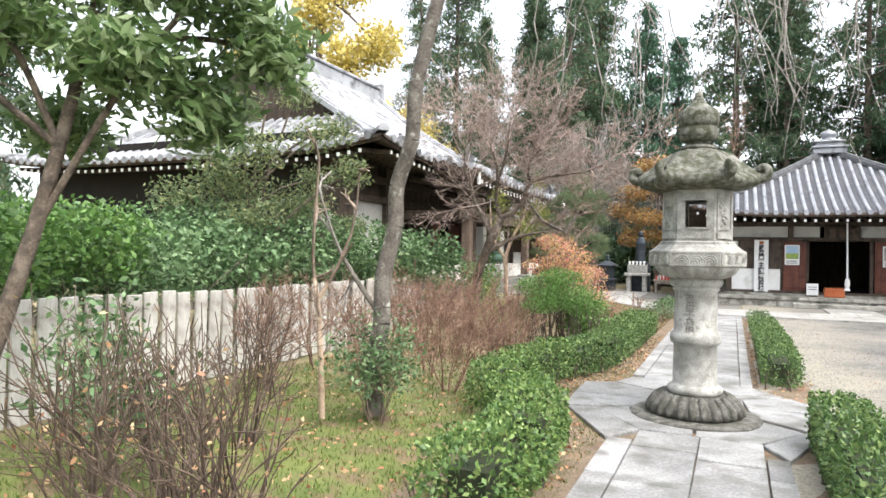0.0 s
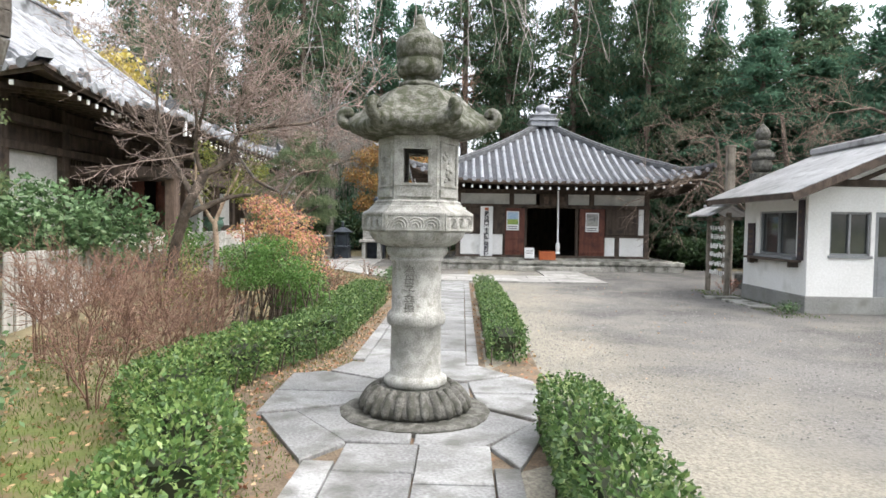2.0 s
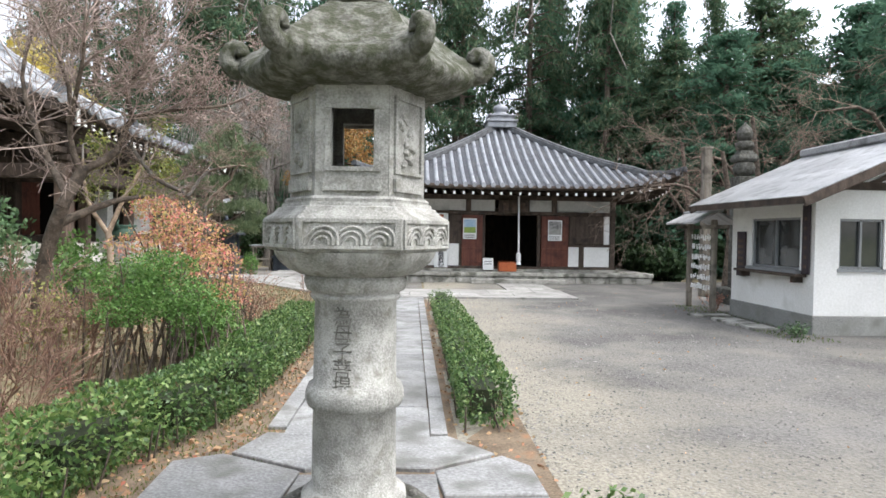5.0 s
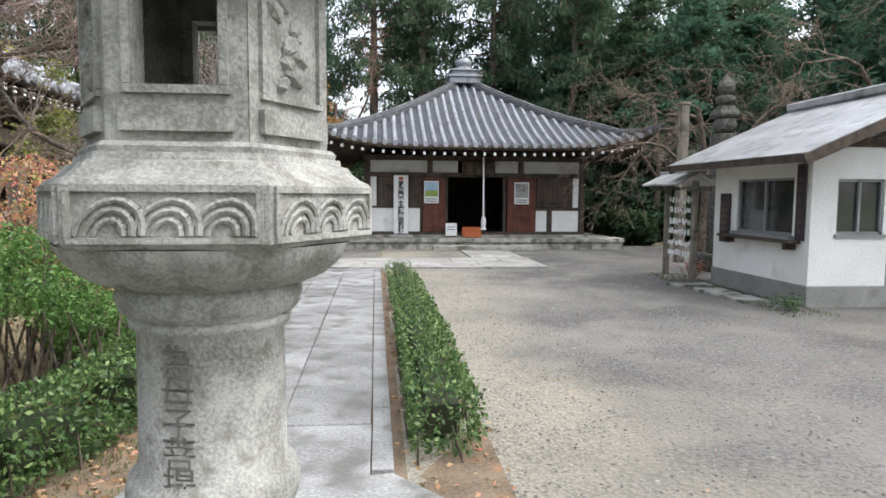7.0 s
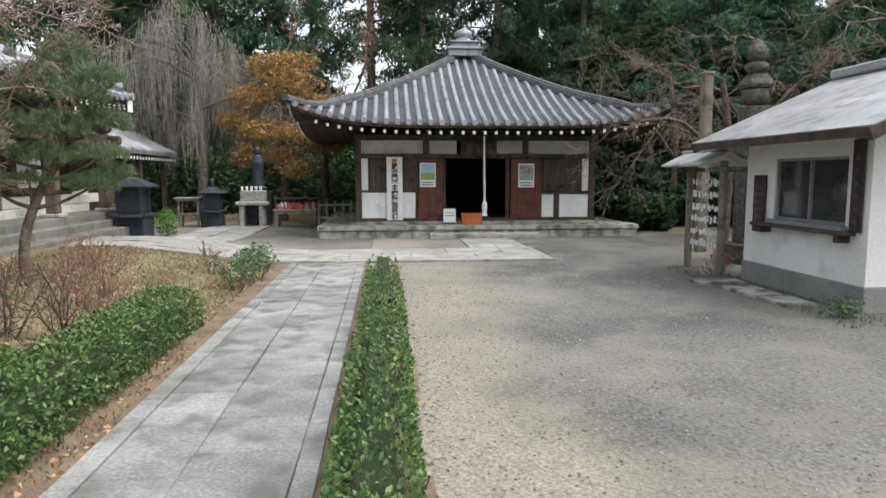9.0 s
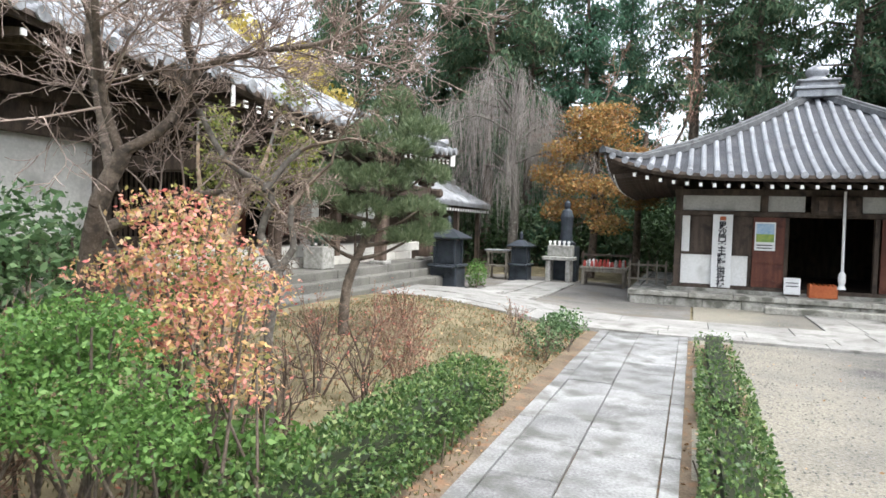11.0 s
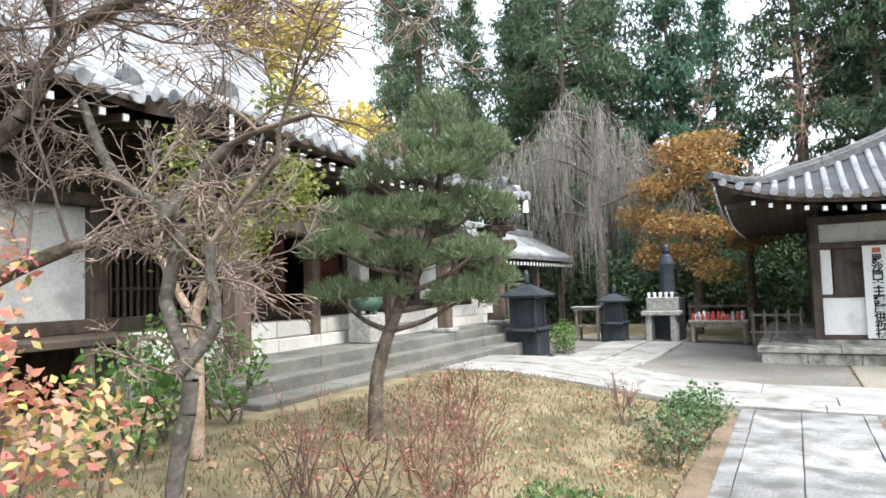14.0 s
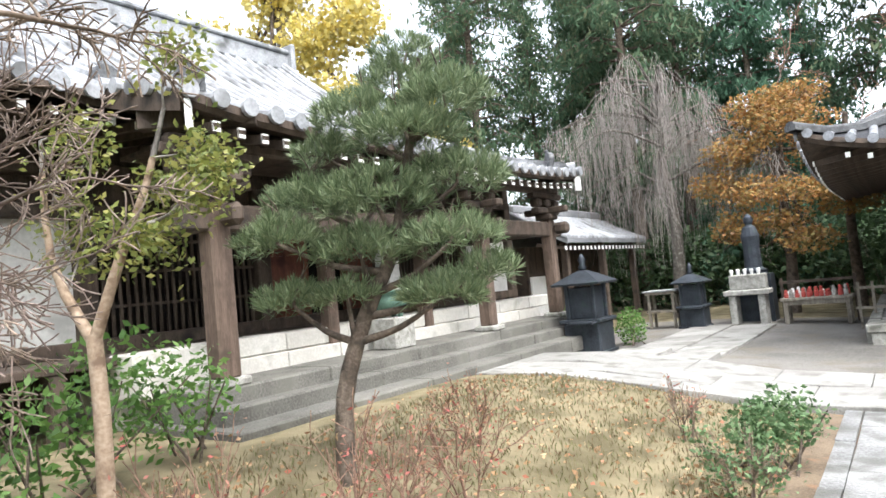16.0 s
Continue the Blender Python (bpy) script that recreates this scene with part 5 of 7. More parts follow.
# ---- white office building ----
def build_office():
    b = thing("office_building", (7.0, 14.2, 0.05), "small white plaster temple office with grey slate gable roof", "building")
    X0, X1, Y0, Y1 = 7.0, 10.8, 14.2, 17.0
    g = 0.05
    # south wall round a window and a door, west wall round a wide window
    def wall(a, c):
        part("wall", span(a, c), M["plaster"], b, "white plaster wall")
    wall((X0, Y0, 0.34), (7.42, Y0 + 0.14, 2.45)); wall((7.42, Y0, 0.34), (8.19, Y0 + 0.14, 1.13)); wall((7.42, Y0, 1.97), (8.95, Y0 + 0.14, 2.45)); wall((8.19, Y0, 0.34), (8.27, Y0 + 0.14, 1.97))
    wall((8.95, Y0, 0.34), (X1, Y0 + 0.14, 2.45))
    wall((X0, Y0 + 0.14, 0.34), (X0 + 0.14, 14.62, 2.42)); wall((X0, 14.62, 0.34), (X0 + 0.14, 16.22, 1.08)); wall((X0, 14.62, 2.0), (X0 + 0.14, 16.22, 2.42)); wall((X0, 16.22, 0.34), (X0 + 0.14, Y1, 2.42))
    wall((X1 - 0.14, Y0 + 0.14, 0.34), (X1, Y1, 2.42)); wall((X0 + 0.14, Y1 - 0.14, 0.34), (X1 - 0.14, Y1, 2.42))
    bm = bmesh.new()
    v = [bm.verts.new(p) for p in ((X0, Y0 + 0.01, 2.45), (X1, Y0 + 0.01, 2.45), (X1 - 0.1, Y0 + 0.01, 2.5), (8.9, Y0 + 0.01, 3.25), (X0 + 0.1, Y0 + 0.01, 2.5))]
    f = bm.faces.new(v)
    r = bmesh.ops.extrude_face_region(bm, geom=[f])
    bmesh.ops.translate(bm, verts=[e for e in r["geom"] if isinstance(e, bmesh.types.BMVert)], vec=(0, 0.12, 0))
    part("gable_wall", bm, M["plaster"], b)
    part("gable_beam", boxed((8.9, Y0 - 0.02, 2.52), (3.7, 0.1, 0.13), 0, 0.01), M["wood_dark"], b)
    part("gable_strut", boxed((8.9, Y0 - 0.02, 2.88), (0.12, 0.08, 0.62), 0, 0.01), M["wood_dark"], b)
    for s in (-1, 1):
        part("gable_brace", boxed((8.9 + s * 0.55, Y0 - 0.02, 2.75), (0.95, 0.07, 0.08), 0, 0.01, 0, s * 24), M["wood_dark"], b)
    part("base", span((X0 - 0.03, Y0 - 0.03, 0.0), (X1, Y1, 0.34), 0.01), M["concrete"], b, "grey concrete base")
    # windows
    def window(name, pts, along):
        (a, c, z0, z1) = pts
        w = part(name, (span((a, Y0 + 0.08, z0), (c, Y0 + 0.085, z1)) if along == "x" else span((X0 + 0.08, a, z0), (X0 + 0.085, c, z1))), M["glass"], b, "sliding glass window with metal frame")
        mid = (a + c) / 2
        for u0, u1, q0, q1 in ((a, c, z0, z0 + 0.04), (a, c, z1 - 0.04, z1), (a, a + 0.035, z0, z1), (c - 0.035, c, z0, z1), (mid - 0.02, mid + 0.02, z0, z1)):
            part("window_frame", (span((u0, Y0 + 0.03, q0), (u1, Y0 + 0.075, q1)) if along == "x" else span((X0 + 0.03, u0, q0), (X0 + 0.075, u1, q1))), M["steel"], w)
        part("window_sill", (span((a - 0.03, Y0 - 0.04, z0 - 0.05), (c + 0.03, Y0 + 0.05, z0)) if along == "x" else span((X0 - 0.10, a - 0.05, z0 - 0.06), (X0 + 0.05, c + 0.05, z0))), M["steel"], w)
    window("window", (7.42, 8.19, 1.13, 1.97), "x")
    window("window", (14.62, 16.22, 1.08, 2.0), "y")
    sh = part("counter_shelf", span((X0 - 0.22, 14.4, 0.97), (X0, 16.5, 1.02), 0.008), M["wood_dark"], b, "dark timber counter shelf under the window")
    for y in (14.55, 16.3):
        part("shelf_bracket", span((X0 - 0.18, y - 0.04, 0.87), (X0, y + 0.04, 0.97)), M["wood_dark"], sh)
    d = part("door", span((8.27, Y0 + 0.04, 0.12), (8.95, Y0 + 0.08, 1.97)), M["steel"], b, "grey metal door with glazed upper half")
    part("door_pane", span((8.36, Y0 + 0.03, 1.12), (8.86, Y0 + 0.04, 1.88)), M["glass"], d)
    part("door_panel", span((8.36, Y0 + 0.03, 0.22), (8.86, Y0 + 0.04, 1.02)), M["steel"], d)
    part("handle", span((8.84, Y0 + 0.0, 1.0), (8.88, Y0 + 0.03, 1.08)), M["dark"], d)
    for y0, y1, z0, z1 in ((14.30, 14.50, 1.02, 2.2), (16.4, 16.72, 0.85, 1.75)):
        s = thing("sign_board", (X0 - 0.03, (y0 + y1) / 2, z0), "dark vertical timber sign board on the white wall", "sign", "office sign boards")
        part("board", span((X0 - 0.045, y0, z0), (X0 - 0.012, y1, z1), 0.004), M["dark_board"], s)
        for k in range(6):
            part("mark", span((X0 - 0.049, y0 + 0.06, z0 + 0.1 + k * (z1 - z0 - 0.2) / 6), (X0 - 0.0455, y1 - 0.06, z0 + 0.16 + k * (z1 - z0 - 0.2) / 6)), M["wood_brown"], s)
    # roof: overlapping slates in courses
    roof = part("roof", span((8.72, 13.35, 3.4), (9.08, 17.55, 3.56), 0.03), M["slate"], b, "slate roof with capped ridge")
    for s in (-1, 1):
        xe = 8.9 + s * 2.6
        bm = bmesh.new()
        for q0, q1 in ((0.0, 1.0),):
            rows_mesh(bm, [[(xe, y, 2.28), (8.9, y, 3.42)] for y in (13.4, 17.5)])
            rows_mesh(bm, [[(xe, y, 2.17), (8.9, y, 3.3)] for y in (13.4, 17.5)])
            rows_mesh(bm, [[(xe, y, 2.28), (xe, y, 2.17)] for y in (13.4, 17.5)])
            for y in (13.4, 17.5):
                rows_mesh(bm, [[(xe, y, 2.28), (8.9, y, 3.42)], [(xe, y, 2.13), (8.9, y, 3.27)]])
        part("roof_deck", bm, M["wood_dark"], roof)
        for k in range(9):
            q = k / 9
            x = xe + (8.9 - xe) * (q + 0.06)
            z = 2.28 + 1.14 * (q + 0.06)
            part("slate_course", boxed((x, 15.45, z + 0.018), (0.36, 4.2, 0.016), 0, 0, 0, s * 24.6), M["slate"], roof)
    for y in (13.38, 17.5):
        for s in (-1, 1):
            part("barge_board", boxed((8.9 + s * 1.3, y, 2.78), (2.88, 0.05, 0.16), 0, 0.008, 0, s * 23.7), M["wood_dark"], roof)


def build_notice_rack():
    r = thing("fortune_rack", (6.8, 17.9, 0.0), "roofed timber rack with white paper fortunes tied in rows", "rack")
    for y in (17.3, 18.5):
        part("post", boxed((6.75, y, 1.0), (0.11, 0.11, 2.0), 0, 0.015), M["wood_grey"], r)
    for s in (-1, 1):
        part("roof_board", boxed((6.75 + s * 0.26, 17.9, 2.04), (0.56, 1.55, 0.04), 0, 0.008, 0, s * 26), M["slate"], r, "grey roof boards")
    part("ridge_cap", boxed((6.75, 17.9, 2.19), (0.12, 1.8, 0.05), 0, 0.01), M["slate"], r)
    for y in (17.25, 18.55):
        part("tie", boxed((6.75, y, 1.85), (0.6, 0.06, 0.08), 0, 0.01), M["wood_grey"], r)
    rng = random.Random(4)
    for k in range(6):
        z = 0.55 + k * 0.22
        part("cord", span((6.74, 17.35, z), (6.75, 18.45, z + 0.008)), M["wood_grey"], r)
        bm = bmesh.new()
        y = 17.42
        while y < 18.42:
            w = rng.uniform(0.03, 0.06)
            box(bm, (6.745 + rng.uniform(-0.01, 0.01), y, z - 0.03 + rng.uniform(-0.02, 0.02)), (0.02, w, rng.uniform(0.07, 0.13)), rx=rng.uniform(-25, 25))
            y += w + rng.uniform(0.02, 0.09)
        tagged(part("paper_strip", bm, M["paper"], r, "knotted white paper strips"), kind="stuff")


def build_pagoda():
    p = thing("stone_stupa", (8.3, 19.1, 0.0), "tall square granite stupa pillar with rounded rings on top", "stupa")
    c = (8.3, 19.1, 0)
    part("base", boxed((8.3, 19.1, 0.2), (0.9, 0.9, 0.4), 0, 0.03), M["granite_base"], p)
    part("pillar", boxed((8.3, 19.1, 1.75), (0.46, 0.46, 2.7), 0, 0.02), M["granite_base"], p)
    bm = bmesh.new()
    lathe(bm, [(0.12, 3.1), (0.23, 3.17), (0.26, 3.3), (0.22, 3.43), (0.13, 3.46)], 20, c)
    part("ball_stone", bm, M["granite_base"], p, "", True)
    bm = bmesh.new()
    lathe(bm, [(0.31, 3.46), (0.35, 3.52), (0.32, 3.58), (0.17, 3.74)], 4, c, 45)
    part("roof_stone", bm, M["granite_base"], p)
    bm = bmesh.new()
    lathe(bm, [(0.14, 3.74), (0.22, 3.82), (0.21, 3.92), (0.12, 3.96)], 20, c)
    part("bowl_stone", bm, M["granite_base"], p, "", True)
    bm = bmesh.new()
    lathe(bm, [(0.12, 3.96), (0.18, 4.05), (0.19, 4.15), (0.14, 4.26), (0.05, 4.36), (0.0, 4.42)], 20, c)
    part("jewel_stone", bm, M["granite_base"], p, "", True)
    q = thing("memorial_post", (8.2, 20.9, 0.0), "tall square weathered wooden memorial post", "post")
    part("shaft", boxed((8.2, 20.9, 2.0), (0.22, 0.22, 4.0), 0, 0.02), M["wood_grey"], q)
    part("cap", boxed((8.2, 20.9, 4.02), (0.26, 0.26, 0.06), 0, 0.01), M["wood_grey"], q)


def build_burner(x, y, s, g):
    b = thing("incense_burner", (x, y, g), "blackened bronze roofed incense burner on a box stand", "incense burner", "incense burners")
    m = M["bronze"]
    part("stand", boxed((x, y, g + 0.32 * s), (0.72 * s, 0.72 * s, 0.58 * s), 0, 0.03), m, b)
    part("foot", boxed((x, y, g + 0.03), (0.8 * s, 0.8 * s, 0.06), 0, 0.01), m, b)
    part("rim", boxed((x, y, g + 0.64 * s), (0.84 * s, 0.84 * s, 0.07 * s), 0, 0.015), m, b)
    part("tray", boxed((x + 0.1 * s, y - 0.5 * s, g + 0.62 * s), (0.5 * s, 0.3 * s, 0.05), 0, 0.01), m, b)
    for i in (-1, 1):
        for j in (-1, 1):
            part("column", boxed((x + i * 0.27 * s, y + j * 0.27 * s, g + 1.0 * s), (0.07 * s, 0.07 * s, 0.66 * s), 0, 0.008), m, b)
    part("screen", boxed((x, y, g + 0.98 * s), (0.5 * s, 0.5 * s, 0.6 * s), 0, 0.01), m, b)
    bm = bmesh.new()
    lathe(bm, [(0.66 * s, 1.32 * s), (0.7 * s, 1.36 * s), (0.5 * s, 1.44 * s), (0.26 * s, 1.54 * s), (0.1 * s, 1.6 * s)], 4, (x, y, g), 45)
    part("roof", bm, m, b)
    bm = bmesh.new()
    lathe(bm, [(0.05 * s, 1.58 * s), (0.09 * s, 1.66 * s), (0.05 * s, 1.72 * s), (0.08 * s, 1.8 * s), (0.02 * s, 1.92 * s)], 12, (x, y, g))
    part("finial", bm, m, b, "", True)


def build_altars():
    a = thing("stone_altar", (-3.4, 28.8, 0.0), "small grey stone altar with offering cups", "altar")
    for i in (-0.32, 0.32):
        part("leg", boxed((-3.4 + i, 28.7, 0.4), (0.16, 0.5, 0.8), 0, 0.02), M["granite"], a)
    part("slab", boxed((-3.4, 28.7, 0.86), (1.0, 0.62, 0.12), 0, 0.02), M["granite"], a)
    part("block", boxed((-3.4, 28.9, 1.1), (0.8, 0.4, 0.36), 0, 0.02), M["granite"], a)
    for k in range(5):
        bm = bmesh.new()
        lathe(bm, [(0.03, 0), (0.045, 0.1), (0.04, 0.14)], 8, (-3.7 + k * 0.15, 28.6, 1.28))
        part("cup", bm, M["paper"], a)
    s = bmesh.new()
    lathe(s, [(0.30, 1.25), (0.32, 1.35), (0.21, 1.42), (0.19, 1.9), (0.22, 2.2), (0.16, 2.42), (0.08, 2.48), (0.11, 2.57), (0.10, 2.68), (0.03, 2.76)], 14, (-3.35, 29.5, 0))
    box(s, (-3.35, 29.5, 0.62), (0.8, 0.8, 1.26))
    for v in s.verts:
        v.co.y = 29.5 + (v.co.y - 29.5) * 0.75
    st = part("statue", s, M["bronze"], None, smooth=False)
    tagged(st, "dark bronze standing statue on a plinth behind the altar", "statue")
    t = thing("offering_table", (-2.0, 28.9, 0.0), "grey timber table crowded with small stone figures", "table")
    part("tabletop", boxed((-2.0, 28.9, 0.62), (1.45, 0.7, 0.07), 0, 0.012), M["wood_grey"], t)
    for i in (-0.62, 0.62):
        for j in (-0.28, 0.28):
            part("leg", boxed((-2.0 + i, 28.9 + j, 0.3), (0.09, 0.09, 0.6), 0, 0.01), M["wood_grey"], t)
    part("apron", boxed((-2.0, 28.6, 0.54), (1.3, 0.04, 0.1)), M["wood_grey"], t)
    rng = random.Random(9)
    bib = mat("red cloth", (0.40, 0.06, 0.05), (0.5, 0.12, 0.1), 5, 30, 0.8, 0.1)
    for i in range(11):
        for j in range(2):
            x, y, h = -2.6 + i * 0.12 + rng.uniform(-0.02, 0.02), 28.75 + j * 0.22, rng.uniform(0.15, 0.24)
            f = bmesh.new()
            lathe(f, [(0.045, 0), (0.05, h * 0.5), (0.03, h * 0.62), (0.04, h * 0.78), (0.025, h)], 8, (x, y, 0.655))
            o = part("stone_figure", f, bib if rng.random() < 0.25 else M["granite"] if rng.random() < 0.5 else M["paper"], None)
            tagged(o, "tiny weathered stone figure standing on the offering table", "figurine", "figures on the table")
    part("back_rail", boxed((-2.0, 29.3, 1.0), (1.6, 0.05, 0.06)), M["wood_dark"], t)
    for x in (-2.75, -1.25):
        part("back_post", boxed((x, 29.3, 0.55), (0.06, 0.06, 1.1)), M["wood_dark"], t)
    w = thing("votive_stand", (-5.3, 28.3, 0.05), "small grey timber stand with open roofed case", "stand")
    for i in (-0.3, 0.3):
        for j in (-0.2, 0.2):
            part("leg", boxed((-5.3 + i, 28.3 + j, 0.5), (0.06, 0.06, 1.0)), M["wood_grey"], w)
    for z in (0.55, 1.0):
        part("shelf", boxed((-5.3, 28.3, z), (0.74, 0.52, 0.05)), M["wood_grey"], w)
    part("case_roof", boxed((-5.3, 28.3, 1.06), (0.84, 0.6, 0.04), 0, 0.01), M["steel"], w)
    f = thing("low_fence", (-0.6, 27.3, 0.05), "low dark timber fence beside the podium", "fence")
    for k in range(5):
        part("post", boxed((-1.1 + k * 0.25, 27.4, 0.5), (0.05, 0.05, 0.95)), M["wood_grey"], f)
    for z in (0.45, 0.85):
        part("rail", boxed((-0.6, 27.4, z), (1.15, 0.04, 0.05)), M["wood_grey"], f)


def build_fence():
    f = thing("garden_fence", (-5.3, 7.0, 0.1), "grey vertical board garden fence with dark gaps", "fence")
    r = random.Random(2)
    me = []
    for k in range(4):
        bm = bmesh.new()
        box(bm, (0, 0, 0.54), (0.035, 0.185, 1.08 + 0.02 * (k - 1.5)), bevel=0.008)
        me.append(mesh_of("board", bm, M["fence"]))
    y = 1.2
    while y < 12.5:
        piece("board", me[r.randrange(4)], f, pose(-5.25 - 0.02 * y + r.uniform(-0.008, 0.008), y, 0.08, r.uniform(-1.2, 1.2), r.uniform(-1.5, 1.5), 1.5))
        y += 0.235
    for z in (0.3, 0.9):
        part("rail", boxed((-5.25 - 0.14 - 0.05, 6.85, z + 0.08), (0.05, 11.6, 0.09), 1.15), M["wood_grey"], f)


M["dark_board"] = mat("dark purple-brown board", (0.03, 0.022, 0.028), (0.06, 0.045, 0.05), 3, 30, 0.6, 0.2, stretch=(5, 5, 0.6))
M["fence"] = mat("weathered concrete boards", (0.36, 0.35, 0.32), (0.52, 0.51, 0.47), 2.0, 30, 0.9, 0.4, (0.24, 0.22, 0.19), 0.42, stretch=(3, 3, 0.6), piece=0.12)


# ---- hedges and shrubs ----
def hedge(line, width, height, n, size, m, core, label, seed, ragged=0.05, sparse_end=0.0):
    rng = np.random.default_rng(seed)
    P = [np.array(p, float) for p in line]
    at = P[len(P) // 2]
    h = thing("hedge", (at[0], at[1], gz(*at)), label, "hedge")
    # lengths along the hedge line
    L = [np.linalg.norm(b - a) for a, b in zip(P, P[1:])]
    tot = sum(L)
    t = rng.uniform(0, tot, n)
    pts = np.zeros((n, 2))
    nor = np.zeros((n, 2))
    acc = 0
    for a, b, l in zip(P, P[1:], L):
        k = (t >= acc) & (t <= acc + l)
        u = ((t[k] - acc) / l)[:, None]
        pts[k] = a + (b - a) * u
        d = (b - a) / l
        nor[k] = (-d[1], d[0])
        acc += l
    # leaves on the shell of a rounded box section
    ang = rng.uniform(0, 2 * math.pi, n)
    ca, sa = np.cos(ang), np.sin(ang)
    q = 1 / np.maximum(np.abs(ca), np.abs(sa)) ** 0.75
    dep = 1 - np.abs(rng.normal(0, 0.14, n))
    tip = (t < 0.14) | (t > tot - 0.14)
    dep[tip] = rng.uniform(0, 1, tip.sum()) ** 0.5
    px = ca * q * dep * width / 2
    pz = height * 0.52 + sa * q * dep * height * 0.48
    bump = np.array([noise.noise((a * 2.2, b * 2.2, s * 2.0)) for a, b, s in zip(pts[:, 0], pts[:, 1], pz)])
    px *= 1 + bump * ragged * 3
    pz += bump * ragged * height * 1.6
    fade = np.clip((tot - t) / max(sparse_end, 0.01), 0, 1) if sparse_end else np.ones(n)
    keep = rng.uniform(size=n) < (0.10 + 0.90 * fade ** 1.5)
    pz = pz * (0.7 + 0.3 * fade)
    c = np.stack([pts[:, 0] + nor[:, 0] * px, pts[:, 1] + nor[:, 1] * px, pz], axis=1)[keep]
    c[:, 2] = np.maximum(c[:, 2], 0.06) + np.array([gz(a, b) for a, b in c[:, :2]])
    out = np.stack([nor[:, 0] * ca, nor[:, 1] * ca, sa], axis=1)[keep]
    v, f = leaf_arrays(c, size, rng, 0.35, 0.52, out)
    raw_mesh("foliage", v, f, m, h)
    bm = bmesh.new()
    # plain boxes in near-black green, painting the shade behind the leaves
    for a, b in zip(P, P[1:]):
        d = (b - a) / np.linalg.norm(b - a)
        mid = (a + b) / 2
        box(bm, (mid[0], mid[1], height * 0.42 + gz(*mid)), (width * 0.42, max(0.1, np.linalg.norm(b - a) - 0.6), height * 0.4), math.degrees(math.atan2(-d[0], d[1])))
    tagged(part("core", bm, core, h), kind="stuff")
    segs = []
    for i in range(int(tot * 9)):
        k = rng.integers(0, len(c))
        x, y = c[k][:2]
        g = gz(x, y)
        segs.append((np.array((x * 0.98 + 0.02 * at[0], y, g)), np.array((x + rng.normal() * 0.05, y + rng.normal() * 0.05, g + height * 0.5)), 0.009, 0.006))
    tagged(raw_mesh("stem", *tubes(segs, 4), M["bark"], h), kind="stuff")
    return h


def shrub(at, height, width, label, m_leaf=None, n=0, size=0.05, seed=1, stems=7, levels=2, twig="twig_brown", kids=4, name="shrub", leaf_low=0.45, group="", droop=0.12, thick=0.012):
    rng = np.random.default_rng(seed)
    x, y = at[:2]
    g = gz(x, y) - 0.03
    s = thing(name, (x, y, g), label, "shrub", group)
    segs, tips = [], []
    for i in range(stems):
        a = rng.uniform(0, 2 * math.pi)
        lean = rng.uniform(0.15, 0.9) * width / max(height, 0.1)
        sg, tp = grow(rng, (x + 0.06 * math.cos(a), y + 0.06 * math.sin(a), g), (math.cos(a) * lean, math.sin(a) * lean, 1.0), height * rng.uniform(0.45, 0.62), thick * rng.uniform(0.7, 1.2), levels, 0.55, kids, 0.6, droop, 0.22, 4, 0.0028)
        segs += sg
        tips += tp
    wood_parts(s, segs, 0.02, M["bark"], M[twig])
    if m_leaf and n:
        pool = np.array(tips + [q[1] for q in segs if q[1][2] > g + height * leaf_low])
        c = pool[rng.integers(0, len(pool), n)] + rng.normal(0, size * 1.1, (n, 3))
        raw_mesh("foliage", *leaf_arrays(c, size, rng, 0.3, 0.5), m_leaf, s)
    return s


def clump(owner, name, centres, radii, n, size, m, rng, slim=0.5, flat=0.2, shell=0.35):
    """Leaves filling several uneven ellipsoids, thicker near the skin."""
    cs, rs = np.array(centres, float), np.array(radii, float)
    w = rs.prod(axis=1) ** 0.66
    k = rng.choice(len(cs), n, p=w / w.sum())
    d = rng.normal(size=(n, 3))
    d /= np.linalg.norm(d, axis=1, keepdims=True)
    r = 1 - np.abs(rng.normal(0, shell, n))
    wob = np.array([noise.noise(Vector(v) * 2.3 + Vector((i * 3.1, 0, 0))) for v, i in zip(d, k)])
    c = cs[k] + d * rs[k] * (r * (1 + 0.35 * wob))[:, None]
    return raw_mesh(name, *leaf_arrays(c, size, rng, flat, slim), m, owner)


def bank(at, boxes, n, size, m, label, seed, name="evergreen_shrub"):
    rng = np.random.default_rng(seed)
    s = thing(name, at, label, "shrub")
    segs = []
    for c, r in boxes:
        for i in range(5):
            segs.append((np.array((c[0] + rng.normal() * 0.15, c[1] + rng.normal() * 0.15, gz(c[0], c[1]))), np.array((c[0] + rng.normal() * r[0] * 0.5, c[1] + rng.normal() * r[1] * 0.5, c[2] + r[2] * 0.2)), 0.014, 0.006))
    tagged(raw_mesh("stem", *tubes(segs, 5), M["bark"], s), kind="stuff")
    clump(s, "foliage", [b[0] for b in boxes], [b[1] for b in boxes], n, size, m, rng)
    return s


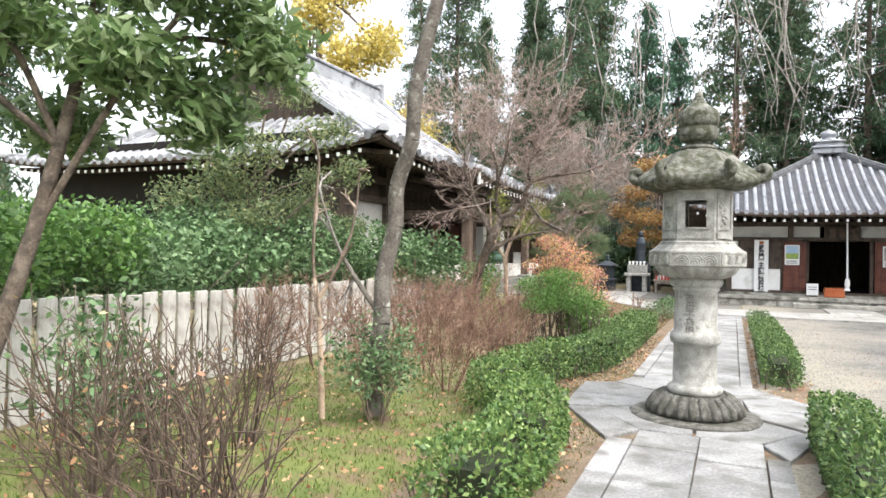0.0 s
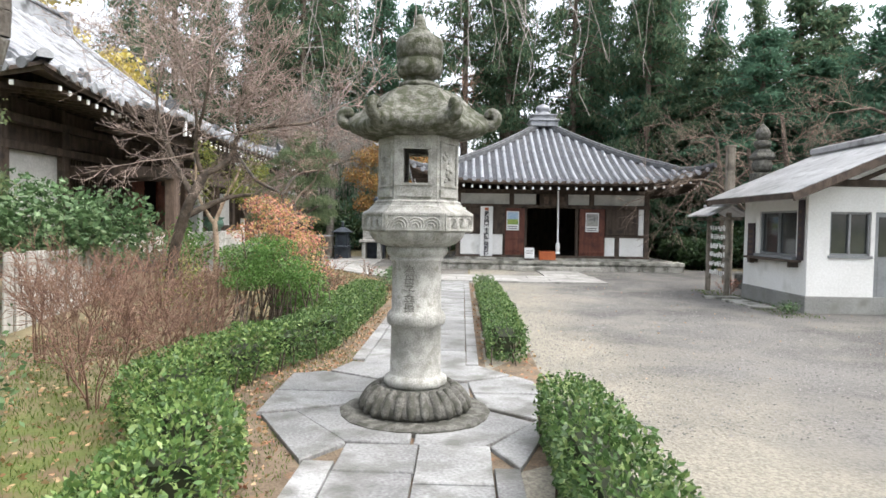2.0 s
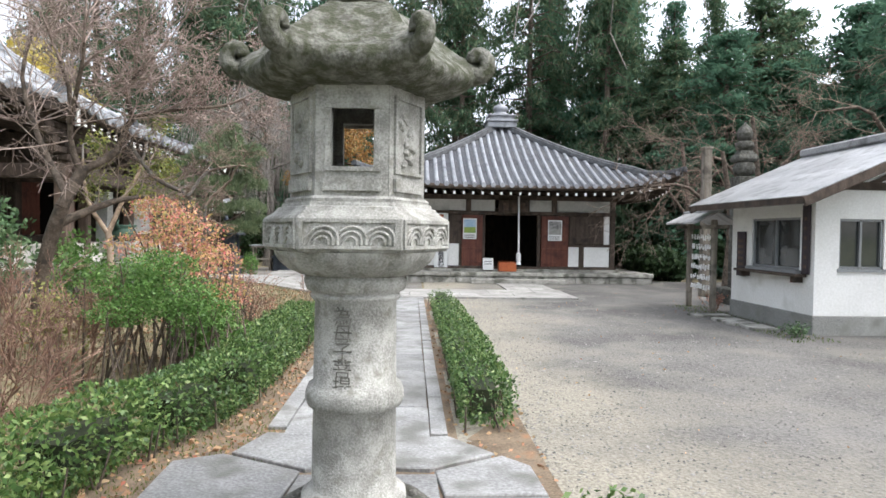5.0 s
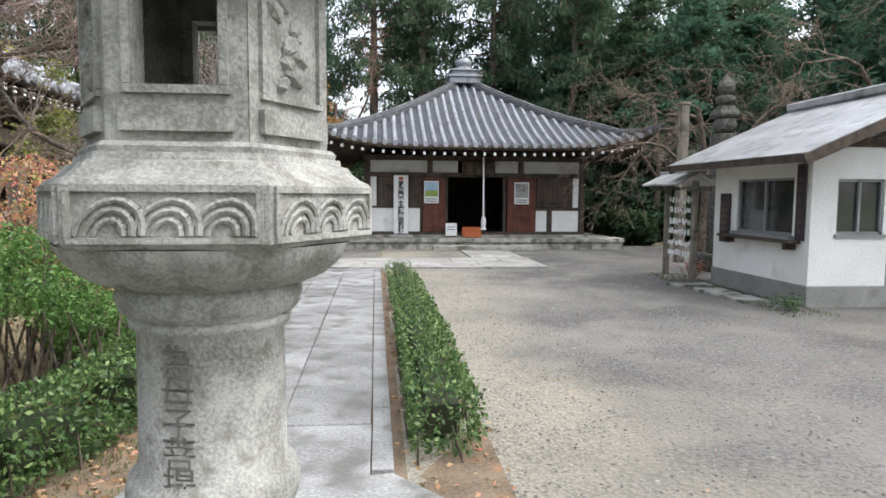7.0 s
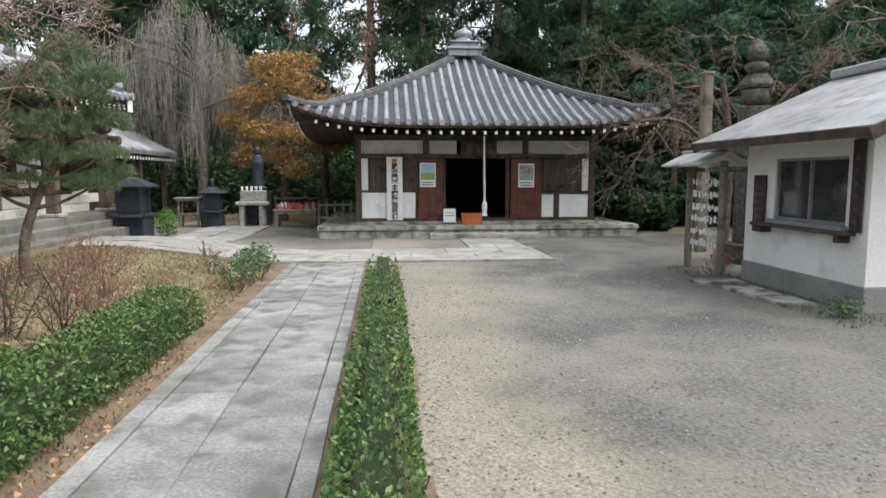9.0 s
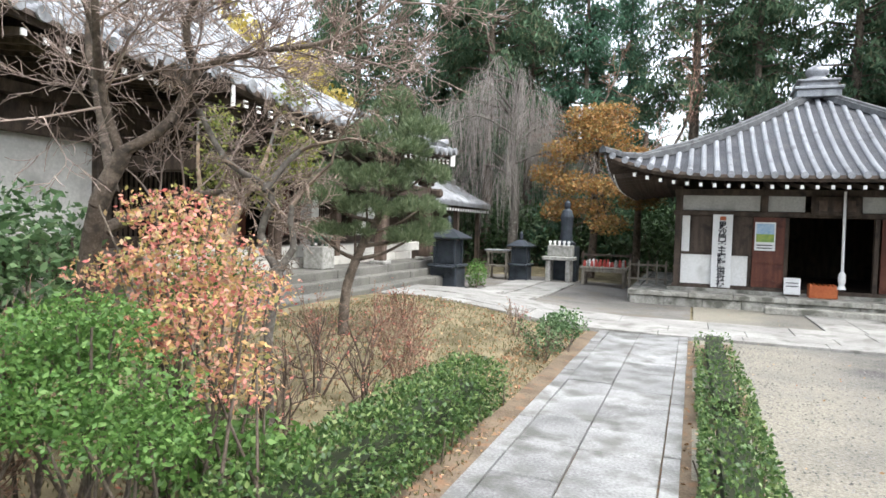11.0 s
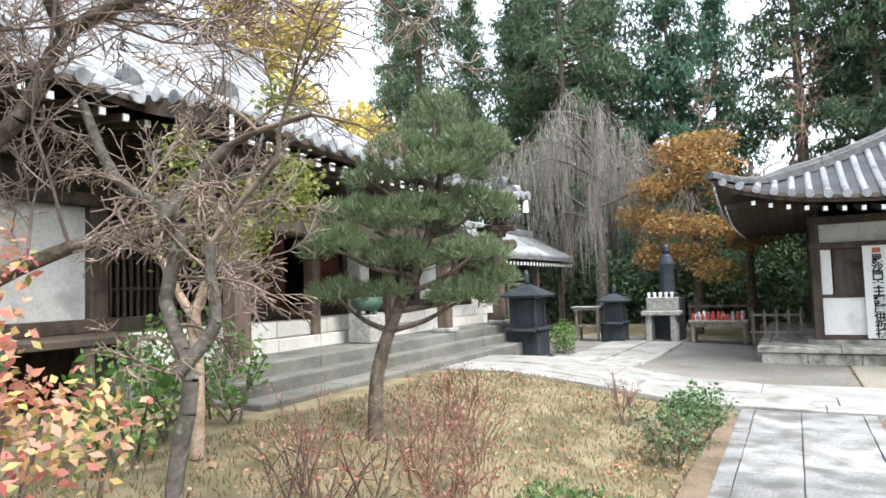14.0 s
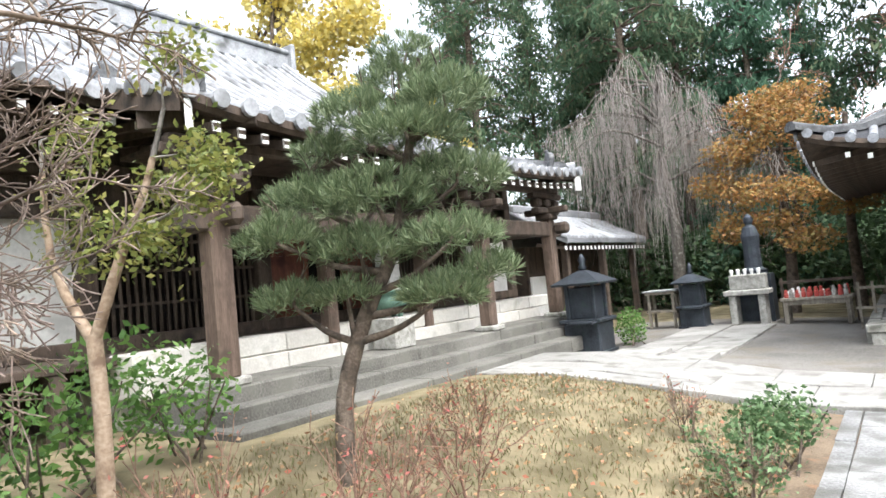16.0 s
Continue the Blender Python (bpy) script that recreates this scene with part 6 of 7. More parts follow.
# ---- trees ----
def conifer(height, base_r, crown_low, crown_r, n, seed, m, label, lean=0.0):
    """A cedar with drooping whorls of foliage and gaps, at the origin."""
    rng = np.random.default_rng(seed)
    t = thing("cedar_tree", (0, 0, 0), label, "tree", "cedars behind the temple")
    segs, pts = path_segs([(0, 0, -0.3), (lean * 0.3, 0, height * 0.4), (lean, 0.1, height * 0.99)], base_r, 0.04)
    centres = []
    z = height * crown_low
    while z < height * 0.985:
        q = (z / height - crown_low) / (1 - crown_low)
        R = crown_r * (1 - q) ** 0.8 * rng.uniform(0.55, 1.2) + 0.25
        for k in range(rng.integers(3, 6)):
            a = rng.uniform(0, 2 * math.pi)
            tip = np.array((R * math.cos(a), R * math.sin(a), z - 0.16 * R + rng.uniform(-0.2, 0.2)))
            root = np.array((lean * z / height, 0, z + 0.05))
            mid = (root + tip) / 2 + np.array((0, 0, 0.18 * R))
            segs += [(root, mid, 0.05, 0.035), (mid, tip, 0.035, 0.012)]
            for u in np.linspace(0.3, 1.0, max(3, int(R * 3))):
                p = root * (1 - u) ** 2 + 2 * mid * u * (1 - u) + tip * u * u
                centres.append(p)
        z += rng.uniform(0.3, 0.55)
    raw_mesh("trunk", *tubes(segs, 5), M["bark"], t)
    c = np.array(centres)
    k = rng.integers(0, len(c), n)
    p = c[k] + rng.normal(0, 1, (n, 3)) * np.array((0.21, 0.21, 0.17)) - np.array((0, 0, 0.12))
    raw_mesh("crown", *leaf_arrays(p, 0.34, rng, 0.42, 0.27, (0, 0, -1)), m, t)
    return t


def bare_tree(name, base, limbs, label, bark, twig, seed, levels=3, length=1.0, limb_r=(0.1, 0.035), kids=5, spread=0.75, thin=0.004, lift=0.05, leaves=None, shrink=0.6, every=2, twig_r=0.02, per=1):
    """A tree given by the lines of its trunk and main limbs, with twigs grown from them."""
    rng = np.random.default_rng(seed)
    t = thing(name, base, label, "tree")
    segs, tips = [], []
    for line, r0, r1, tw in limbs:
        sg, pts = path_segs(line, r0, r1, rng)
        segs += sg
        if not tw:
            continue
        for i in [h for h in range(len(pts) // 3, len(pts), every) for _ in range(per)]:
            d = np.array(pts[min(i + 1, len(pts) - 1)]) - np.array(pts[max(i - 1, 0)])
            d = d / (np.linalg.norm(d) + 1e-6) + rng.normal(size=3) * 0.7
            s2, tp = grow(rng, pts[i], d, length * tw * rng.uniform(0.6, 1.1), max(thin * 2, twig_r), levels, spread, kids, shrink, lift, 0.25, 4, thin)
            segs += s2
            tips += tp
    wood_parts(t, segs, 0.022, bark, twig, 8)
    if leaves:
        m, n, size, jitter = leaves
        c = np.array(tips)[rng.integers(0, len(tips), n)] + rng.normal(0, jitter, (n, 3))
        raw_mesh("foliage", *leaf_arrays(c, size, rng, 0.2, 0.55), m, t)
    return t


def weeping(name, base, height, reach, n, label, bark, twig, seed, hang=(0.8, 3.0)):
    rng = np.random.default_rng(seed)
    t = thing(name, base, label, "tree")
    x, y, g = base
    segs, pts = path_segs([(x, y, g), (x + 0.15, y, g + height * 0.35), (x - 0.1, y + 0.1, g + height * 0.62), (x + 0.2, y, g + height * 0.9)], 0.22, 0.05)
    drops = []
    for i in range(26):
        a = rng.uniform(0, 2 * math.pi)
        z0 = g + height * rng.uniform(0.42, 0.9)
        R = reach * rng.uniform(0.45, 1.0)
        p0 = np.array((x, y, z0))
        p1 = p0 + np.array((math.cos(a) * R * 0.5, math.sin(a) * R * 0.5, height * rng.uniform(0.04, 0.13)))
        p2 = p0 + np.array((math.cos(a) * R, math.sin(a) * R, -height * rng.uniform(-0.02, 0.08)))
        sg, pp = path_segs([p0, p1, p2], 0.05, 0.012)
        segs += sg
        drops += pp[2:]
    for i in range(n):
        p = np.array(drops[rng.integers(0, len(drops))]) + rng.normal(0, 0.12, 3)
        L = rng.uniform(*hang)
        d = np.array((rng.normal() * 0.25, rng.normal() * 0.25, -0.3))
        for k in range(4):
            d = d * 0.7 + np.array((rng.normal() * 0.08, rng.normal() * 0.08, -0.5))
            d /= np.linalg.norm(d)
            q = p + d * L / 4
            if q[2] < g + 1.1:
                break
            segs.append((p, q, 0.007 - 0.001 * k, 0.006 - 0.001 * k))
            p = q
    wood_parts(t, segs, 0.012, bark, twig, 6)
    return t


def leafy_tree(name, base, top, centres, radii, n, size, m, label, bark, seed, trunk_r=0.2, slim=0.6, flat=0.3, shell=0.4, limbs=True):
    rng = np.random.default_rng(seed)
    t = thing(name, base, label, "tree")
    segs, pts = path_segs([base, ((base[0] + top[0]) / 2 + 0.1, (base[1] + top[1]) / 2, (base[2] + top[2]) / 2), top], trunk_r, trunk_r * 0.4)
    for c in centres:
        p = pts[rng.integers(len(pts) // 2, len(pts))]
        sg, _ = path_segs([p, (np.array(p) + np.array(c)) / 2 + np.array((0, 0, 0.15)), c], trunk_r * 0.35, 0.02)
        segs += sg
    wood_parts(t, segs, 0.012, bark, bark, 7)
    clump(t, "crown", centres, radii, n, size, m, rng, slim, flat, shell)
    return t


def pine_tree(x, y):
    g = gz(x, y) - 0.03
    rng = np.random.default_rng(77)
    t = thing("pine_tree", (x, y, g), "cloud-pruned garden pine with leaning dark trunk and needle pads", "tree")
    segs, pts = path_segs([(x, y, g), (x + 0.02, y + 0.03, g + 0.6), (x + 0.16, y + 0.16, g + 1.15), (x + 0.36, y + 0.3, g + 1.6), (x + 0.42, y + 0.38, g + 1.95), (x + 0.52, y + 0.42, g + 2.4), (x + 0.62, y + 0.5, g + 3.0)], 0.072, 0.025)
    ux, uy = 0.81, 0.58
    pads = [(0.68, 3.02, 0.26, 0.2), (0.62, 2.82, 0.34, 0.26), (0.32, 2.55, 0.34, 0.22), (0.95, 2.58, 0.36, 0.24), (0.66, 2.36, 0.40, 0.2), (0.02, 2.36, 0.26, 0.18), (-0.1, 2.0, 0.40, 0.22), (0.4, 1.95, 0.42, 0.24), (0.98, 2.05, 0.40, 0.22),
            (-0.32, 1.72, 0.32, 0.18), (0.25, 1.6, 0.34, 0.18), (0.9, 1.62, 0.36, 0.18), (-0.3, 1.28, 0.30, 0.17), (0.8, 1.24, 0.34, 0.15), (1.1, 1.38, 0.26, 0.15), (0.12, 1.3, 0.24, 0.13)]
    cs, rs = [], []
    for i, (u, z, r, h) in enumerate(pads):
        w = rng.uniform(-0.25, 0.25)
        c = np.array((x + ux * u - uy * w, y + uy * u + ux * w, g + z))
        cs.append(c)
        rs.append((r * 0.95, r * 0.95, h * 0.92))
        p = min(pts, key=lambda q: abs(q[2] - (c[2] - 0.25)))
        sg, _ = path_segs([p, (np.array(p) + c) / 2 + np.array((0, 0, -0.05)), c], 0.032, 0.012)
        segs += sg
        s2, _ = grow(rng, c, (0, 0, 1), r * 0.7, 0.012, 1, 0.9, 5, 0.7, 0.0, 0.3, 3, 0.004)
        segs += s2
    wood_parts(t, segs, 0.011, M["bark"], M["bark"], 8)
    cs, rs = np.array(cs), np.array(rs)
    wgt = rs[:, 0] ** 2
    nt, per = 2300, 17
    k = rng.choice(len(cs), nt, p=wgt / wgt.sum())
    d = rng.normal(size=(nt, 3))
    d[:, 2] = np.abs(d[:, 2]) * 1.1 - 0.35
    d /= np.linalg.norm(d, axis=1, keepdims=True)
    tuft = cs[k] + d * rs[k] * (1 - np.abs(rng.normal(0, 0.25, nt)))[:, None]
    ray = np.repeat(d * 0.5 + np.array((0, 0, 0.8)), per, axis=0) + rng.normal(0, 0.55, (nt * per, 3))
    ray /= np.linalg.norm(ray, axis=1, keepdims=True)
    c = np.repeat(tuft, per, axis=0) + ray * 0.05
    raw_mesh("needle_crown", *leaf_arrays(c, 0.105, rng, 0.97, 0.075, ray), M["pine"], t)


def litter(at, n, w, h, m, size, label, name, seed, blades=False, tall=0.05, avoid=None):
    rng = np.random.default_rng(seed)
    x0, x1, y0, y1 = at
    c = np.stack([rng.uniform(x0, x1, n), rng.uniform(y0, y1, n), np.zeros(n)], axis=1)
    if avoid:
        c = c[[not avoid(a, b) for a, b in c[:, :2]]]
    c[:, 2] = np.array([gz(a, b) for a, b in c[:, :2]]) + (tall * 0.4 if blades else 0.02)
    v, f = leaf_arrays(c, size, rng, 0.6 if blades else 0.75, 0.16 if blades else 0.6, (0, 0, 1) if blades else None)
    ob = raw_mesh(name, v, f, m)
    tagged(ob, label, "grass" if blades else "leaves", kind="stuff")


# ---- put the place together ----
build_small_hall()
build_lantern()
build_large_hall()
gable_hut("corridor_building", "low dark timber corridor with grey tiled roof", -10.4, -7.1, 27.0, 33.0, 2.62, 3.5, 2.55, M["tile_pale"], M["tile_pan_pale"], 0.05)
build_office()
build_notice_rack()
build_pagoda()
build_burner(-5.35, 23.7, 1.0, gz(-5.35, 23.7))
build_burner(-4.55, 28.2, 0.82, gz(-4.55, 28.2))
build_altars()
build_fence()

SMALL_BARE = ((-2.35, 11.3, 0.95), (-2.15, 11.8, 0.85), (-2.6, 13.0, 0.8), (-1.95, 12.9, 0.8))

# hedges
hedge([(-1.15, 3.3), (-1.12, 4.6), (-1.25, 5.5), (-1.75, 6.2)], 0.62, 0.50, 8400, 0.048, M["hedge"], M["shade_core"], "fresh green broad-leaved clipped hedge beside the path", 21, 0.09)
hedge([(-1.9, 6.1), (-2.0, 7.4), (-1.75, 8.6)], 0.6, 0.52, 6800, 0.046, M["hedge"], M["shade_core"], "clipped green hedge curving round the lantern", 22, 0.06)
hedge([(-1.75, 8.5), (-1.42, 9.6), (-1.38, 14.2)], 0.62, 0.50, 18500, 0.044, M["hedge_dark"], M["shade_core"], "long clipped dark green hedge along the path", 23, 0.05)
hedge([(1.18, 2.4), (1.18, 6.6)], 0.5, 0.52, 10500, 0.048, M["hedge_dark"], M["shade_core"], "glossy green clipped hedge at the yard's edge", 24, 0.07)
hedge([(0.92, 8.9), (0.95, 14.0), (0.93, 18.6)], 0.5, 0.48, 20000, 0.042, M["hedge_dark"], M["shade_core"], "narrow clipped hedge between path and gravel yard", 25, 0.06, 7.5)

# shrubs of the garden
rng = random.Random(31)
for i, (x, y, h, w) in enumerate([(-2.7, 6.9, 1.0, 0.5), (-3.3, 7.6, 1.15, 0.6), (-3.0, 8.8, 1.1, 0.6), (-3.6, 9.3, 1.2, 0.6), (-4.2, 8.4, 1.2, 0.6), (-4.3, 9.8, 1.2, 0.6), (-3.9, 10.6, 1.2, 0.6), (-4.6, 7.0, 1.25, 0.6), (-3.6, 6.3, 1.1, 0.5), (-2.4, 8.0, 0.9, 0.5), (-4.4, 5.7, 1.1, 0.5), (-2.9, 10.0, 1.0, 0.5)]):
    shrub((x, y), h, w, "bare reddish brown twiggy garden shrub", None, 0, 0.03, 100 + i, 6, 3, "twig_red", 4, group="bare garden shrubs", thick=0.013)
for i, (x, y, h) in enumerate([(-2.05, 2.35, 1.25), (-2.6, 2.2, 1.3), (-1.7, 2.0, 1.05), (-2.9, 3.0, 1.2), (-3.3, 4.1, 1.25)]):
    shrub((x, y), h, 0.4, "tall thin bare brown shrub with upright stems", M["litter"], 60, 0.035, 140 + i, 10, 2, "twig_dark", 4, group="upright bare shrubs", thick=0.014)
shrub((-2.75, 5.3), 1.0, 0.5, "small grey green evergreen shrub by the tree", M["camellia"], 1500, 0.06, 160, 8, 2, "twig_brown", leaf_low=0.3)
shrub((-3.5, 3.1), 1.2, 0.5, "loose evergreen shrub before the fence", M["camellia"], 1300, 0.07, 161, 7, 2, "twig_brown", leaf_low=0.2)
bank((-2.15, 10.1, gz(-2.15, 10.1)), [((-2.1, 10.1, 1.0), (0.58, 0.48, 0.22)), ((-2.55, 10.2, 1.12), (0.42, 0.4, 0.2)), ((-1.75, 10.05, 0.84), (0.4, 0.34, 0.16)), ((-2.2, 10.2, 1.28), (0.38, 0.34, 0.16)), ((-2.4, 9.85, 0.86), (0.36, 0.3, 0.15))], 11000, 0.036, M["bush_green"], "spreading fresh green garden bush on dark thin stems", 170, "green_bush")
shrub((-3.3, 10.4), 0.9, 0.4, "yellow green leafy shrub", M["yellow_green"], 700, 0.055, 171, 7, 2, "twig_brown", leaf_low=0.3)
bank((-7.2, 7.5, 0.1), [((-6.4, 3.5, 1.2), (0.8, 1.2, 0.7)), ((-6.6, 5.5, 1.45), (0.9, 1.3, 0.7)), ((-6.9, 7.6, 1.45), (0.9, 1.3, 0.75)), ((-6.6, 9.6, 1.6), (1.0, 1.3, 0.8)), ((-6.0, 11.0, 1.55), (1.0, 1.0, 0.75)), ((-5.4, 12.0, 1.4), (0.9, 0.9, 0.7)), ((-7.8, 5.0, 1.7), (0.9, 1.5, 0.6)), ((-7.9, 8.2, 1.8), (1.0, 1.5, 0.7))], 26000, 0.105, M["camellia"], "dense bank of dark evergreen shrubs behind the fence", 180)
bank((-6.2, 3.0, 0.1), [((-5.9, 2.3, 1.5), (0.8, 0.9, 0.6)), ((-6.0, 3.6, 1.6), (0.7, 0.9, 0.55)), ((-6.3, 4.9, 1.7), (0.7, 0.8, 0.5))], 8000, 0.09, M["bush_green"], "light green leafy shrubs behind the fence", 181)
bank((-2.2, 10.95, gz(-2.2, 10.95)), [((-2.2, 10.95, 1.62), (0.42, 0.42, 0.2)), ((-2.55, 11.2, 1.85), (0.4, 0.4, 0.18)), ((-1.9, 10.75, 1.3), (0.36, 0.36, 0.2)), ((-2.3, 10.8, 1.15), (0.36, 0.36, 0.2)), ((-2.65, 11.0, 1.45), (0.4, 0.4, 0.2)), ((-1.75, 10.8, 0.95), (0.3, 0.3, 0.2)), ((-2.1, 11.3, 1.35), (0.35, 0.35, 0.2))], 6000, 0.041, M["nandina"], "autumn shrub with pink, orange and yellow leaves", 182, "autumn_shrub")
bank((-1.95, 10.75, gz(-1.95, 10.75)), [((-1.95, 10.75, 0.5), (0.4, 0.35, 0.28)), ((-1.75, 11.1, 0.42), (0.3, 0.3, 0.22))], 1300, 0.07, M["bush_green"], "low bright green leafy plant", 183, "low_bush")
for i, (x, y, h) in enumerate([(-2.3, 14.2, 0.75), (-2.7, 14.5, 0.8), (-2.0, 13.8, 0.6), (-2.95, 13.6, 0.8), (-3.3, 16.4, 0.6), (-2.6, 15.3, 0.7)]):
    shrub((x, y), h, 0.35, "thin bare shrub with a few red leaves on the dry lawn", M["weed"], 130, 0.035, 200 + i, 7, 2, "twig_red", 4, group="thin lawn shrubs", thick=0.009)
shrub((-1.97, 17.9), 0.55, 0.3, "small bare reddish shrub at the pavement edge", M["weed"], 90, 0.035, 210, 7, 2, "twig_brown", thick=0.01)
bank((-1.15, 17.4, 0.1), [((-1.12, 17.45, 0.42), (0.33, 0.33, 0.24)), ((-1.3, 17.3, 0.36), (0.25, 0.25, 0.2))], 1500, 0.055, M["camellia"], "small round evergreen shrub by the path", 211, "small_bush")
shrub((-1.25, 16.6), 0.55, 0.28, "small grey green leafy shrub beside the path", M["camellia"], 500, 0.05, 212, 7, 2, "twig_brown", leaf_low=0.2, thick=0.01)
bank((-5.1, 14.3, 0.4), [((-5.1, 14.3, 1.1), (0.5, 0.6, 0.55)), ((-5.3, 15.0, 1.0), (0.45, 0.5, 0.5)), ((-4.9, 13.6, 0.9), (0.4, 0.5, 0.45))], 1500, 0.085, M["bush_green"], "light green leafy shrub before the hall's wall", 213)
bank((-5.0, 25.0, 0.1), [((-5.9, 24.6, 0.75), (0.4, 0.4, 0.5)), ((-5.0, 25.0, 0.5), (0.35, 0.35, 0.4))], 1800, 0.08, M["bush_green"], "green shrub beside the incense burner", 214)
for i, (x, y) in enumerate([(6.9, 17.6), (7.2, 18.2)]):
    shrub((x, y), 0.45, 0.3, "low reddish dry plant under the rack", M["weed"], 160, 0.04, 220 + i, 8, 1, "twig_red", thick=0.006)
shrub((6.6, 14.0), 0.3, 0.28, "low silvery plant at the foot of the office", M["camellia"], 300, 0.05, 225, 10, 1, "twig_grey", thick=0.006)

for i, (x, y, h) in enumerate(SMALL_BARE):
    shrub((x, y), h, 0.4, "small bare crooked tree with dark forked stems", M["weed"], 60, 0.035, 240 + i, 4, 2, "twig_dark", 4, group="small bare trees by the hedge", thick=0.02)

# trees near the walk
X, Y = -2.85, 5.45
bare_tree("weeping_cherry", (X, Y, 0.1), [([(X, Y, 0.05), (X - 0.03, Y, 0.5), (X + 0.05, Y, 0.95), (X + 0.03, Y + 0.05, 1.4), (X + 0.13, Y + 0.1, 1.9), (X + 0.14, Y + 0.1, 2.3), (X + 0.3, Y + 0.1, 2.75), (X + 0.34, Y + 0.1, 3.3), (X + 0.58, Y + 0.2, 4.4)], 0.095, 0.07, 0),
          ([(X + 0.05, Y, 1.0), (X - 0.35, Y - 0.1, 1.6), (X - 0.55, Y - 0.2, 2.2)], 0.03, 0.012, 0.3), ([(X + 0.5, Y + 0.2, 4.2), (X + 1.4, Y + 0.4, 4.7), (X + 2.6, Y + 0.6, 4.5), (X + 3.6, Y + 1.2, 4.1)], 0.06, 0.015, 0.3)],
          "lichen-spotted leaning weeping cherry trunk with hanging bare twigs", M["bark_lichen"], M["twig_grey"], 301, 2, 0.9, thin=0.005, lift=-0.3, kids=4)
rngw = np.random.default_rng(12)
segs = []
for i in range(46):
    p = np.array((-1.9 + rngw.uniform(0, 4.4), 5.6 + rngw.uniform(0, 2.6), 4.5 + rngw.uniform(-0.3, 0.4)))
    d = np.array((rngw.normal() * 0.4, rngw.normal() * 0.3, -0.4))
    for k in range(9):
        d = d * 0.75 + np.array((rngw.normal() * 0.16, rngw.normal() * 0.12, -0.28))
        d /= np.linalg.norm(d)
        q = p + d * rngw.uniform(0.10, 0.24)
        segs.append((p, q, 0.0075 - 0.0006 * k, 0.007 - 0.0006 * k))
        if k > 2 and rngw.random() < 0.5:
            e = d + rngw.normal(size=3) * 0.7
            segs.append((q, q + e / np.linalg.norm(e) * 0.22, 0.004, 0.0025))
        p = q
cherry = [o for o in scene.objects if o.name.startswith("weeping_cherry")][0]
tagged(raw_mesh("hanging_spray", *tubes(segs, 4), M["twig_grey"], cherry), kind="stuff")
# pale young stems before the bank
bare_tree("young_tree", (-3.1, 4.9, 0.1), [([(-3.1, 4.9, 0.1), (-3.15, 4.9, 1.0), (-3.3, 5.0, 1.6), (-3.25, 5.0, 2.5)], 0.03, 0.014, 0.35), ([(-3.15, 4.9, 1.2), (-2.85, 4.95, 1.8), (-2.8, 5.0, 2.4)], 0.022, 0.01, 0.3)], "young bare tree with pale orange stems", M["bark_tan"], M["twig_brown"], 303, 1, 0.6, kids=3)
# leafy evergreen hanging over the walk's start
leafy_tree("evergreen_oak", (-4.6, 2.6, 0.1), (-4.0, 3.2, 3.4), [(-4.4, 2.6, 3.3), (-3.7, 3.2, 3.0), (-3.4, 3.7, 2.7), (-4.0, 3.3, 3.8), (-3.2, 3.5, 3.6), (-4.8, 2.2, 2.9), (-3.0, 3.9, 3.2), (-4.6, 3.4, 2.6)],
           [(0.6, 0.6, 0.4), (0.55, 0.55, 0.35), (0.4, 0.4, 0.35), (0.6, 0.6, 0.4), (0.5, 0.5, 0.35), (0.5, 0.5, 0.35), (0.4, 0.4, 0.35), (0.4, 0.4, 0.3)], 9500, 0.15, M["oak"], "evergreen tree with long glossy leaves", M["bark"], 305, 0.08, 0.32, 0.2, 0.5)
leafy_tree("evergreen_tree", (-7.6, 8.6, 0.1), (-7.4, 8.8, 2.6), [(-7.4, 8.6, 2.7), (-6.9, 9.3, 2.4), (-7.8, 7.8, 2.5), (-6.8, 8.2, 2.2), (-7.2, 10.2, 2.5), (-6.4, 10.4, 2.1), (-6.8, 8.4, 3.3), (-6.2, 9.0, 3.6), (-5.7, 9.4, 3.0), (-7.3, 8.0, 3.0), (-6.6, 9.6, 2.9), (-7.4, 8.5, 4.1), (-6.7, 9.2, 4.4), (-6.1, 9.6, 3.8), (-7.1, 9.1, 4.9), (-7.9, 8.2, 3.6)], [(0.7, 0.8, 0.4), (0.6, 0.6, 0.35), (0.6, 0.7, 0.35), (0.5, 0.6, 0.3), (0.6, 0.6, 0.35), (0.5, 0.6, 0.3), (0.5, 0.5, 0.4), (0.45, 0.45, 0.35), (0.4, 0.4, 0.35), (0.5, 0.5, 0.4), (0.4, 0.5, 0.35), (0.5, 0.5, 0.35), (0.45, 0.45, 0.35), (0.4, 0.4, 0.3), (0.4, 0.4, 0.3), (0.5, 0.5, 0.35)], 11500, 0.085, M["loose_leaf"], "loose grey green evergreen before the large hall", M["bark"], 306, 0.06, 0.4, 0.2, 0.5)
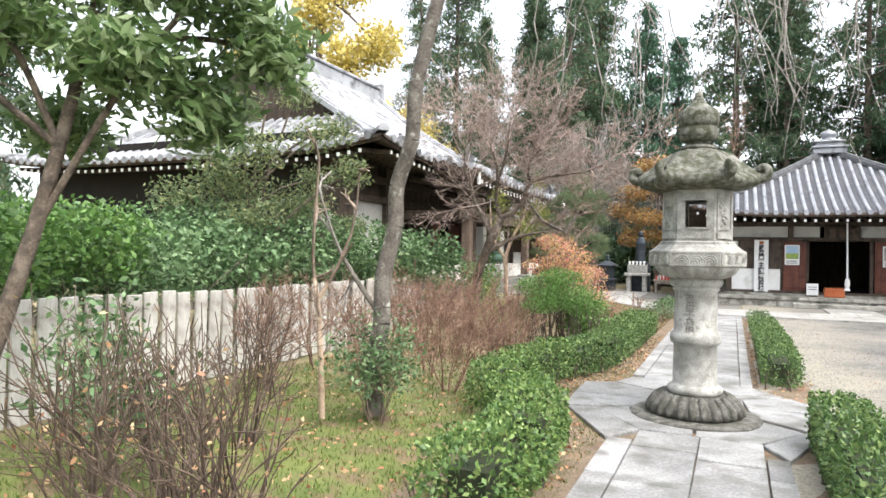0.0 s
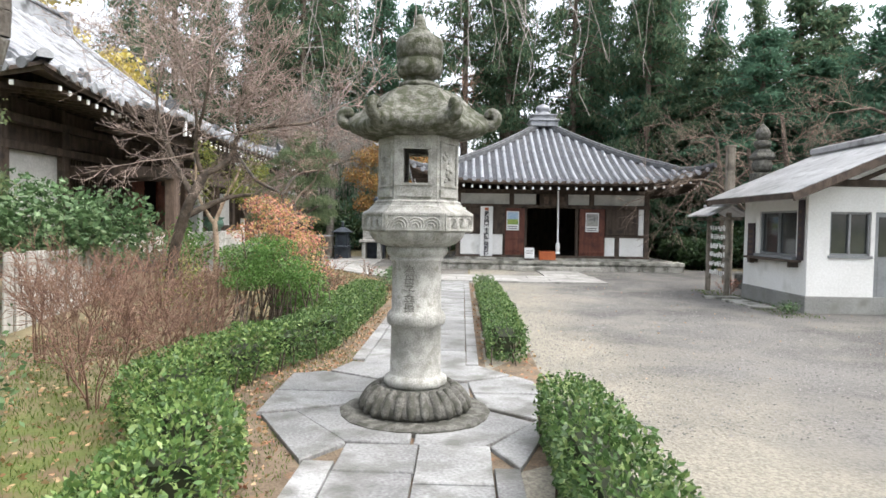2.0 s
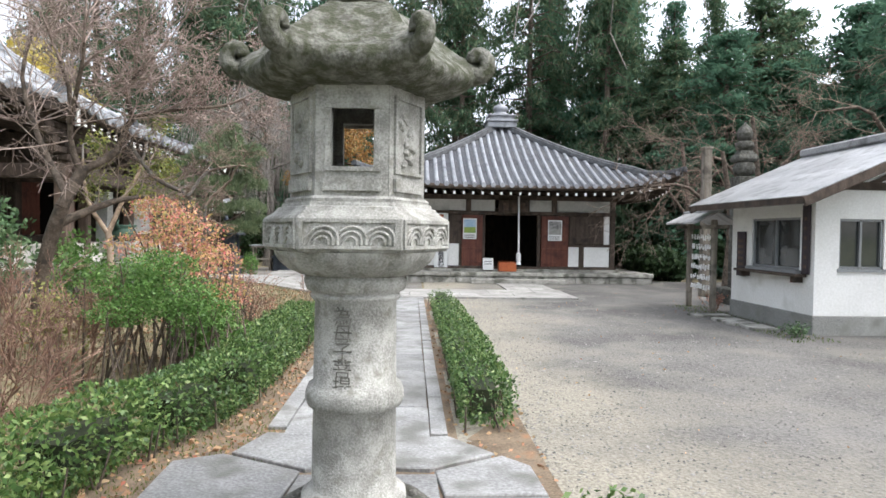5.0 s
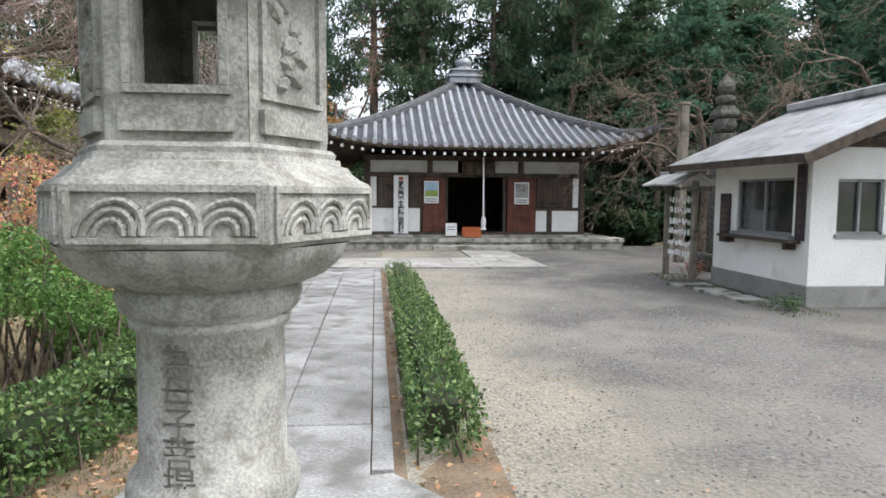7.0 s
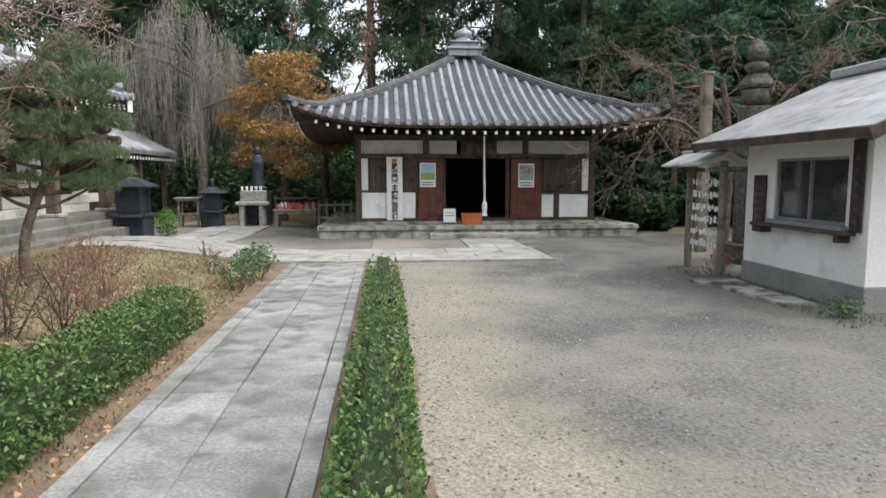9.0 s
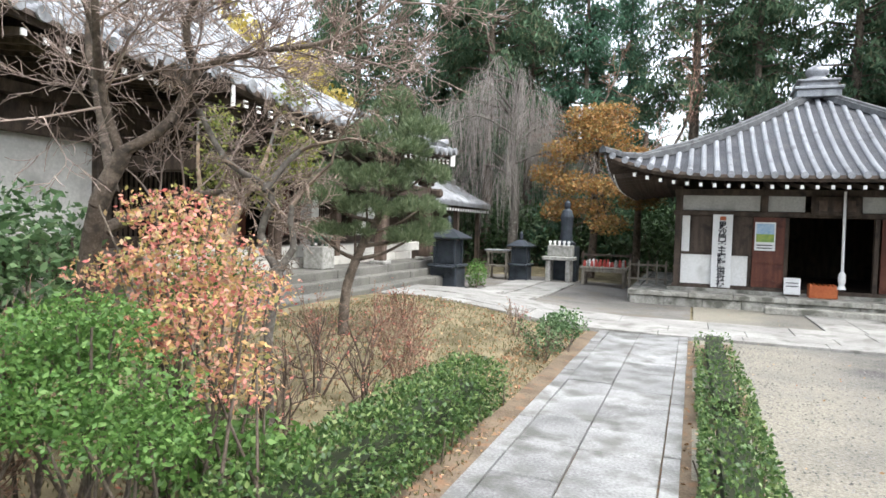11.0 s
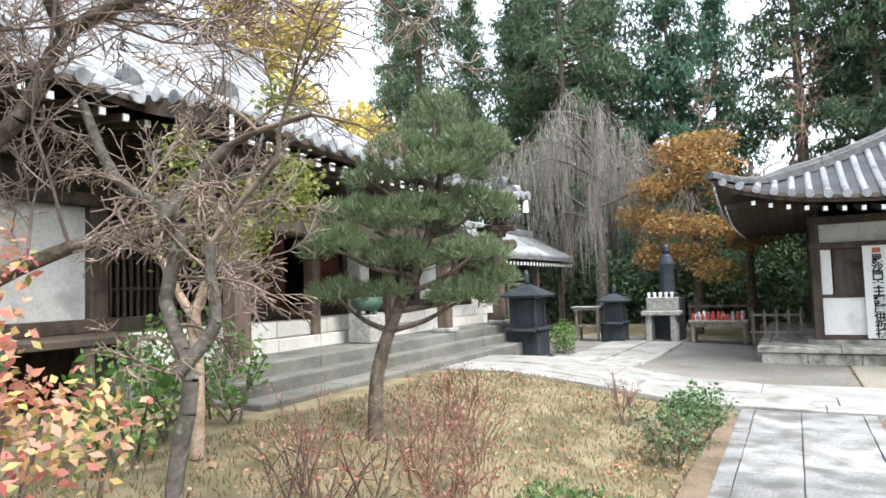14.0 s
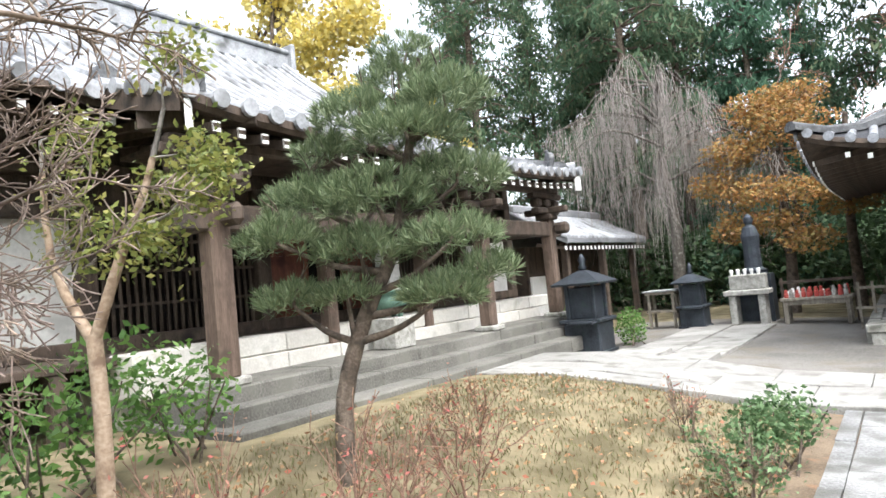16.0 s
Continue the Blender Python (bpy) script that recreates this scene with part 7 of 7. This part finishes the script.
# old plum with a dense bare crown
px, py, pz = -4.3, 11.9, 0.4
bare_tree("plum_tree", (px, py, pz), [
    ([(px - 0.2, py + 0.3, pz), (px + 0.0, py + 0.1, 1.2), (px + 0.3, py - 0.05, 1.9), (px + 0.52, py, 2.35)], 0.10, 0.07, 0),
    ([(px + 0.5, py, 2.3), (px + 0.42, py - 0.1, 2.7), (px + 0.5, py - 0.3, 3.3), (px + 0.3, py - 0.5, 4.1)], 0.045, 0.015, 0.9),
    ([(px + 0.52, py, 2.35), (px + 0.85, py + 0.15, 2.6), (px + 1.0, py + 0.3, 3.05), (px + 1.5, py + 0.45, 3.2), (px + 2.1, py + 0.6, 3.3), (px + 2.6, py + 0.7, 3.6)], 0.05, 0.012, 0.6),
    ([(px + 1.0, py + 0.3, 3.0), (px + 1.0, py + 0.15, 3.4), (px + 1.3, py + 0.2, 3.8)], 0.04, 0.015, 0.8),
    ([(px + 0.45, py - 0.2, 2.9), (px + 0.75, py - 0.5, 3.5), (px + 0.9, py - 0.7, 4.2)], 0.035, 0.014, 0.95),
    ([(px + 0.3, py + 0.1, 2.0), (px - 0.2, py + 0.4, 2.7), (px - 0.5, py + 0.5, 3.6), (px - 0.4, py + 0.7, 4.4)], 0.05, 0.015, 0.95),
    ([(px + 0.2, py + 0.1, 1.7), (px + 0.7, py + 0.5, 2.0), (px + 1.2, py + 0.9, 2.1)], 0.06, 0.015, 0.6)],
    "old plum tree with twisting dark trunk and dense bare twigs", M["bark"], M["twig_plum"], 310, 3, 1.1, kids=5, thin=0.0036, lift=0.12, every=1, twig_r=0.012, per=2)
# crooked lichen-white tree
X, Y = -2.52, 12.2
bare_tree("crooked_tree", (X, Y, gz(X, Y)), [([(X, Y, gz(X, Y)), (X - 0.03, Y, 0.9), (X + 0.02, Y + 0.05, 1.35), (X - 0.2, Y + 0.1, 1.7), (X - 0.1, Y + 0.1, 2.05), (X - 0.55, Y + 0.1, 2.3), (X - 0.9, Y + 0.15, 2.75)], 0.04, 0.024, 0.6),
          ([(X, Y, 1.4), (X + 0.12, Y + 0.1, 1.6), (X + 0.1, Y + 0.1, 1.95), (X + 0.4, Y + 0.2, 2.3)], 0.035, 0.014, 0.8), ([(X - 0.1, Y, 2.05), (X + 0.1, Y + 0.2, 2.4), (X + 0.5, Y + 0.3, 2.5)], 0.03, 0.012, 0.8)],
          "crooked small tree with white lichen and tangled bare twigs", M["bark_lichen"], M["twig_brown"], 312, 3, 0.55, kids=5, thin=0.003, lift=-0.2, every=2, twig_r=0.011)
# tan tree with a few yellow leaves
X, Y = -4.36, 13.88
bare_tree("tan_bark_tree", (X, Y, gz(X, Y)), [([(X, Y, gz(X, Y)), (X + 0.02, Y, 1.1), (X - 0.02, Y, 1.6)], 0.058, 0.05, 0), ([(X - 0.02, Y, 1.55), (X - 0.3, Y - 0.1, 2.1), (X - 0.35, Y - 0.1, 2.9)], 0.04, 0.015, 0.5),
          ([(X - 0.02, Y, 1.55), (X + 0.16, Y + 0.12, 2.1), (X + 0.35, Y + 0.2, 2.5), (X + 0.45, Y + 0.3, 3.0)], 0.042, 0.015, 0.5), ([(X + 0.25, Y + 0.15, 2.25), (X + 0.5, Y + 0.25, 2.3), (X + 0.65, Y + 0.35, 2.5)], 0.018, 0.008, 0.35)],
          "slender tan-barked tree keeping sparse yellow green leaves", M["bark_tan"], M["twig_grey"], 314, 2, 0.55, kids=4, thin=0.004, leaves=(M["yellow_green"], 2600, 0.058, 0.09), twig_r=0.011)
pine_tree(-3.55, 15.15)

# trees behind
weeping("weeping_tree", (-5.9, 31.8, 0.0), 8.2, 3.5, 1500, "silver grey leafless weeping cherry tree", M["bark_lichen"], M["twig_grey"], 320)
leafy_tree("maple_tree", (-2.9, 32.0, 0.0), (-2.9, 32.0, 4.6), [(-2.6, 31.6, 5.2), (-3.8, 31.4, 4.6), (-1.6, 31.9, 4.4), (-3.4, 31.0, 3.4), (-2.0, 31.0, 3.3), (-1.2, 31.4, 2.9), (-2.9, 31.2, 2.6), (-2.4, 32.2, 6.0), (-4.4, 31.3, 3.8), (-3.9, 31.2, 2.5), (-2.2, 31.0, 2.0), (-0.8, 31.6, 3.9), (-3.2, 31.6, 5.8)],
           [(1.3, 1.1, 0.6), (1.0, 1.0, 0.5), (1.0, 1.0, 0.5), (1.1, 0.9, 0.5), (1.1, 0.9, 0.45), (0.9, 0.8, 0.4), (0.9, 0.8, 0.35), (1.0, 0.9, 0.5), (0.8, 0.8, 0.45), (0.8, 0.7, 0.5), (0.8, 0.7, 0.4), (0.8, 0.8, 0.5), (0.9, 0.8, 0.5)], 13000, 0.11, M["maple"], "orange and yellow maple in autumn leaf", M["bark"], 321, 0.18, 0.7, 0.5, 0.4)
bare_tree("bare_tree", (-1.4, 33.5, 0), [([(-1.4, 33.5, 0), (-1.4, 33.5, 3), (-1.2, 33.4, 5.5)], 0.16, 0.07, 1.6), ([(-1.4, 33.5, 3), (-2.6, 33.2, 5), (-3.0, 33, 6.4)], 0.08, 0.03, 1.5), ([(-1.4, 33.5, 3.4), (-0.2, 33.2, 5), (0.3, 33, 6.2)], 0.08, 0.03, 1.5)], "bare reddish brown tree behind the hall", M["bark"], M["twig_red"], 322, 3, 1.0, kids=5, thin=0.008, twig_r=0.03)
gc = [(-22 + dx, 31.5 + dy, z) for dx, dy, z in ((0, 0, 15.5), (1.8, 0, 12.5), (-2.2, 0, 13), (0, -1, 10), (3.2, 0, 9.5), (-3.6, 0, 10), (1.2, 1, 17.5), (5.0, 1, 7.5), (-5.2, 0, 14.5), (-1.5, 0.5, 18), (3.5, 1, 13.5))]
leafy_tree("ginkgo_tree", (-22, 31.5, 0), (-22, 31.5, 17), gc, [(1.7, 1.7, 1.6)] * len(gc), 17000, 0.26, M["ginkgo"], "tall yellow ginkgo behind the large hall", M["bark"], 323, 0.4, 0.8, 0.1, 0.5)
leafy_tree("ginkgo_tree", (-17, 34, 0), (-17, 34, 9), [(-17, 34, 8.5), (-15.5, 34, 6.8), (-18.5, 34, 7), (-16, 33, 5.2)], [(1.6, 1.6, 1.7), (1.5, 1.5, 1.4), (1.5, 1.5, 1.4), (1.6, 1.6, 1.3)], 4500, 0.3, M["ginkgo"], "smaller yellow ginkgo behind the large hall", M["bark"], 324, 0.3, 0.8, 0.1, 0.45)
for i, (x, y, hh) in enumerate([(9.6, 22.5, 5.5), (11.8, 25.0, 7.5), (12.8, 19.5, 8.5), (10.9, 28.5, 7.0), (14.0, 15.5, 9.0)]):
    bare_tree("bare_tree", (x, y, 0), [([(x, y, 0), (x + 0.1, y, hh * 0.4), (x - 0.3, y - 0.2, hh * 0.75)], 0.14, 0.06, 1.6), ([(x, y, hh * 0.35), (x - 1.4, y - 0.5, hh * 0.55), (x - 2.6, y - 0.8, hh * 0.55)], 0.07, 0.025, 1.4), ([(x, y, hh * 0.4), (x + 1.2, y - 0.3, hh * 0.6), (x + 2.2, y - 0.6, hh * 0.62)], 0.07, 0.025, 1.4)],
              "bare brown tree with arching drooping twigs at the yard's edge", M["bark"], M["twig_brown"], 330 + i, 3, 1.1, kids=5, thin=0.0045, lift=-0.1, twig_r=0.015)

# cedars: four kinds, then copies
kinds = [conifer(19, 0.26, 0.10, 2.9, 15000, 401, M["cedar"], "tall dark cedar with ragged drooping crown"), conifer(23, 0.3, 0.22, 3.1, 14000, 402, M["cedar"], "very tall dark cedar with high crown and bare lower trunk"),
         conifer(16, 0.22, 0.05, 2.7, 16000, 403, M["cedar_blue"], "bluish green cedar with dense low crown"), conifer(25, 0.32, 0.30, 2.9, 11500, 404, M["cedar"], "slim tall cedar with open crown")]
spots = []
rc = random.Random(55)
for row, (yy, x0, x1, st) in enumerate([(38.5, -10.4, 26, 3.3), (45, -22, 34, 6.5)]):
    x = x0
    while x < x1:
        spots.append((x + rc.uniform(-0.8, 0.8), yy + rc.uniform(-1.4, 1.4)))
        x += st * rc.uniform(0.8, 1.2)
for y in (15, 19, 23.5, 27.5, 32):
    if y > 14:
        spots.append((17 + rc.uniform(-1, 1), y))
    spots.append((21 + rc.uniform(-1.5, 1.5), y + 2))
# from (18, 9) on: unseen trees round the walk, added to darken and reflect
for p in ((13.6, 31), (12.8, 34.5), (9.8, 35.5), (16.5, 33.5), (8.0, 41.5), (12.0, 41.0), (15.5, 38), (19.5, 36), (-8.2, 36.0), (-15.4, 36.8), (-11.6, 40.5), (18, 9), (22, 5), (-23, 8), (-24, 14), (-22, 2), (-12, -9), (-4, -12), (6, -11), (14, -6)):
    spots.append(p)
for i, (x, y) in enumerate(spots):
    k = kinds[i % 4] if -9 > x or x > -1 or y > 42 else kinds[(1, 3, 1, 3)[i % 4]]
    m = pose(x, y, 0, 0, 0, rc.uniform(0, 360))
    if (x > 8.5 and y < 30 or x > 12.4) and i >= 4:   # younger, lower cedars on the east side
        k = kinds[(2, 0)[i % 2]]
        wide = rc.uniform(1.25, 1.5)
        m = m @ Matrix.Diagonal((wide, wide, rc.uniform(0.52, 0.70), 1))
    if i < 4:
        kinds[i].matrix_basis = m
    else:
        copy_thing(k, m)
for x, y, h in ((13.6, 36.8, 0.86), (11.2, 38.2, 1.0), (16.0, 37.2, 0.78), (19.0, 34.0, 0.66)):
    copy_thing(kinds[(0, 2)[int(x) % 2]], pose(x, y, 0, 0, 0, x * 40) @ Matrix.Diagonal((h, h, h, 1)))
# added rise behind the cedars, closing sky gaps; forest shade in its colour
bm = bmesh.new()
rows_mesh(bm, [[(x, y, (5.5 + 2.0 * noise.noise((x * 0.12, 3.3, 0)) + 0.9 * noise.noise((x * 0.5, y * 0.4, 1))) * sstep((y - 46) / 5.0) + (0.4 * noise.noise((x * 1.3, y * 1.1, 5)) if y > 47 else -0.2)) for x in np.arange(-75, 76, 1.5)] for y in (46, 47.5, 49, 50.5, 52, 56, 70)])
tagged(part("backdrop", bm, mat("wooded slope with painted shade", (0.018, 0.035, 0.016), (0.06, 0.09, 0.04), 0.8, 6, 0.95, 1.0, (0.03, 0.04, 0.02), 0.45, dist=0.3), None), "added wooded slope behind the cedars, forest shade in its dark colour", "hill", kind="structure")
# dark understory under the cedars
for i, (x, y, w, h) in enumerate([(-8, 36, 3.5, 2.2), (-2, 36.5, 3.5, 2.2), (4, 37, 3.5, 2.4), (-5, 40, 4.0, 3.0), (1, 40, 4.0, 3.0), (-11, 40, 4.0, 3.0), (18, 40, 4.0, 3.0), (8, 40, 4.0, 3.0), (10, 36, 3.2, 1.8), (11.0, 30, 2.0, 1.2), (14.5, 25, 2.2, 1.7), (14.5, 19.5, 2.2, 1.6), (14.5, 14, 2.2, 1.6), (-14, 36, 3.5, 2.0), (9.3, 27.5, 0.9, 0.8)]):
    rb = random.Random(i)
    bank((x, y, 0), [((x + rb.uniform(-1, 1) * w * 0.6, y + rb.uniform(-1, 1), h * rb.uniform(0.5, 1.0)), (w * 0.5, 1.2, h * 0.7)) for _ in range(5)], 5000, 0.24, M["under"], "dark evergreen undergrowth below the cedars", 420 + i, "undergrowth")

# ground cover
on_path = lambda x, y: x > -1.75 and y < 19.6
litter((-5.0, -0.72, 1.0, 9.5), 30000, 0, 0, M["grass"], 0.045, "short moss and grass blades on the garden ground", "garden_grass", 501, True, 0.04)
litter((-4.8, -0.95, 9.0, 19.5), 20000, 0, 0, M["grass_dry"], 0.06, "short straw-coloured grass on the lawn", "lawn_grass", 502, True, 0.05)
litter((-5.0, -0.75, 2.0, 19.4), 4200, 0, 0, M["litter"], 0.05, "scattered fallen brown leaves on the lawn", "fallen_leaves", 503)
litter((-1.75, -0.9, 5.0, 19.4), 1500, 0, 0, M["litter"], 0.055, "fallen leaves along the hedge foot", "fallen_leaves", 504)
litter((0.6, 1.3, 7.0, 18.5), 500, 0, 0, M["litter"], 0.05, "fallen leaves under the narrow hedge", "fallen_leaves", 505)
litter((6.2, 7.0, 13.4, 18.5), 900, 0, 0, M["grass"], 0.07, "grass tufts at the foot of the office", "edge_grass", 506, True, 0.06)
litter((1.3, 9, 8, 24), 260, 0, 0, M["litter"], 0.035, "few dry leaves on the gravel", "fallen_leaves", 507)

rp = np.random.default_rng(91)
n = 14000
c = np.stack([1.25 + 7.0 * rp.uniform(size=n) ** 1.3, rp.uniform(6.5, 21.0, n), np.full(n, 0.016)], axis=1)
c = c[(c[:, 0] < 6.4) | (c[:, 1] < 13.5)]
n = len(c)
o = np.array([(1, 0, 0), (0, 1, 0), (-1, 0, 0), (0, -1, 0), (0, 0, 0.7)], float)
v = (c[:, None, :] + o[None] * rp.uniform(0.006, 0.016, (n, 1, 1)) * rp.uniform(0.7, 1.3, (n, 5, 1))).reshape(-1, 3)
f = (np.array([(0, 1, 4), (1, 2, 4), (2, 3, 4), (3, 0, 4)])[None] + (np.arange(n) * 5)[:, None, None]).reshape(-1, 3)
tagged(raw_mesh("pebbles", v, f, mat("grey pebbles", (0.09, 0.088, 0.082), (0.22, 0.213, 0.20), 3, 20, 0.9, 0.0, island=0.4)), "loose grey pebbles strewn over the yard", "gravel", kind="stuff")
for k, (x, y, w, d) in enumerate(((6.35, 16.6, 0.75, 0.4), (6.4, 15.7, 0.5, 0.8), (6.45, 14.9, 0.45, 0.6))):
    bm = slab_mesh(w, d, 0.1, 900 + k)
    bmesh.ops.translate(bm, verts=bm.verts, vec=(x, y, 0.06))
    tagged(part("stepping_stone", bm, M["podium"], None), "flat grey stepping stone beside the office", "stone", "stones by the office")
build_paving()
